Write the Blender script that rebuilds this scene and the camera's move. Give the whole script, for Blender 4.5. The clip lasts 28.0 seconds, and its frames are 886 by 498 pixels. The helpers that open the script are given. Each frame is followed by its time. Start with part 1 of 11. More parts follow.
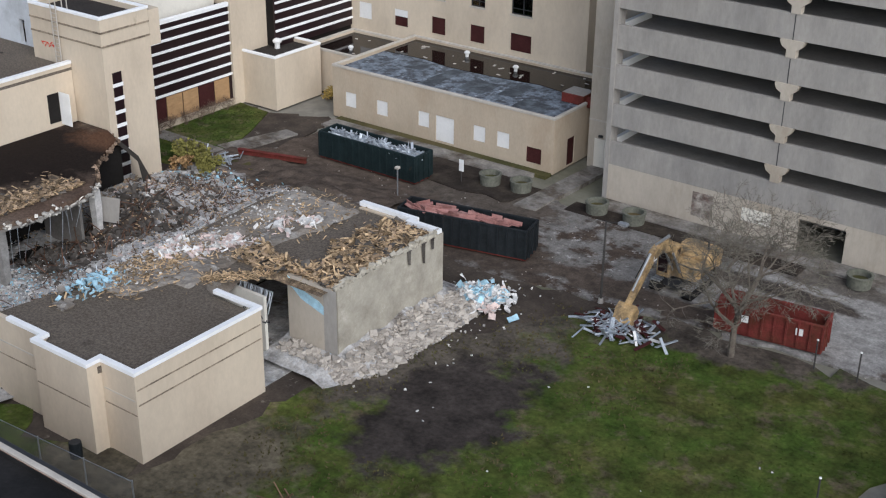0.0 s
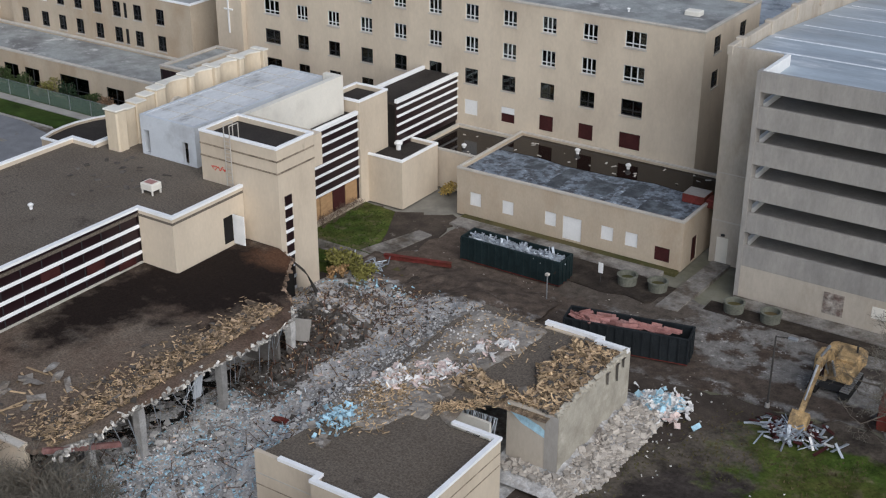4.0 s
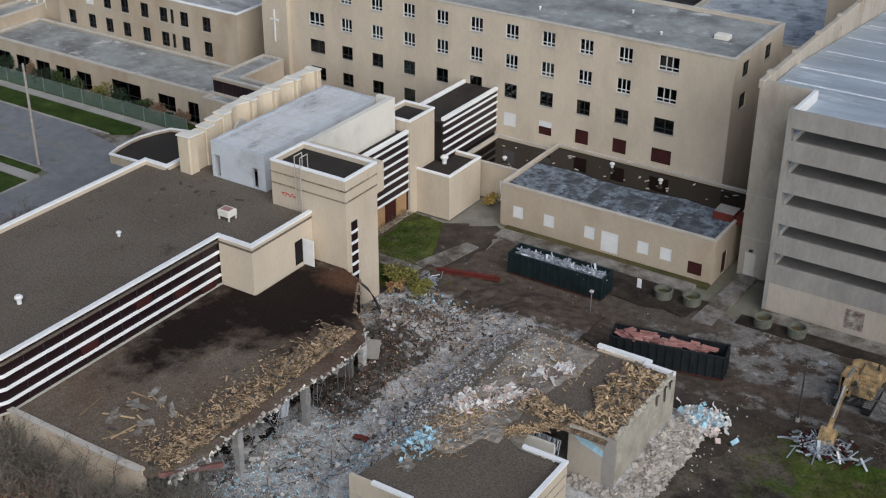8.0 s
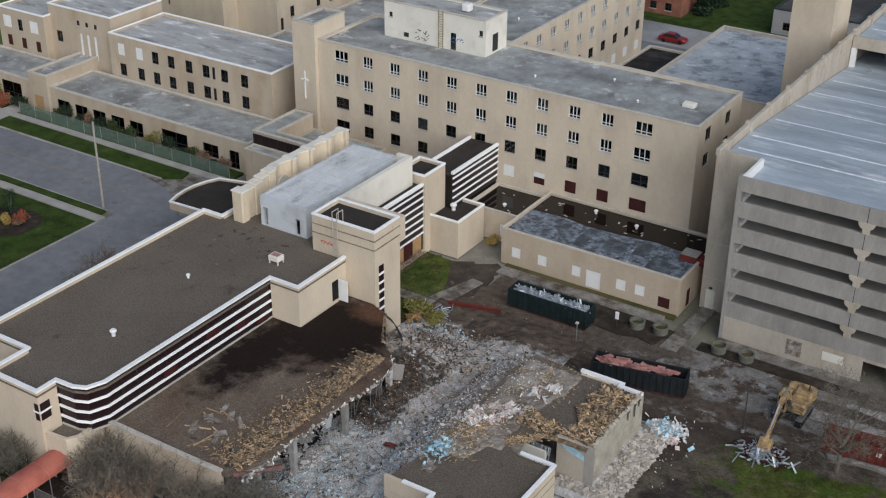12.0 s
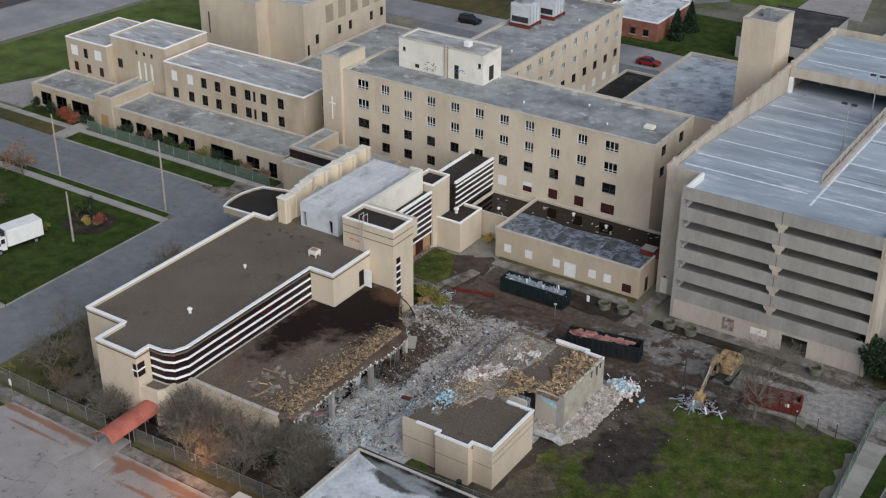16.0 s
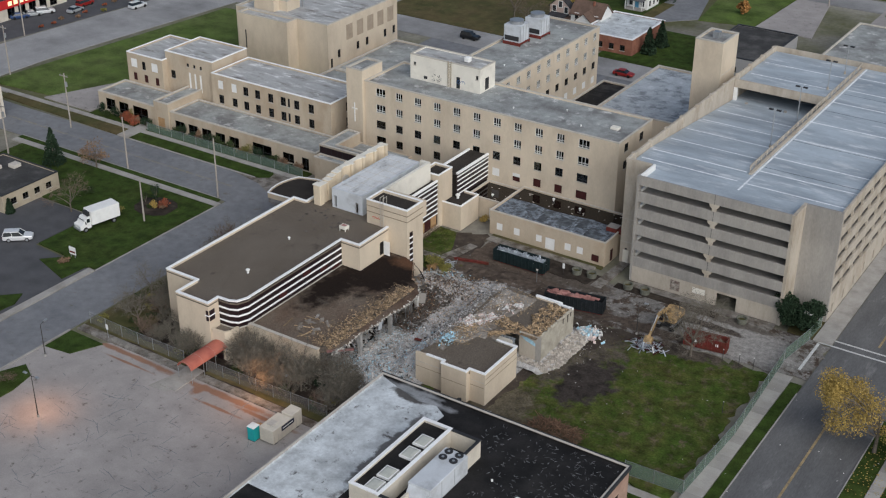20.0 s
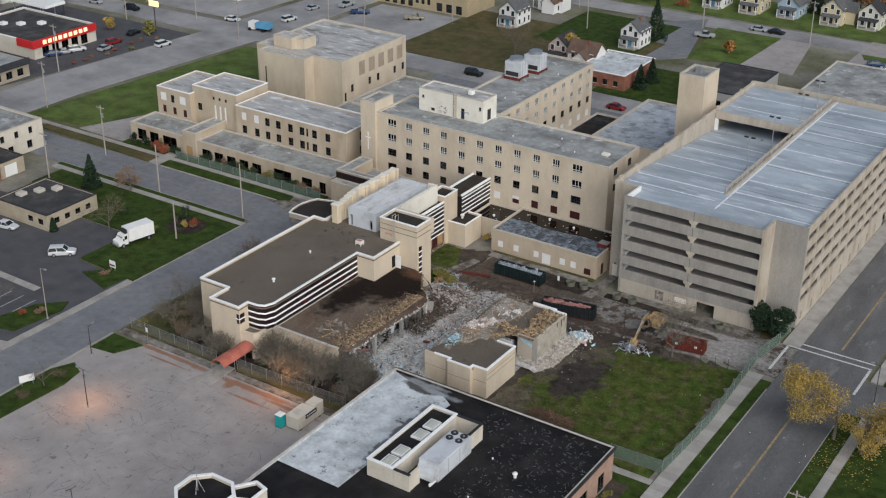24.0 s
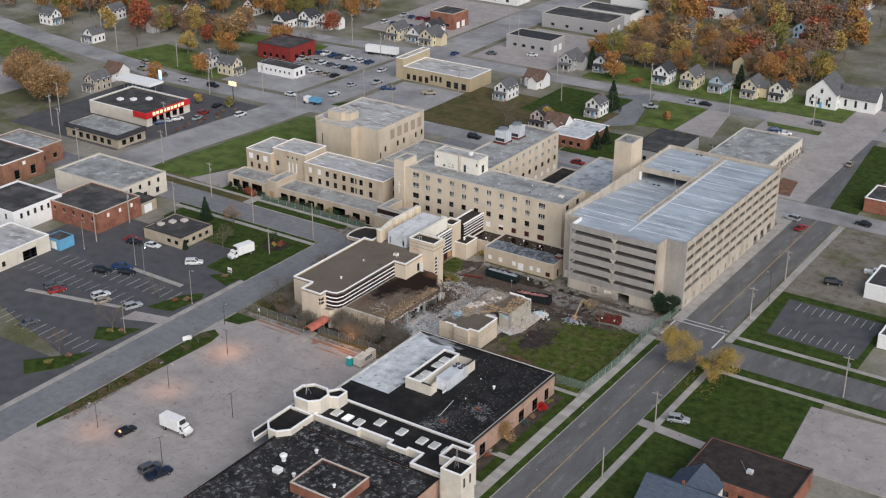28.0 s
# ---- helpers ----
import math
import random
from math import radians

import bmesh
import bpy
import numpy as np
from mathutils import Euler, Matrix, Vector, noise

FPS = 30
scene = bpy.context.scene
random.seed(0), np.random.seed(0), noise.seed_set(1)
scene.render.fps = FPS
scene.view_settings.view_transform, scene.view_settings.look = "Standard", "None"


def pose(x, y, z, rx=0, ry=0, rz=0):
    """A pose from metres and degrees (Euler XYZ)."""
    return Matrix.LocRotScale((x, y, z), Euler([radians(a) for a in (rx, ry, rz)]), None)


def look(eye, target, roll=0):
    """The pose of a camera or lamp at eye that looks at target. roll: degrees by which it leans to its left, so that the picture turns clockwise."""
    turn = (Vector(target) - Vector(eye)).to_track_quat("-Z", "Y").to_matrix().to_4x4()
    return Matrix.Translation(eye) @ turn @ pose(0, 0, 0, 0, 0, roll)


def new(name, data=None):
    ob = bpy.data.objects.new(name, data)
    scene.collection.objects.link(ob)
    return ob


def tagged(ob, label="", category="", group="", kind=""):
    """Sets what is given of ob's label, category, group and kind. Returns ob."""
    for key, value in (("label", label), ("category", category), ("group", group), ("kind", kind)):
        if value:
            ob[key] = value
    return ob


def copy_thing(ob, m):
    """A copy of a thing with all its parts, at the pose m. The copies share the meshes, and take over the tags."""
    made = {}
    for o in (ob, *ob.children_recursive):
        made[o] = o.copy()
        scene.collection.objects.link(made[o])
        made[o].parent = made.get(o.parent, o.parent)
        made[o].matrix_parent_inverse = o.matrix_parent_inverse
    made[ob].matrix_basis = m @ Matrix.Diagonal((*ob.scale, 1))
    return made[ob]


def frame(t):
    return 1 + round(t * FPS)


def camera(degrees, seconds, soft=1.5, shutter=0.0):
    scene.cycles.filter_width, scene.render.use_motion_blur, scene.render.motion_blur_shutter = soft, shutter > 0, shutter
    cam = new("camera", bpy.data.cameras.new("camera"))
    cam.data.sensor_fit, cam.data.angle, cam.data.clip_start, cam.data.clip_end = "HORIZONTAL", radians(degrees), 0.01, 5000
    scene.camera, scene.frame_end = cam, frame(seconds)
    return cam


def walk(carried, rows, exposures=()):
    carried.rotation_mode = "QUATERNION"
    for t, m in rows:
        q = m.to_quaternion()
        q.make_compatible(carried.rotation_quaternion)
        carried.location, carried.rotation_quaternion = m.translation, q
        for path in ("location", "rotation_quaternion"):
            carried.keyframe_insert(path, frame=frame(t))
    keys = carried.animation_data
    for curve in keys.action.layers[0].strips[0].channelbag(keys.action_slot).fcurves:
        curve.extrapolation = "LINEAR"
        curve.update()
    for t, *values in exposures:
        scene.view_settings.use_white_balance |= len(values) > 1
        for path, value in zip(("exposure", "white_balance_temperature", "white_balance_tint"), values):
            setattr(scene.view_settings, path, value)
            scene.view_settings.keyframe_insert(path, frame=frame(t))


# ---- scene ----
cam = camera(38.21, 28.0, soft=1.2)
# t, x, y, z, yaw, pitch, roll
PATH = [
    (0.0, 0.000, -0.000, 34.596, 36.437, -25.394, 0.632),
    (0.5, -1.772, -2.292, 35.079, 35.287, -25.378, 0.483),
    (1.0, -3.395, -4.262, 35.798, 34.897, -25.365, 0.333),
    (1.5, -4.837, -5.959, 37.169, 34.659, -25.345, 0.253),
    (2.0, -6.086, -7.393, 38.854, 34.106, -25.330, 0.221),
    (2.5, -7.358, -8.555, 40.515, 33.795, -25.290, 0.157),
    (3.0, -8.417, -9.693, 41.978, 33.728, -25.242, 0.108),
    (3.5, -9.336, -10.584, 43.175, 33.756, -25.207, 0.066),
    (5.5, -11.745, -13.835, 47.049, 33.473, -25.114, 0.116),
    (6.0, -11.992, -14.536, 48.435, 33.413, -25.029, 0.140),
    (6.5, -12.271, -15.407, 49.912, 33.231, -24.974, 0.220),
    (7.0, -12.328, -16.190, 51.170, 33.168, -25.031, 0.254),
    (7.5, -12.122, -17.146, 52.255, 33.166, -26.248, 0.221),
    (8.0, -12.112, -17.909, 53.452, 33.086, -27.999, 0.209),
    (8.5, -11.929, -18.702, 55.200, 33.080, -28.133, 0.306),
    (9.0, -11.774, -19.544, 56.718, 32.988, -28.071, 0.387),
    (9.5, -11.358, -20.704, 58.268, 32.900, -28.041, 0.394),
    (10.0, -10.583, -22.251, 59.959, 32.856, -28.023, 0.444),
    (10.5, -9.358, -24.383, 61.620, 32.847, -28.003, 0.448),
    (11.0, -7.914, -26.991, 63.446, 32.800, -28.044, 0.505),
    (11.5, -6.231, -29.964, 65.157, 32.731, -28.044, 0.515),
    (12.0, -4.294, -32.983, 66.860, 32.788, -28.076, 0.521),
    (12.5, -2.289, -36.159, 68.586, 32.826, -28.083, 0.525),
    (14.5, 4.849, -47.074, 75.922, 33.070, -28.215, 0.370),
    (15.0, 6.537, -49.578, 77.644, 33.105, -28.205, 0.347),
    (15.5, 8.406, -52.496, 79.434, 33.082, -28.210, 0.374),
    (16.0, 10.484, -55.636, 81.139, 33.089, -28.212, 0.359),
    (16.5, 12.854, -59.137, 82.917, 33.106, -28.215, 0.367),
    (17.0, 15.298, -62.907, 84.645, 33.096, -28.217, 0.388),
    (17.5, 17.814, -66.843, 86.453, 33.069, -28.241, 0.429),
    (18.0, 20.431, -71.057, 88.243, 33.029, -28.244, 0.480),
    (18.5, 23.109, -75.133, 90.014, 33.036, -28.287, 0.447),
    (19.0, 25.692, -79.291, 91.644, 33.051, -28.307, 0.432),
    (19.5, 27.958, -82.768, 93.553, 33.140, -28.211, 0.404),
    (20.0, 29.844, -85.646, 95.327, 33.224, -27.971, 0.394),
    (20.5, 31.286, -88.116, 96.991, 33.245, -27.716, 0.410),
    (21.0, 32.639, -90.205, 98.710, 33.280, -27.445, 0.409),
    (21.5, 34.164, -92.331, 100.194, 33.333, -27.152, 0.375),
    (23.5, 39.392, -100.766, 101.010, 33.390, -26.307, 0.390),
    (24.0, 40.300, -102.428, 100.771, 33.396, -26.172, 0.418),
    (24.5, 46.272, -111.546, 104.806, 33.481, -25.891, 0.348),
    (25.0, 52.550, -121.118, 109.167, 33.560, -25.646, 0.294),
    (25.5, 59.018, -130.883, 113.729, 33.642, -25.425, 0.247),
    (26.0, 65.658, -140.813, 118.467, 33.725, -25.210, 0.207),
    (26.5, 72.524, -151.011, 123.409, 33.802, -24.987, 0.173),
    (27.0, 79.739, -161.707, 128.635, 33.865, -24.745, 0.151),
    (27.5, 87.499, -173.262, 134.277, 33.899, -24.475, 0.146),
    (28.0, 96.071, -186.165, 140.520, 33.887, -24.172, 0.168),
]
walk(cam, [(t, pose(x, y, z, 90 + pitch, 0, yaw) @ pose(0, 0, 0, 0, 0, roll)) for t, x, y, z, yaw, pitch, roll in PATH],
     exposures=[(0.0, 0.05, 5800, 10), (3.0, -0.10, 5850, 10), (10.0, -0.22, 5930, 9), (17.0, -0.19, 6000, 9), (24.0, -0.11, 6150, 9), (28.0, 0.06, 6200, 12)])

# ---- light ----
world = bpy.data.worlds.new("sky")
scene.world = world
world.use_nodes = True
wn = world.node_tree.nodes
sky = wn.new("ShaderNodeTexSky")
sky.sky_type = "NISHITA"
sky.sun_disc = False
sky.sun_elevation = radians(34)
sky.sun_rotation = radians(127)
sky.air_density = 1.0
sky.dust_density = 1.2
sky.ozone_density = 1.0
world.node_tree.links.new(sky.outputs[0], wn["Background"].inputs["Color"])
wn["Background"].inputs["Strength"].default_value = 0.078
sun = new("sun", bpy.data.lights.new("sun", "SUN"))
sun.data.energy, sun.data.angle, sun.data.color = 3.4, radians(70), (1.0, 0.95, 0.89)
sun.matrix_world = look((130, -98, 110), (0, 0, 0))

# ---- materials ----


def mat(name, base, rough=0.85, metal=0.0, var=0.18, scale=0.5, fine=9.0, bump=0.15, tint=None, tint_scale=0.12, tint_at=0.55, tint_soft=0.12, rand=0.0, spec=0.12, stretch=(1, 1, 1), second=None, second_scale=1.5, second_at=0.62, second_soft=0.05, wet=0.0, spots=(), spot=(0.02, 0.015, 0.012), spot_soft=0.16):
    """A surface with grain, blotches and up to two stain colours, in world metres."""
    m = bpy.data.materials.new(name)
    m.use_nodes = True
    nt = m.node_tree
    N, L = nt.nodes, nt.links
    bsdf = N["Principled BSDF"]
    geo = N.new("ShaderNodeNewGeometry")
    mp = N.new("ShaderNodeMapping")
    mp.inputs["Scale"].default_value = stretch
    L.new(geo.outputs["Position"], mp.inputs["Vector"])

    def noise_tex(sc, detail=5.0, rgh=0.6):
        n = N.new("ShaderNodeTexNoise")
        n.inputs["Scale"].default_value = sc
        n.inputs["Detail"].default_value = detail
        n.inputs["Roughness"].default_value = rgh
        L.new(mp.outputs[0], n.inputs["Vector"])
        return n.outputs["Fac"]

    def mul(fac, lo, hi, col):
        r = N.new("ShaderNodeMapRange")
        r.inputs["From Min"].default_value, r.inputs["From Max"].default_value = 0.32, 0.68
        r.inputs["To Min"].default_value, r.inputs["To Max"].default_value = lo, hi
        L.new(fac, r.inputs["Value"])
        mx = N.new("ShaderNodeMix")
        mx.data_type, mx.blend_type = "RGBA", "MULTIPLY"
        mx.inputs["Factor"].default_value = 1.0
        L.new(col, mx.inputs["A"])
        L.new(r.outputs[0], mx.inputs["B"])
        return mx.outputs["Result"]

    def stain(fac, at, soft, col, colour):
        r = N.new("ShaderNodeMapRange")
        r.inputs["From Min"].default_value, r.inputs["From Max"].default_value = at - soft, at + soft
        L.new(fac, r.inputs["Value"])
        mx = N.new("ShaderNodeMix")
        mx.data_type = "RGBA"
        L.new(r.outputs[0], mx.inputs["Factor"])
        L.new(col, mx.inputs["A"])
        mx.inputs["B"].default_value = (*colour, 1)
        return mx.outputs["Result"], r.outputs[0]

    rgb = N.new("ShaderNodeRGB")
    rgb.outputs[0].default_value = (*base, 1)
    col = rgb.outputs[0]
    wetness = None
    if tint:
        col, wetness = stain(noise_tex(tint_scale, 6.0, 0.65), tint_at, tint_soft, col, tint)
    if second:
        col, _ = stain(noise_tex(second_scale, 6.0, 0.7), second_at, second_soft, col, second)
    for cx, cy, rx, ry, *own in spots:
        # a patch of colour with a shape of its own round a place
        sm = N.new("ShaderNodeMapping")
        sm.vector_type = "TEXTURE"
        sm.inputs["Location"].default_value = (cx, cy, 0)
        sm.inputs["Scale"].default_value = (rx, ry, 1e6)
        L.new(geo.outputs["Position"], sm.inputs["Vector"])
        ln = N.new("ShaderNodeVectorMath")
        ln.operation = "LENGTH"
        L.new(sm.outputs[0], ln.inputs[0])
        nz = N.new("ShaderNodeMath")
        nz.operation = "MULTIPLY_ADD"
        L.new(noise_tex(0.45, 6.0, 0.65), nz.inputs[0])
        nz.inputs[1].default_value = -2.0
        L.new(ln.outputs["Value"], nz.inputs[2])
        inv = N.new("ShaderNodeMath")
        inv.operation = "SUBTRACT"
        inv.inputs[0].default_value = 0.0
        L.new(nz.outputs[0], inv.inputs[1])
        col, _ = stain(inv.outputs[0], 0.0, spot_soft, col, own[0] if own else spot)
    col = mul(noise_tex(scale), 1 - var, 1 + var, col)
    col = mul(noise_tex(fine, 6.0, 0.7), 1 - var * 0.8, 1 + var * 0.8, col)
    if rand:
        inf = N.new("ShaderNodeObjectInfo")
        isl = geo.outputs["Random Per Island"]
        ad = N.new("ShaderNodeMath")
        ad.operation = "ADD"
        L.new(inf.outputs["Random"], ad.inputs[0])
        L.new(isl, ad.inputs[1])
        fr = N.new("ShaderNodeMath")
        fr.operation = "FRACT"
        L.new(ad.outputs[0], fr.inputs[0])
        r = N.new("ShaderNodeMapRange")
        r.inputs["To Min"].default_value, r.inputs["To Max"].default_value = 1 - rand, 1 + rand
        L.new(fr.outputs[0], r.inputs["Value"])
        mx = N.new("ShaderNodeMix")
        mx.data_type, mx.blend_type = "RGBA", "MULTIPLY"
        mx.inputs["Factor"].default_value = 1.0
        L.new(col, mx.inputs["A"])
        L.new(r.outputs[0], mx.inputs["B"])
        col = mx.outputs["Result"]
    L.new(col, bsdf.inputs["Base Color"])
    bsdf.inputs["Roughness"].default_value = rough
    if wet and wetness:
        r = N.new("ShaderNodeMapRange")
        r.inputs["To Min"].default_value, r.inputs["To Max"].default_value = rough, wet
        L.new(wetness, r.inputs["Value"])
        L.new(r.outputs[0], bsdf.inputs["Roughness"])
    bsdf.inputs["Metallic"].default_value = metal
    bsdf.inputs["Specular IOR Level"].default_value = spec
    if bump:
        b = N.new("ShaderNodeBump")
        b.inputs["Strength"].default_value = bump
        b.inputs["Distance"].default_value = 0.05
        L.new(noise_tex(fine * 1.7, 6.0, 0.7), b.inputs["Height"])
        L.new(b.outputs[0], bsdf.inputs["Normal"])
    return m


def glass_mat(name, colour, rough=0.03):
    m = bpy.data.materials.new(name)
    m.use_nodes = True
    N, L = m.node_tree.nodes, m.node_tree.links
    N.remove(N["Principled BSDF"])
    tr, gl, mx, fr = N.new("ShaderNodeBsdfTransparent"), N.new("ShaderNodeBsdfGlossy"), N.new("ShaderNodeMixShader"), N.new("ShaderNodeFresnel")
    tr.inputs["Color"].default_value = (*colour, 1)
    gl.inputs["Roughness"].default_value = rough
    fr.inputs["IOR"].default_value = 1.55
    L.new(fr.outputs[0], mx.inputs[0])
    L.new(tr.outputs[0], mx.inputs[1])
    L.new(gl.outputs[0], mx.inputs[2])
    L.new(mx.outputs[0], N["Material Output"].inputs["Surface"])
    return m


def lamp_mat(name, colour, power):
    m = bpy.data.materials.new(name)
    m.use_nodes = True
    b = m.node_tree.nodes["Principled BSDF"]
    b.inputs["Emission Color"].default_value = (*colour, 1)
    b.inputs["Emission Strength"].default_value = power
    return m


TAN = mat("tan_render", (0.605, 0.512, 0.39), 0.9, var=0.06, scale=0.35, fine=5, bump=0.06, tint=(0.46, 0.378, 0.285), tint_scale=0.18, tint_at=0.62, tint_soft=0.16, stretch=(1, 1, 0.45), second=(0.36, 0.30, 0.22), second_scale=0.6, second_at=0.74, second_soft=0.06)
TAN_OLD = mat("tan_brick", (0.485, 0.403, 0.302), 0.92, var=0.07, scale=0.5, fine=7, bump=0.1, tint=(0.41, 0.31, 0.21), tint_scale=0.2, tint_at=0.6, stretch=(1, 1, 0.5))
COPING = mat("white_metal_coping", (0.86, 0.855, 0.84), 0.45, var=0.05, scale=1.0, bump=0.03)
STONE = mat("grey_stone_coping", (0.50, 0.46, 0.40), 0.85, var=0.12, scale=1.0)
GRAVEL = mat("roof_gravel", (0.160, 0.134, 0.107), 0.95, var=0.36, scale=7.5, fine=18, bump=0.7, tint=(0.132, 0.108, 0.084), tint_scale=0.10, tint_at=0.54, tint_soft=0.14, second=(0.098, 0.082, 0.066), second_scale=0.42, second_at=0.635, second_soft=0.03)
GRAVEL_DARK = mat("dark_roof_gravel", (0.050, 0.043, 0.037), 0.95, var=0.30, scale=11.0, fine=24, bump=0.4, tint=(0.030, 0.026, 0.023), tint_scale=0.3, tint_at=0.54, tint_soft=0.14)
GRAVEL_BURNT = mat("browned_gravel", (0.158, 0.124, 0.094), 0.95, var=0.36, scale=7.5, fine=18, spots=((-67.0, 46.5, 6.2, 6.6), (-71.0, 40.0, 3.0, 7.5), (-66.0, 51.0, 2.2, 1.6, (0.10, 0.052, 0.030))), spot=(0.017, 0.0115, 0.009), spot_soft=0.34, bump=0.4, tint=(0.128, 0.084, 0.060), tint_scale=0.09, tint_at=0.5, tint_soft=0.1, second=(0.20, 0.175, 0.145), second_scale=0.5, second_at=0.66, second_soft=0.08)
ROOF_GREY = mat("grey_membrane", (0.335, 0.345, 0.33), 0.85, var=0.16, scale=0.6, fine=6, bump=0.12, tint=(0.20, 0.197, 0.19), tint_scale=0.2, tint_at=0.53, tint_soft=0.10, second=(0.56, 0.55, 0.53), second_scale=0.42, second_at=0.62, second_soft=0.05)
ROOF_PALE = mat("pale_membrane", (0.43, 0.425, 0.41), 0.8, var=0.14, scale=0.5, fine=5, bump=0.1, tint=(0.22, 0.205, 0.185), tint_scale=0.3, tint_at=0.58, tint_soft=0.07, stretch=(0.5, 1.4, 1), second=(0.62, 0.615, 0.60), second_scale=0.5, second_at=0.60, second_soft=0.05)
ROOF_BLUE = mat("weathered_blue_grey_roof", (0.20, 0.23, 0.265), 0.75, var=0.3, scale=1.6, fine=6, bump=0.15, tint=(0.085, 0.09, 0.10), tint_scale=1.3, tint_at=0.51, tint_soft=0.06, second=(0.40, 0.45, 0.50), second_scale=1.5, second_at=0.63, second_soft=0.06)
ROOF_BLACK = mat("black_roof", (0.020, 0.019, 0.019), 0.8, var=0.2, scale=0.4, fine=5, bump=0.2, tint=(0.060, 0.056, 0.052), tint_scale=0.25, tint_at=0.56, tint_soft=0.1, second=(0.20, 0.20, 0.20), second_scale=0.9, second_at=0.70, second_soft=0.03)
DECK = mat("parking_deck_concrete", (0.425, 0.475, 0.515), 0.5, var=0.10, scale=0.15, fine=2.5, bump=0.05, tint=(0.25, 0.28, 0.31), tint_scale=0.12, tint_at=0.56, tint_soft=0.16, stretch=(0.55, 2.0, 1), second=(0.62, 0.64, 0.655), second_scale=0.28, second_at=0.62, second_soft=0.08, wet=0.35)
CONCRETE = mat("cast_concrete", (0.335, 0.312, 0.28), 0.9, var=0.12, scale=0.5, fine=5, bump=0.12, tint=(0.27, 0.255, 0.235), tint_scale=0.35, tint_at=0.58, tint_soft=0.12, stretch=(1, 1, 0.35))
CONCRETE_TAN = mat("tan_concrete", (0.47, 0.415, 0.34), 0.9, var=0.08, scale=0.5, fine=5, bump=0.1, tint=(0.34, 0.28, 0.21), tint_scale=0.3, tint_at=0.6, stretch=(1, 1, 0.4))
ASPHALT = mat("worn_asphalt", (0.205, 0.207, 0.213), 0.9, var=0.13, scale=0.7, fine=7, bump=0.15, tint=(0.165, 0.168, 0.178), tint_scale=0.10, tint_at=0.57, tint_soft=0.12, second=(0.165, 0.155, 0.14), second_scale=0.6, second_at=0.63, second_soft=0.02)
ASPHALT_DARK = mat("dark_asphalt", (0.092, 0.091, 0.095), 0.85, var=0.15, scale=0.3, fine=6, bump=0.15, tint=(0.085, 0.085, 0.088), tint_scale=0.2, tint_at=0.6)
RUSTY = (0.27, 0.155, 0.105)
LOT = mat("cracked_lot_paving", (0.36, 0.33, 0.31), 0.92, var=0.10, scale=0.3, fine=5, bump=0.15, tint=(0.30, 0.275, 0.258), tint_scale=0.10, tint_at=0.54, tint_soft=0.14, second=(0.13, 0.115, 0.10), second_scale=0.8, second_at=0.645, second_soft=0.05, spots=((-88.0, 14.6, 9.5, 0.42, RUSTY), (-85.6, 13.0, 4.0, 0.22, RUSTY), (-70.0, 14.3, 9.5, 0.50, RUSTY), (-73.4, 13.4, 0.7, 1.2, RUSTY), (-68.5, 11.8, 4.2, 0.26, RUSTY), (-62.0, 13.4, 4.6, 0.36, RUSTY)), spot_soft=0.34)
YARD = mat("broken_yard_paving", (0.195, 0.182, 0.166), 0.9, var=0.34, scale=1.4, fine=8, bump=0.3, tint=(0.075, 0.056, 0.043), tint_scale=0.42, tint_at=0.53, tint_soft=0.035, second=(0.34, 0.325, 0.305), second_scale=1.3, second_at=0.615, second_soft=0.03, spots=((-20.0, 64.5, 9.0, 5.0, (0.29, 0.275, 0.255)), (-56.5, 65.0, 12.0, 7.5, (0.105, 0.080, 0.062)), (-44.0, 60.5, 8.0, 3.4, (0.075, 0.058, 0.046)), (-46.0, 67.0, 6.5, 2.4, (0.10, 0.082, 0.066)), (-31.0, 60.4, 7.0, 1.2, (0.09, 0.07, 0.055)), (-25.0, 66.3, 6.5, 0.8, (0.07, 0.058, 0.05)), (-20.5, 69.0, 5.0, 1.0, (0.12, 0.105, 0.09))))
PAVE_WORN = mat("dirty_broken_paving", (0.23, 0.212, 0.188), 0.92, var=0.3, scale=0.8, fine=5, bump=0.2, tint=(0.10, 0.082, 0.064), tint_scale=0.45, tint_at=0.54, tint_soft=0.09)
PAVE = mat("sidewalk_concrete", (0.36, 0.34, 0.31), 0.9, var=0.12, scale=0.5, fine=6, bump=0.12, tint=(0.27, 0.25, 0.22), tint_scale=0.3, tint_at=0.6)
GRASS = mat("grass", (0.035, 0.059, 0.011), 0.95, var=0.4, scale=0.5, fine=6, bump=0.6, tint=(0.043, 0.060, 0.013), tint_scale=0.14, tint_at=0.55, tint_soft=0.14, second=(0.095, 0.085, 0.035), second_scale=0.5, second_at=0.70, second_soft=0.06)
GRASS_FIELD = mat("field_grass", (0.085, 0.125, 0.028), 0.95, var=0.35, scale=0.2, fine=4, bump=0.5, tint=(0.10, 0.125, 0.04), tint_scale=0.08, tint_at=0.53, tint_soft=0.14)
ROAD_DARK = mat("dark_street_asphalt", (0.140, 0.138, 0.137), 0.9, var=0.2, scale=0.3, fine=5, bump=0.15, tint=(0.12, 0.118, 0.116), tint_scale=0.12, tint_at=0.55, tint_soft=0.12, second=(0.21, 0.205, 0.20), second_scale=0.4, second_at=0.62, second_soft=0.05, stretch=(1, 0.25, 1))
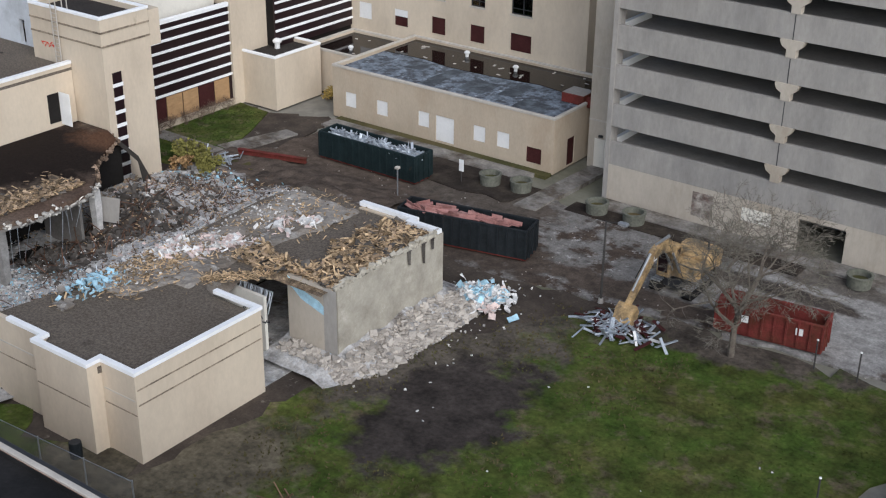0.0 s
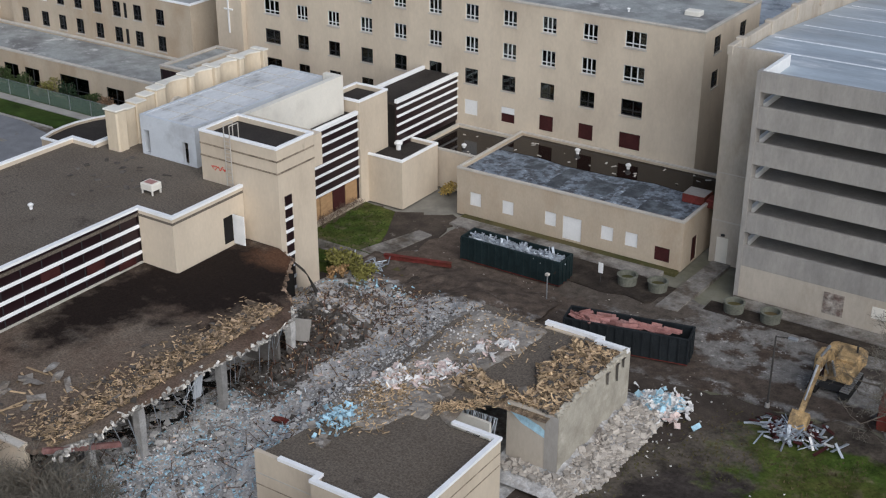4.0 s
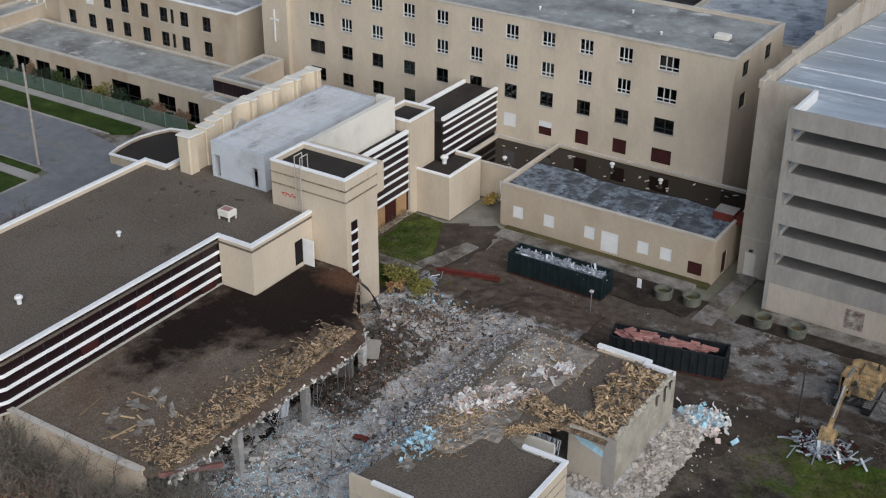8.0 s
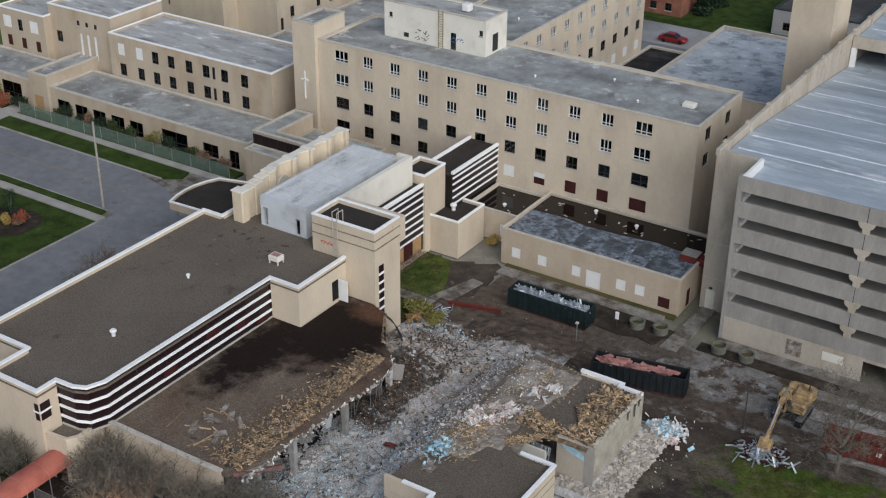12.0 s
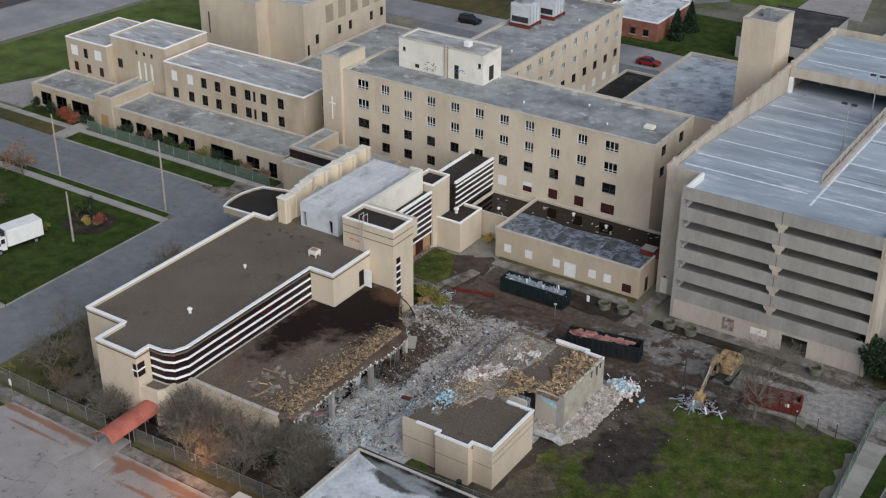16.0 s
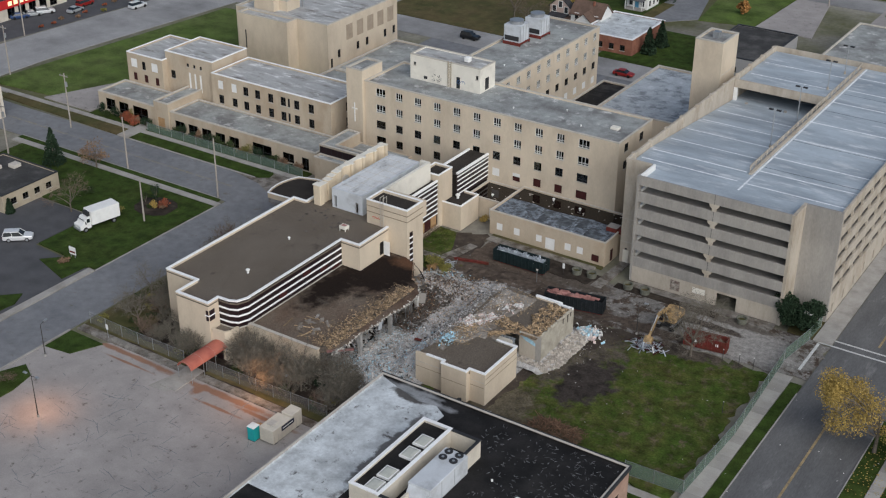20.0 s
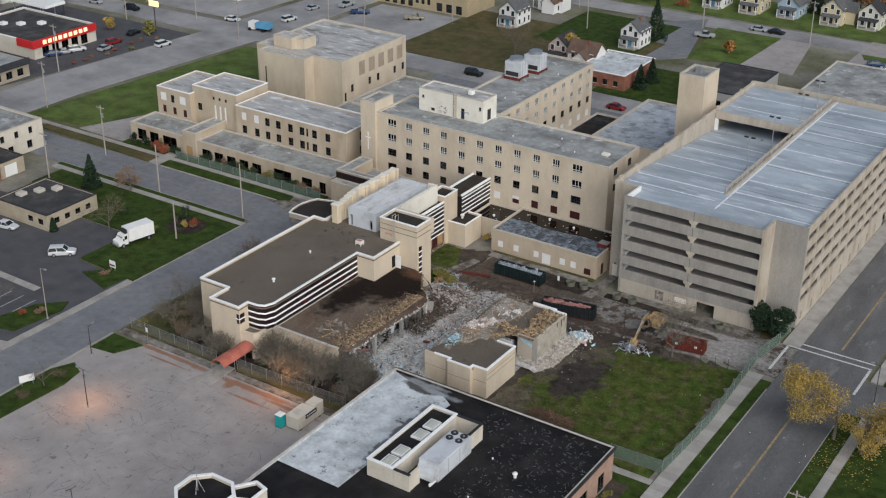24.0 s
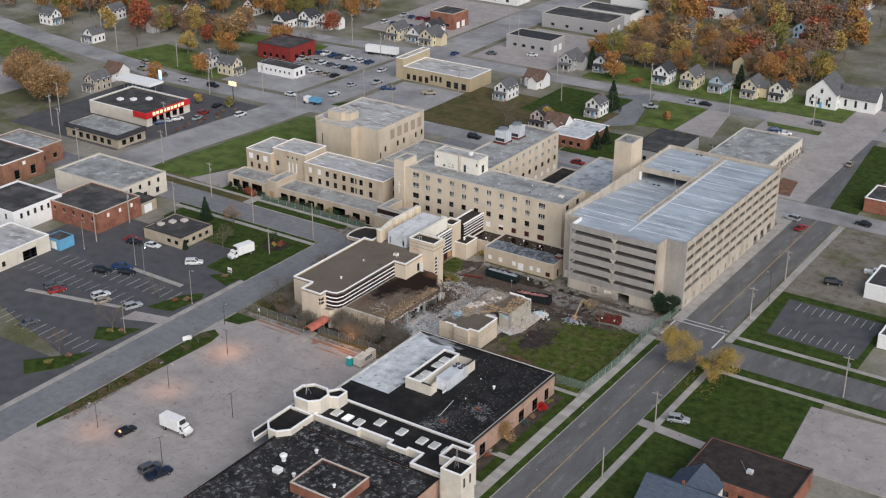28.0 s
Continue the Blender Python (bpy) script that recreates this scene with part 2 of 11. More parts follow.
ROAD_PALE = mat("pale_worn_asphalt", (0.325, 0.318, 0.312), 0.92, var=0.14, scale=0.15, fine=3, bump=0.1, tint=(0.20, 0.196, 0.193), tint_scale=0.05, tint_at=0.55, tint_soft=0.12)
GRASS_YARD = mat("yellowing_grass", (0.052, 0.082, 0.014), 0.95, var=0.45, scale=0.6, fine=3.5, bump=0.8, tint=(0.080, 0.082, 0.022), tint_scale=0.28, tint_at=0.53, tint_soft=0.14, second=(0.12, 0.095, 0.060), second_scale=0.55, second_at=0.60, second_soft=0.07, spots=((-38.5, 50.0, 8.0, 9.0, (0.095, 0.080, 0.062)), (-39.5, 31.0, 6.0, 7.0, (0.105, 0.090, 0.062)), (-26.0, 59.0, 9.0, 2.6, (0.085, 0.070, 0.055)), (-30.5, 31.0, 4.2, 2.8, (0.10, 0.082, 0.055)), (-32.0, 43.6, 3.5, 6.2, (0.045, 0.037, 0.032))))
ROOF_PATCHY = mat("pale_patchy_roof", (0.42, 0.45, 0.475), 0.7, var=0.15, scale=0.5, fine=5, bump=0.12, tint=(0.20, 0.215, 0.23), tint_scale=0.45, tint_at=0.55, tint_soft=0.08, second=(0.55, 0.57, 0.585), second_scale=0.4, second_at=0.62, second_soft=0.06)
PAVE_SLAB = mat("pavement_slab", (0.36, 0.34, 0.31), 0.9, var=0.12, scale=0.8, fine=6, bump=0.12, rand=0.14, tint=(0.27, 0.25, 0.22), tint_scale=0.4, tint_at=0.6)
GRASS_DRY = mat("dry_grass", (0.072, 0.072, 0.028), 0.95, var=0.25, scale=0.35, fine=8, bump=0.6, tint=(0.12, 0.092, 0.045), tint_scale=0.12, tint_at=0.52, tint_soft=0.15, second=(0.16, 0.12, 0.07), second_scale=0.5, second_at=0.66, second_soft=0.06)
SOIL = mat("bare_soil", (0.080, 0.064, 0.050), 0.95, var=0.25, scale=0.5, fine=7, bump=0.5, tint=(0.055, 0.044, 0.036), tint_scale=0.3, tint_at=0.5, tint_soft=0.1, second=(0.25, 0.225, 0.19), second_scale=1.3, second_at=0.66, second_soft=0.05)
SOIL_DARK = mat("dark_wet_soil", (0.034, 0.027, 0.022), 0.9, var=0.3, scale=0.8, fine=6, bump=0.6, tint=(0.075, 0.060, 0.045), tint_scale=0.5, tint_at=0.58)
EARTH = mat("far_ground", (0.24, 0.225, 0.19), 0.95, var=0.2, scale=0.05, fine=1.0, bump=0.2, tint=(0.11, 0.11, 0.055), tint_scale=0.018, tint_at=0.5, tint_soft=0.08, second=(0.20, 0.185, 0.16), second_scale=0.02, second_at=0.6, second_soft=0.05)
DARK_GLAZE = mat("dark_window_panel", (0.018, 0.0085, 0.010), 0.3, var=0.2, scale=1.0, bump=0.0, spec=0.35)
PURPLE = mat("maroon_panel", (0.055, 0.018, 0.017), 0.55, var=0.2, scale=1.0, bump=0.05)
WHITE = mat("white_paint", (0.78, 0.77, 0.74), 0.6, var=0.05, scale=1.0, bump=0.04)
OFFWHITE = mat("cream_render", (0.74, 0.70, 0.61), 0.85, var=0.05, scale=0.4, bump=0.06, tint=(0.56, 0.52, 0.45), tint_scale=0.25, tint_at=0.62)
STEEL_SHEET = mat("pale_blue_grey_sheet", (0.56, 0.58, 0.60), 0.6, var=0.06, scale=0.5, bump=0.05, tint=(0.36, 0.365, 0.37), tint_scale=0.3, tint_at=0.6)
# near-black base colour stands in for the shade inside rooms
PAINTED_SHADE = mat("painted_interior_shade", (0.018, 0.016, 0.0145), 0.95, var=0.2)
INTERIOR = mat("bare_interior", (0.20, 0.185, 0.165), 0.95, var=0.2, scale=0.8)
FRAME_DK = mat("dark_aluminium_frame", (0.05, 0.05, 0.052), 0.5, 0.3, var=0.1)
FRAME_LT = mat("pale_window_frame", (0.62, 0.62, 0.60), 0.6, var=0.06)
PLY = mat("plywood", (0.42, 0.26, 0.13), 0.85, var=0.15, scale=1.5, stretch=(1, 1, 3))
BRICK_FILL = mat("brick_infill", (0.37, 0.30, 0.225), 0.92, var=0.12, scale=0.8, fine=8, bump=0.2)
GLASS = glass_mat("window_glass", (0.55, 0.62, 0.62))
WATER = mat("standing_water", (0.014, 0.010, 0.008), 0.05, var=0.1, bump=0.0, spec=0.2)
BRICK_RED = mat("red_brick", (0.28, 0.125, 0.082), 0.92, var=0.15, scale=0.8, fine=8, bump=0.2, tint=(0.17, 0.07, 0.05), tint_scale=0.3)
STEEL = mat("galvanised_steel", (0.42, 0.43, 0.44), 0.45, 0.7, var=0.12, scale=2.0, bump=0.05)
BLACK = mat("black_paint", (0.018, 0.021, 0.023), 0.6, var=0.25, scale=1.5, bump=0.1, tint=(0.075, 0.045, 0.03), tint_scale=1.2, tint_at=0.68, tint_soft=0.05)
GREEN_BLACK = mat("black_green_paint", (0.016, 0.026, 0.027), 0.6, var=0.25, scale=1.5, bump=0.1, tint=(0.07, 0.045, 0.03), tint_scale=1.2, tint_at=0.70, tint_soft=0.05)
RUST_RED = mat("rusty_red_paint", (0.155, 0.034, 0.028), 0.7, var=0.2, scale=1.5, bump=0.1, tint=(0.10, 0.035, 0.022), tint_scale=0.9, tint_at=0.56, second=(0.26, 0.12, 0.10), second_scale=2.0, second_at=0.7)
PINK_STEEL = mat("faded_red_primer", (0.33, 0.165, 0.145), 0.75, var=0.2, scale=2.0, tint=(0.42, 0.25, 0.22), tint_scale=0.8, rand=0.25)

# ---- building helpers ----
PLACED = {}


class Geo:
    """Vertices and faces gathered for one mesh."""

    def __init__(self):
        self.v, self.f = [], []

    def add(self, vs, fs):
        o = len(self.v)
        self.v.extend(vs)
        self.f.extend([tuple(i + o for i in f) for f in fs])
        return self

    def box(self, x0, y0, z0, x1, y1, z1):
        return self.add([(x0, y0, z0), (x1, y0, z0), (x1, y1, z0), (x0, y1, z0), (x0, y0, z1), (x1, y0, z1), (x1, y1, z1), (x0, y1, z1)],
                        [(3, 2, 1, 0), (4, 5, 6, 7), (0, 1, 5, 4), (1, 2, 6, 5), (2, 3, 7, 6), (3, 0, 4, 7)])

    def mbox(self, m, sx, sy, sz):
        """A box of that size centred on the pose m."""
        vs = [m @ Vector((x * sx / 2, y * sy / 2, z * sz / 2)) for z in (-1, 1) for y in (-1, 1) for x in (-1, 1)]
        return self.add([tuple(v) for v in vs], [(2, 3, 1, 0), (4, 5, 7, 6), (0, 1, 5, 4), (1, 3, 7, 5), (3, 2, 6, 7), (2, 0, 4, 6)])

    def bevel_box(self, x0, y0, z0, x1, y1, z1, b):
        """A box with its upright and upper edges cut off by b."""
        ring = lambda i, z: [(x0 + i + b, y0 + i, z), (x1 - i - b, y0 + i, z), (x1 - i, y0 + i + b, z), (x1 - i, y1 - i - b, z), (x1 - i - b, y1 - i, z), (x0 + i + b, y1 - i, z), (x0 + i, y1 - i - b, z), (x0 + i, y0 + i + b, z)]
        return self.loft([ring(0, z0), ring(0, z1 - b), ring(b, z1)])

    def loft(self, rings, close=True):
        n, o = len(rings[0]), len(self.v)
        for r in rings:
            self.v.extend(r)
        for k in range(len(rings) - 1):
            for i in range(n):
                j = (i + 1) % n
                self.f.append((o + k * n + i, o + k * n + j, o + (k + 1) * n + j, o + (k + 1) * n + i))
        if close:
            self.f.append(tuple(o + i for i in reversed(range(n))))
            self.f.append(tuple(o + (len(rings) - 1) * n + i for i in range(n)))
        return self

    def prism(self, pts, z0, z1):
        a = sum(p[0] * q[1] - q[0] * p[1] for p, q in zip(pts, pts[1:] + pts[:1]))
        if a < 0:
            pts = pts[::-1]
        return self.loft([[(x, y, z0) for x, y in pts], [(x, y, z1) for x, y in pts]])

    def tube(self, a, b, r0, r1=None, n=8):
        a, b = Vector(a), Vector(b)
        r1 = r0 if r1 is None else r1
        q = (b - a).to_track_quat("Z", "Y")
        ring = lambda c, r: [tuple(c + q @ Vector((r * math.cos(6.28319 * i / n), r * math.sin(6.28319 * i / n), 0))) for i in range(n)]
        return self.loft([ring(a, r0), ring(b, r1)])

    def mesh(self, name, m):
        me = bpy.data.meshes.new(name)
        me.from_pydata([tuple(v) for v in self.v], [], self.f)
        me.update()
        if m:
            me.materials.append(m)
        return me


def thing(name, label, category, at=(0, 0, 0), group="", kind="", rz=0):
    e = tagged(new(name), label, category, group, kind)
    e.empty_display_size = 0.3
    e.matrix_basis = pose(*at, 0, 0, rz)
    PLACED[e] = e.matrix_basis.copy()
    return e


def part(name, shape, m, parent, label="", at=None, kind=""):
    """Links a Geo or a mesh as one object under a thing or part. at: its pose in the world (meshes in world metres need none)."""
    me = shape.mesh(name, m) if isinstance(shape, Geo) else shape
    o = new(name, me)
    at = at or Matrix.Identity(4)
    o.parent = parent
    o.matrix_basis = PLACED[parent].inverted() @ at
    PLACED[o] = at
    return tagged(o, label, kind=kind)


def solid(name, shape, m, label, category, group="", kind=""):
    o = tagged(new(name, shape.mesh(name, m)), label, category, group, kind)
    PLACED[o] = Matrix.Identity(4)
    return o


def smooth(o):
    for p in o.data.polygons:
        p.use_smooth = True
    return o


def side_pose(side, x0, y0, x1, y1, z):
    return {"S": pose(x0, y0, z), "E": pose(x1, y0, z, 0, 0, 90), "N": pose(x1, y1, z, 0, 0, 180), "W": pose(x0, y1, z, 0, 0, -90)}[side]


def pierced(length, height, thick, holes):
    """A wall along +x from the origin, its outer face at y = 0, with openings (u0, z0, u1, z1) right through it."""
    us = sorted({0, length, *[round(h[0], 3) for h in holes], *[round(h[2], 3) for h in holes]})
    zs = sorted({0, height, *[round(h[1], 3) for h in holes], *[round(h[3], 3) for h in holes]})
    nu, nz = len(us) - 1, len(zs) - 1
    full = [[True] * nz for _ in range(nu)]
    for h in holes:
        for i in range(nu):
            if h[0] - 1e-3 < us[i] and us[i + 1] < h[2] + 1e-3:
                for j in range(nz):
                    if h[1] - 1e-3 < zs[j] and zs[j + 1] < h[3] + 1e-3:
                        full[i][j] = False
    g, ids = Geo(), {}

    def vid(i, j, k):
        if (i, j, k) not in ids:
            ids[i, j, k] = len(g.v)
            g.v.append((us[i], thick * k, zs[j]))
        return ids[i, j, k]

    is_full = lambda i, j: 0 <= i < nu and 0 <= j < nz and full[i][j]
    for i in range(nu):
        for j in range(nz):
            if not full[i][j]:
                continue
            g.f.append((vid(i, j, 0), vid(i + 1, j, 0), vid(i + 1, j + 1, 0), vid(i, j + 1, 0)))
            g.f.append((vid(i, j + 1, 1), vid(i + 1, j + 1, 1), vid(i + 1, j, 1), vid(i, j, 1)))
            if not is_full(i - 1, j):
                g.f.append((vid(i, j, 0), vid(i, j + 1, 0), vid(i, j + 1, 1), vid(i, j, 1)))
            if not is_full(i + 1, j):
                g.f.append((vid(i + 1, j, 1), vid(i + 1, j + 1, 1), vid(i + 1, j + 1, 0), vid(i + 1, j, 0)))
            if not is_full(i, j - 1):
                g.f.append((vid(i, j, 1), vid(i + 1, j, 1), vid(i + 1, j, 0), vid(i, j, 0)))
            if not is_full(i, j + 1):
                g.f.append((vid(i, j + 1, 0), vid(i + 1, j + 1, 0), vid(i + 1, j + 1, 1), vid(i, j + 1, 1)))
    return g


WIN = {}


def window_meshes(w, h, style):
    key = (round(w, 2), round(h, 2), style)
    if key in WIN:
        return WIN[key]
    f, p = Geo(), Geo()
    if style in ("white", "dark"):
        b = 0.07
        if style == "white":
            us, zs = (b, w * 0.36 - 0.045, w * 0.36 + 0.045, w * 0.66 - 0.045, w * 0.66 + 0.045, w - b), (b, h * 0.22, h * 0.22 + 0.08, h - b)
        else:
            us, zs = (b, w * 0.55 - 0.03, w * 0.55 + 0.03, w - b), (b, h * 0.3, h * 0.3 + 0.05, h - b)
        f = pierced(w, h, 0.1, [(us[i], zs[j], us[i + 1], zs[j + 1]) for i in range(0, len(us), 2) for j in (0, 2)])
        f.v = [(x, y + 0.1, z) for x, y, z in f.v]
        p.box(b, 0.145, b, w - b, 0.155, h - b)
    else:
        f.box(0.02, 0.06, 0.02, w - 0.02, 0.12, h - 0.02)
    WIN[key] = (f.mesh("window_frame", {"white": FRAME_LT, "dark": FRAME_DK, "maroon": PURPLE, "board": WHITE, "ply": PLY, "vent": FRAME_DK, "brickup": BRICK_FILL}.get(style, FRAME_DK)), p.mesh("pane", GLASS) if p.v else None)
    return WIN[key]


SILL = {}


def add_window(parent, m, w, h, style):
    """A window, board or void in an opening whose lower left outer corner is the pose m."""
    if style == "void":
        return
    fr, pn = window_meshes(w, h, style)
    name = "window" if pn else "window_board"
    o = part(name, fr, None, parent, {"maroon": "maroon boarded window", "board": "white boarded window", "ply": "plywood boarded window", "brickup": "bricked-up tall window"}.get(style, ""), at=m)
    if pn:
        q = part("pane", pn, None, o, at=m)
        q.visible_shadow = False
        if round(w, 2) not in SILL:
            SILL[round(w, 2)] = Geo().box(-0.08, -0.07, -0.12, w + 0.08, 0.08, 0.0).mesh("sill", STONE)
        part("sill", SILL[round(w, 2)], None, o, at=m)


def block(name, label, x0, y0, x1, y1, z0, z1, wall=TAN, roof=GRAVEL, coping=COPING, par=0.45, pw=0.38, wins=None, category="building", thick=0.3, inside=PAINTED_SHADE, group="", floors=(), parent=None):
    """A flat-roofed block with hollow walls, a sunk roof, copings and windows. wins: side -> rows of (u0, z0, u1, z1, style), u from the side's left end as seen from outside."""
    top = parent or thing(name, label, category, ((x0 + x1) / 2, (y0 + y1) / 2, z0), group)
    wins = wins or {}
    for s in "SENW":
        ln = x1 - x0 if s in "SN" else y1 - y0
        cut = 0 if s in "SN" else thick
        m = side_pose(s, x0, y0, x1, y1, z0)
        m = m @ pose(cut, 0, 0)
        holes = [(u0 - cut, a - z0, u1 - cut, b - z0, st) for u0, a, u1, b, st in wins.get(s, ())]
        part("wall", pierced(ln - 2 * cut, z1 - z0, thick, holes), wall, top, at=m)
        for u0, a, u1, b, st in holes:
            add_window(top, m @ pose(u0, 0, a), u1 - u0, b - a, st)
    zr = z1 - par
    part("roof", Geo().box(x0 + thick, y0 + thick, zr - 0.25, x1 - thick, y1 - thick, zr), roof, top)
    # by default floors and inner wall carry painted room shade in their colour
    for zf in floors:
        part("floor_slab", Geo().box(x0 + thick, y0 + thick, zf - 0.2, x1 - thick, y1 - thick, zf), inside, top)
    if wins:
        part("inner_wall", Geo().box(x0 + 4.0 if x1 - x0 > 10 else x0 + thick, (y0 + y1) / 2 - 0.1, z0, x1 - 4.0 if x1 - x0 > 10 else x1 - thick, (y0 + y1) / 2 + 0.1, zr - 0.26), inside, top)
    if coping:
        c = 0.05
        for a in ((x0 - c, y0 - c, x1 + c, y0 + pw), (x0 - c, y1 - pw, x1 + c, y1 + c), (x0 - c, y0 + pw, x0 + pw, y1 - pw), (x1 - pw, y0 + pw, x1 + c, y1 - pw)):
            part("coping", Geo().bevel_box(a[0], a[1], z1 - 0.06, a[2], a[3], z1 + 0.12, 0.03), coping, top)
    return top


def slab(name, pts, z0, z1, m, label, category="ground", kind="structure"):
    return solid(name, Geo().prism(list(pts), z0, z1), m, label, category, kind=kind)


def rect(x0, y0, x1, y1):
    return [(x0, y0), (x1, y0), (x1, y1), (x0, y1)]


ragged_rnd = random.Random(7)


def ragged(pts, step=1.2, amp=0.35):
    """The outline with its sides broken up unevenly."""
    out = []
    for (ax, ay), (bx, by) in zip(pts, pts[1:] + pts[:1]):
        n = max(1, int(math.hypot(bx - ax, by - ay) / step))
        for k in range(n):
            out.append((ax + (bx - ax) * k / n + ragged_rnd.gauss(0, amp), ay + (by - ay) * k / n + ragged_rnd.gauss(0, amp)))
    return out


def coping_run(parent, pts, z0, z1, out, inn, m, label="", close=False):
    """One mitred coping along points, the wall on their left."""
    def offset(d):
        res = []
        n = len(pts)
        for i, q in enumerate(pts):
            prev = pts[i - 1] if i or close else None
            nxt = pts[(i + 1) % n] if i < n - 1 or close else None
            q = Vector(q)
            a = (q - Vector(prev)).normalized() if prev else (Vector(nxt) - q).normalized()
            b = (Vector(nxt) - q).normalized() if nxt else a
            na, nb = Vector((-a.y, a.x)), Vector((-b.y, b.x))
            res.append(tuple(q + (na + nb) * d / max(0.25, 1 + na.dot(nb))))
        return res
    o, i = offset(-out), offset(inn)
    rings = [[(*a, z0), (*b, z0), (*b, z1), (*a, z1)] for a, b in zip(i, o)]
    if close:
        rings.append(rings[0])
    return part("coping", Geo().loft(rings, close=not close), m, parent, label)

# ---- ground, roads, pavements ----
slab("ground", rect(-2500, -1500, 2000, 4500), -1.2, -0.16, EARTH, "flat town ground of dry grass and earth reaching the horizon")
RD = -0.15
WASTE = mat("dusty_waste_ground", (0.19, 0.172, 0.145), 0.95, var=0.2, scale=0.3, fine=4, bump=0.3, tint=(0.10, 0.105, 0.045), tint_scale=0.09, tint_at=0.56, tint_soft=0.08, second=(0.13, 0.105, 0.08), second_scale=0.25, second_at=0.6, second_soft=0.06)
slab("road_1", rect(-108.7, -320, -99.0, 58.5), RD, 0.0, ASPHALT, "worn grey asphalt side street", "road")
slab("road_2", [(-600, 58.3), (-100.5, 58.3), (-99.2, 50), (-97.0, 50), (-96.0, 56), (-97.5, 62.0), (-100.5, 66.5), (-104.5, 68.4), (-140, 68.2), (-600, 69.6)], RD, 0.004, ASPHALT, "worn grey asphalt street with a curved corner", "road")
slab("road_3", [(-208, -400), (-191, -400), (-189.5, 90), (-183.0, 150), (-179.5, 205), (-178.5, 900), (-197.5, 900), (-197.0, 205), (-200.5, 150), (-206.0, 90)], RD, 0.008, ROAD_PALE, "wide grey asphalt avenue", "road")
slab("road_4", [(-7.6, -500), (3.6, -500), (3.6, 142), (-0.5, 175), (-8.0, 228), (-12.0, 262), (-30, 480), (-40, 480), (-22, 262), (-17.5, 228), (-11.0, 175), (-7.6, 145)], RD, 0.0, ROAD_DARK, "long grey asphalt street with a yellow centre line", "road")
slab("road_5", rect(3.2, 57.0, 700, 67.0), RD, 0.004, ROAD_DARK, "grey asphalt side street", "road")
slab("road_6", [(-600, 186), (-376, 161), (-344, 155), (-283, 147.5), (-253, 143), (-190, 144.5), (-150, 150), (800, 150), (800, 160), (-150, 160), (-190, 155), (-253, 153), (-283, 158.5), (-344, 166), (-376, 172), (-600, 197)], RD, 0.012, ROAD_PALE, "grey asphalt cross street behind the buildings", "road")
LINE_OLD = mat("faded_yellow_line", (0.27, 0.235, 0.165), 0.9, var=0.2, scale=1.0, fine=6, tint=(0.21, 0.205, 0.20), tint_scale=0.7, tint_at=0.5, tint_soft=0.1)
for y in (63.15, 63.45):
    slab("centre_line", rect(-190, y, -112, y + 0.14), 0.0, 0.010, LINE_OLD, "faded yellow centre line", "road marking")
slab("kerb_street_north", rect(-142.3, 68.3, -111.0, 68.5), RD, 0.14, PAVE, "concrete kerb", "kerb")
slab("kerb_street_south", rect(-160, 58.3, -110.0, 58.45), RD, 0.13, PAVE, "concrete kerb", "kerb")
# the demolition yard between the lawn and the parking structure
slab("yard_paving", ragged([(-64, 62.5), (-40, 57.5), (-25, 59.5), (-13.0, 59.8), (-7.8, 60.5), (-7.8, 70.5), (-14, 70.8), (-39, 69.3), (-64, 73.0)], 1.1, 0.25), RD, 0.02, YARD, "cracked and stained concrete yard road", "road")
slab("yard_soil", ragged([(-67, 40), (-56, 27.5), (-52.5, 26.8), (-38, 27), (-36, 36), (-33, 52), (-26, 58.2), (-40, 58.0), (-64, 63), (-64, 73), (-74, 70), (-74, 56), (-68, 52)], 1.1, 0.40), RD, 0.012, SOIL, "trampled brown soil with scattered rubble")
slab("lawn_yard", ragged([(-50.0, 27.0), (-12.6, 27.0), (-12.6, 59.0), (-25, 59.2), (-31, 57.2), (-36.5, 50), (-39.0, 40), (-39.6, 31.0), (-50.0, 30.6)], 1.1, 0.40), RD, 0.05, GRASS_YARD, "patchy green lawn worn to brown earth")
slab("lawn_court", [(-74.0, 57.5), (-69.8, 57.5), (-66.6, 58.0), (-66.3, 62.5), (-67.8, 66.5), (-69.8, 70.5), (-73.4, 70.8)], RD, 0.10, GRASS_YARD, "small green courtyard lawn")
slab("lawn_court_edge", ragged([(-66.8, 56.9), (-63.0, 57.0), (-62.0, 60.5), (-64.0, 62.5), (-66.3, 62.0)], 1.1, 0.20), RD, 0.08, GRASS_DRY, "rough grass beside the tower")
slab("courtyard_path", [(-73.2, 61.0), (-66.4, 61.0), (-65.4, 62.2), (-67.0, 62.4), (-73.2, 62.4)], RD, 0.13, PAVE_WORN, "concrete path across the courtyard lawn", "path")
slab("courtyard_path_two", [(-67.6, 62.6), (-65.4, 62.4), (-64.4, 68.2), (-65.8, 68.4)], RD, 0.125, PAVE_WORN, "broken concrete path", "path")
slab("utility_path", rect(-64.5, 71.0, -45.5, 72.6), RD, 0.14, PAVE_WORN, "concrete path along the utility building", "path")
slab("utility_verge", rect(-64.5, 72.62, -44.6, 73.4), RD, 0.11, GRASS_DRY, "strip of grass at the wall", "grass")
slab("utility_soil", ragged([(-55, 66.8), (-44, 67.2), (-43.2, 70.9), (-55, 70.9)], 1.1, 0.25), RD, 0.10, SOIL_DARK, "dark damp earth with some grass round the planters")
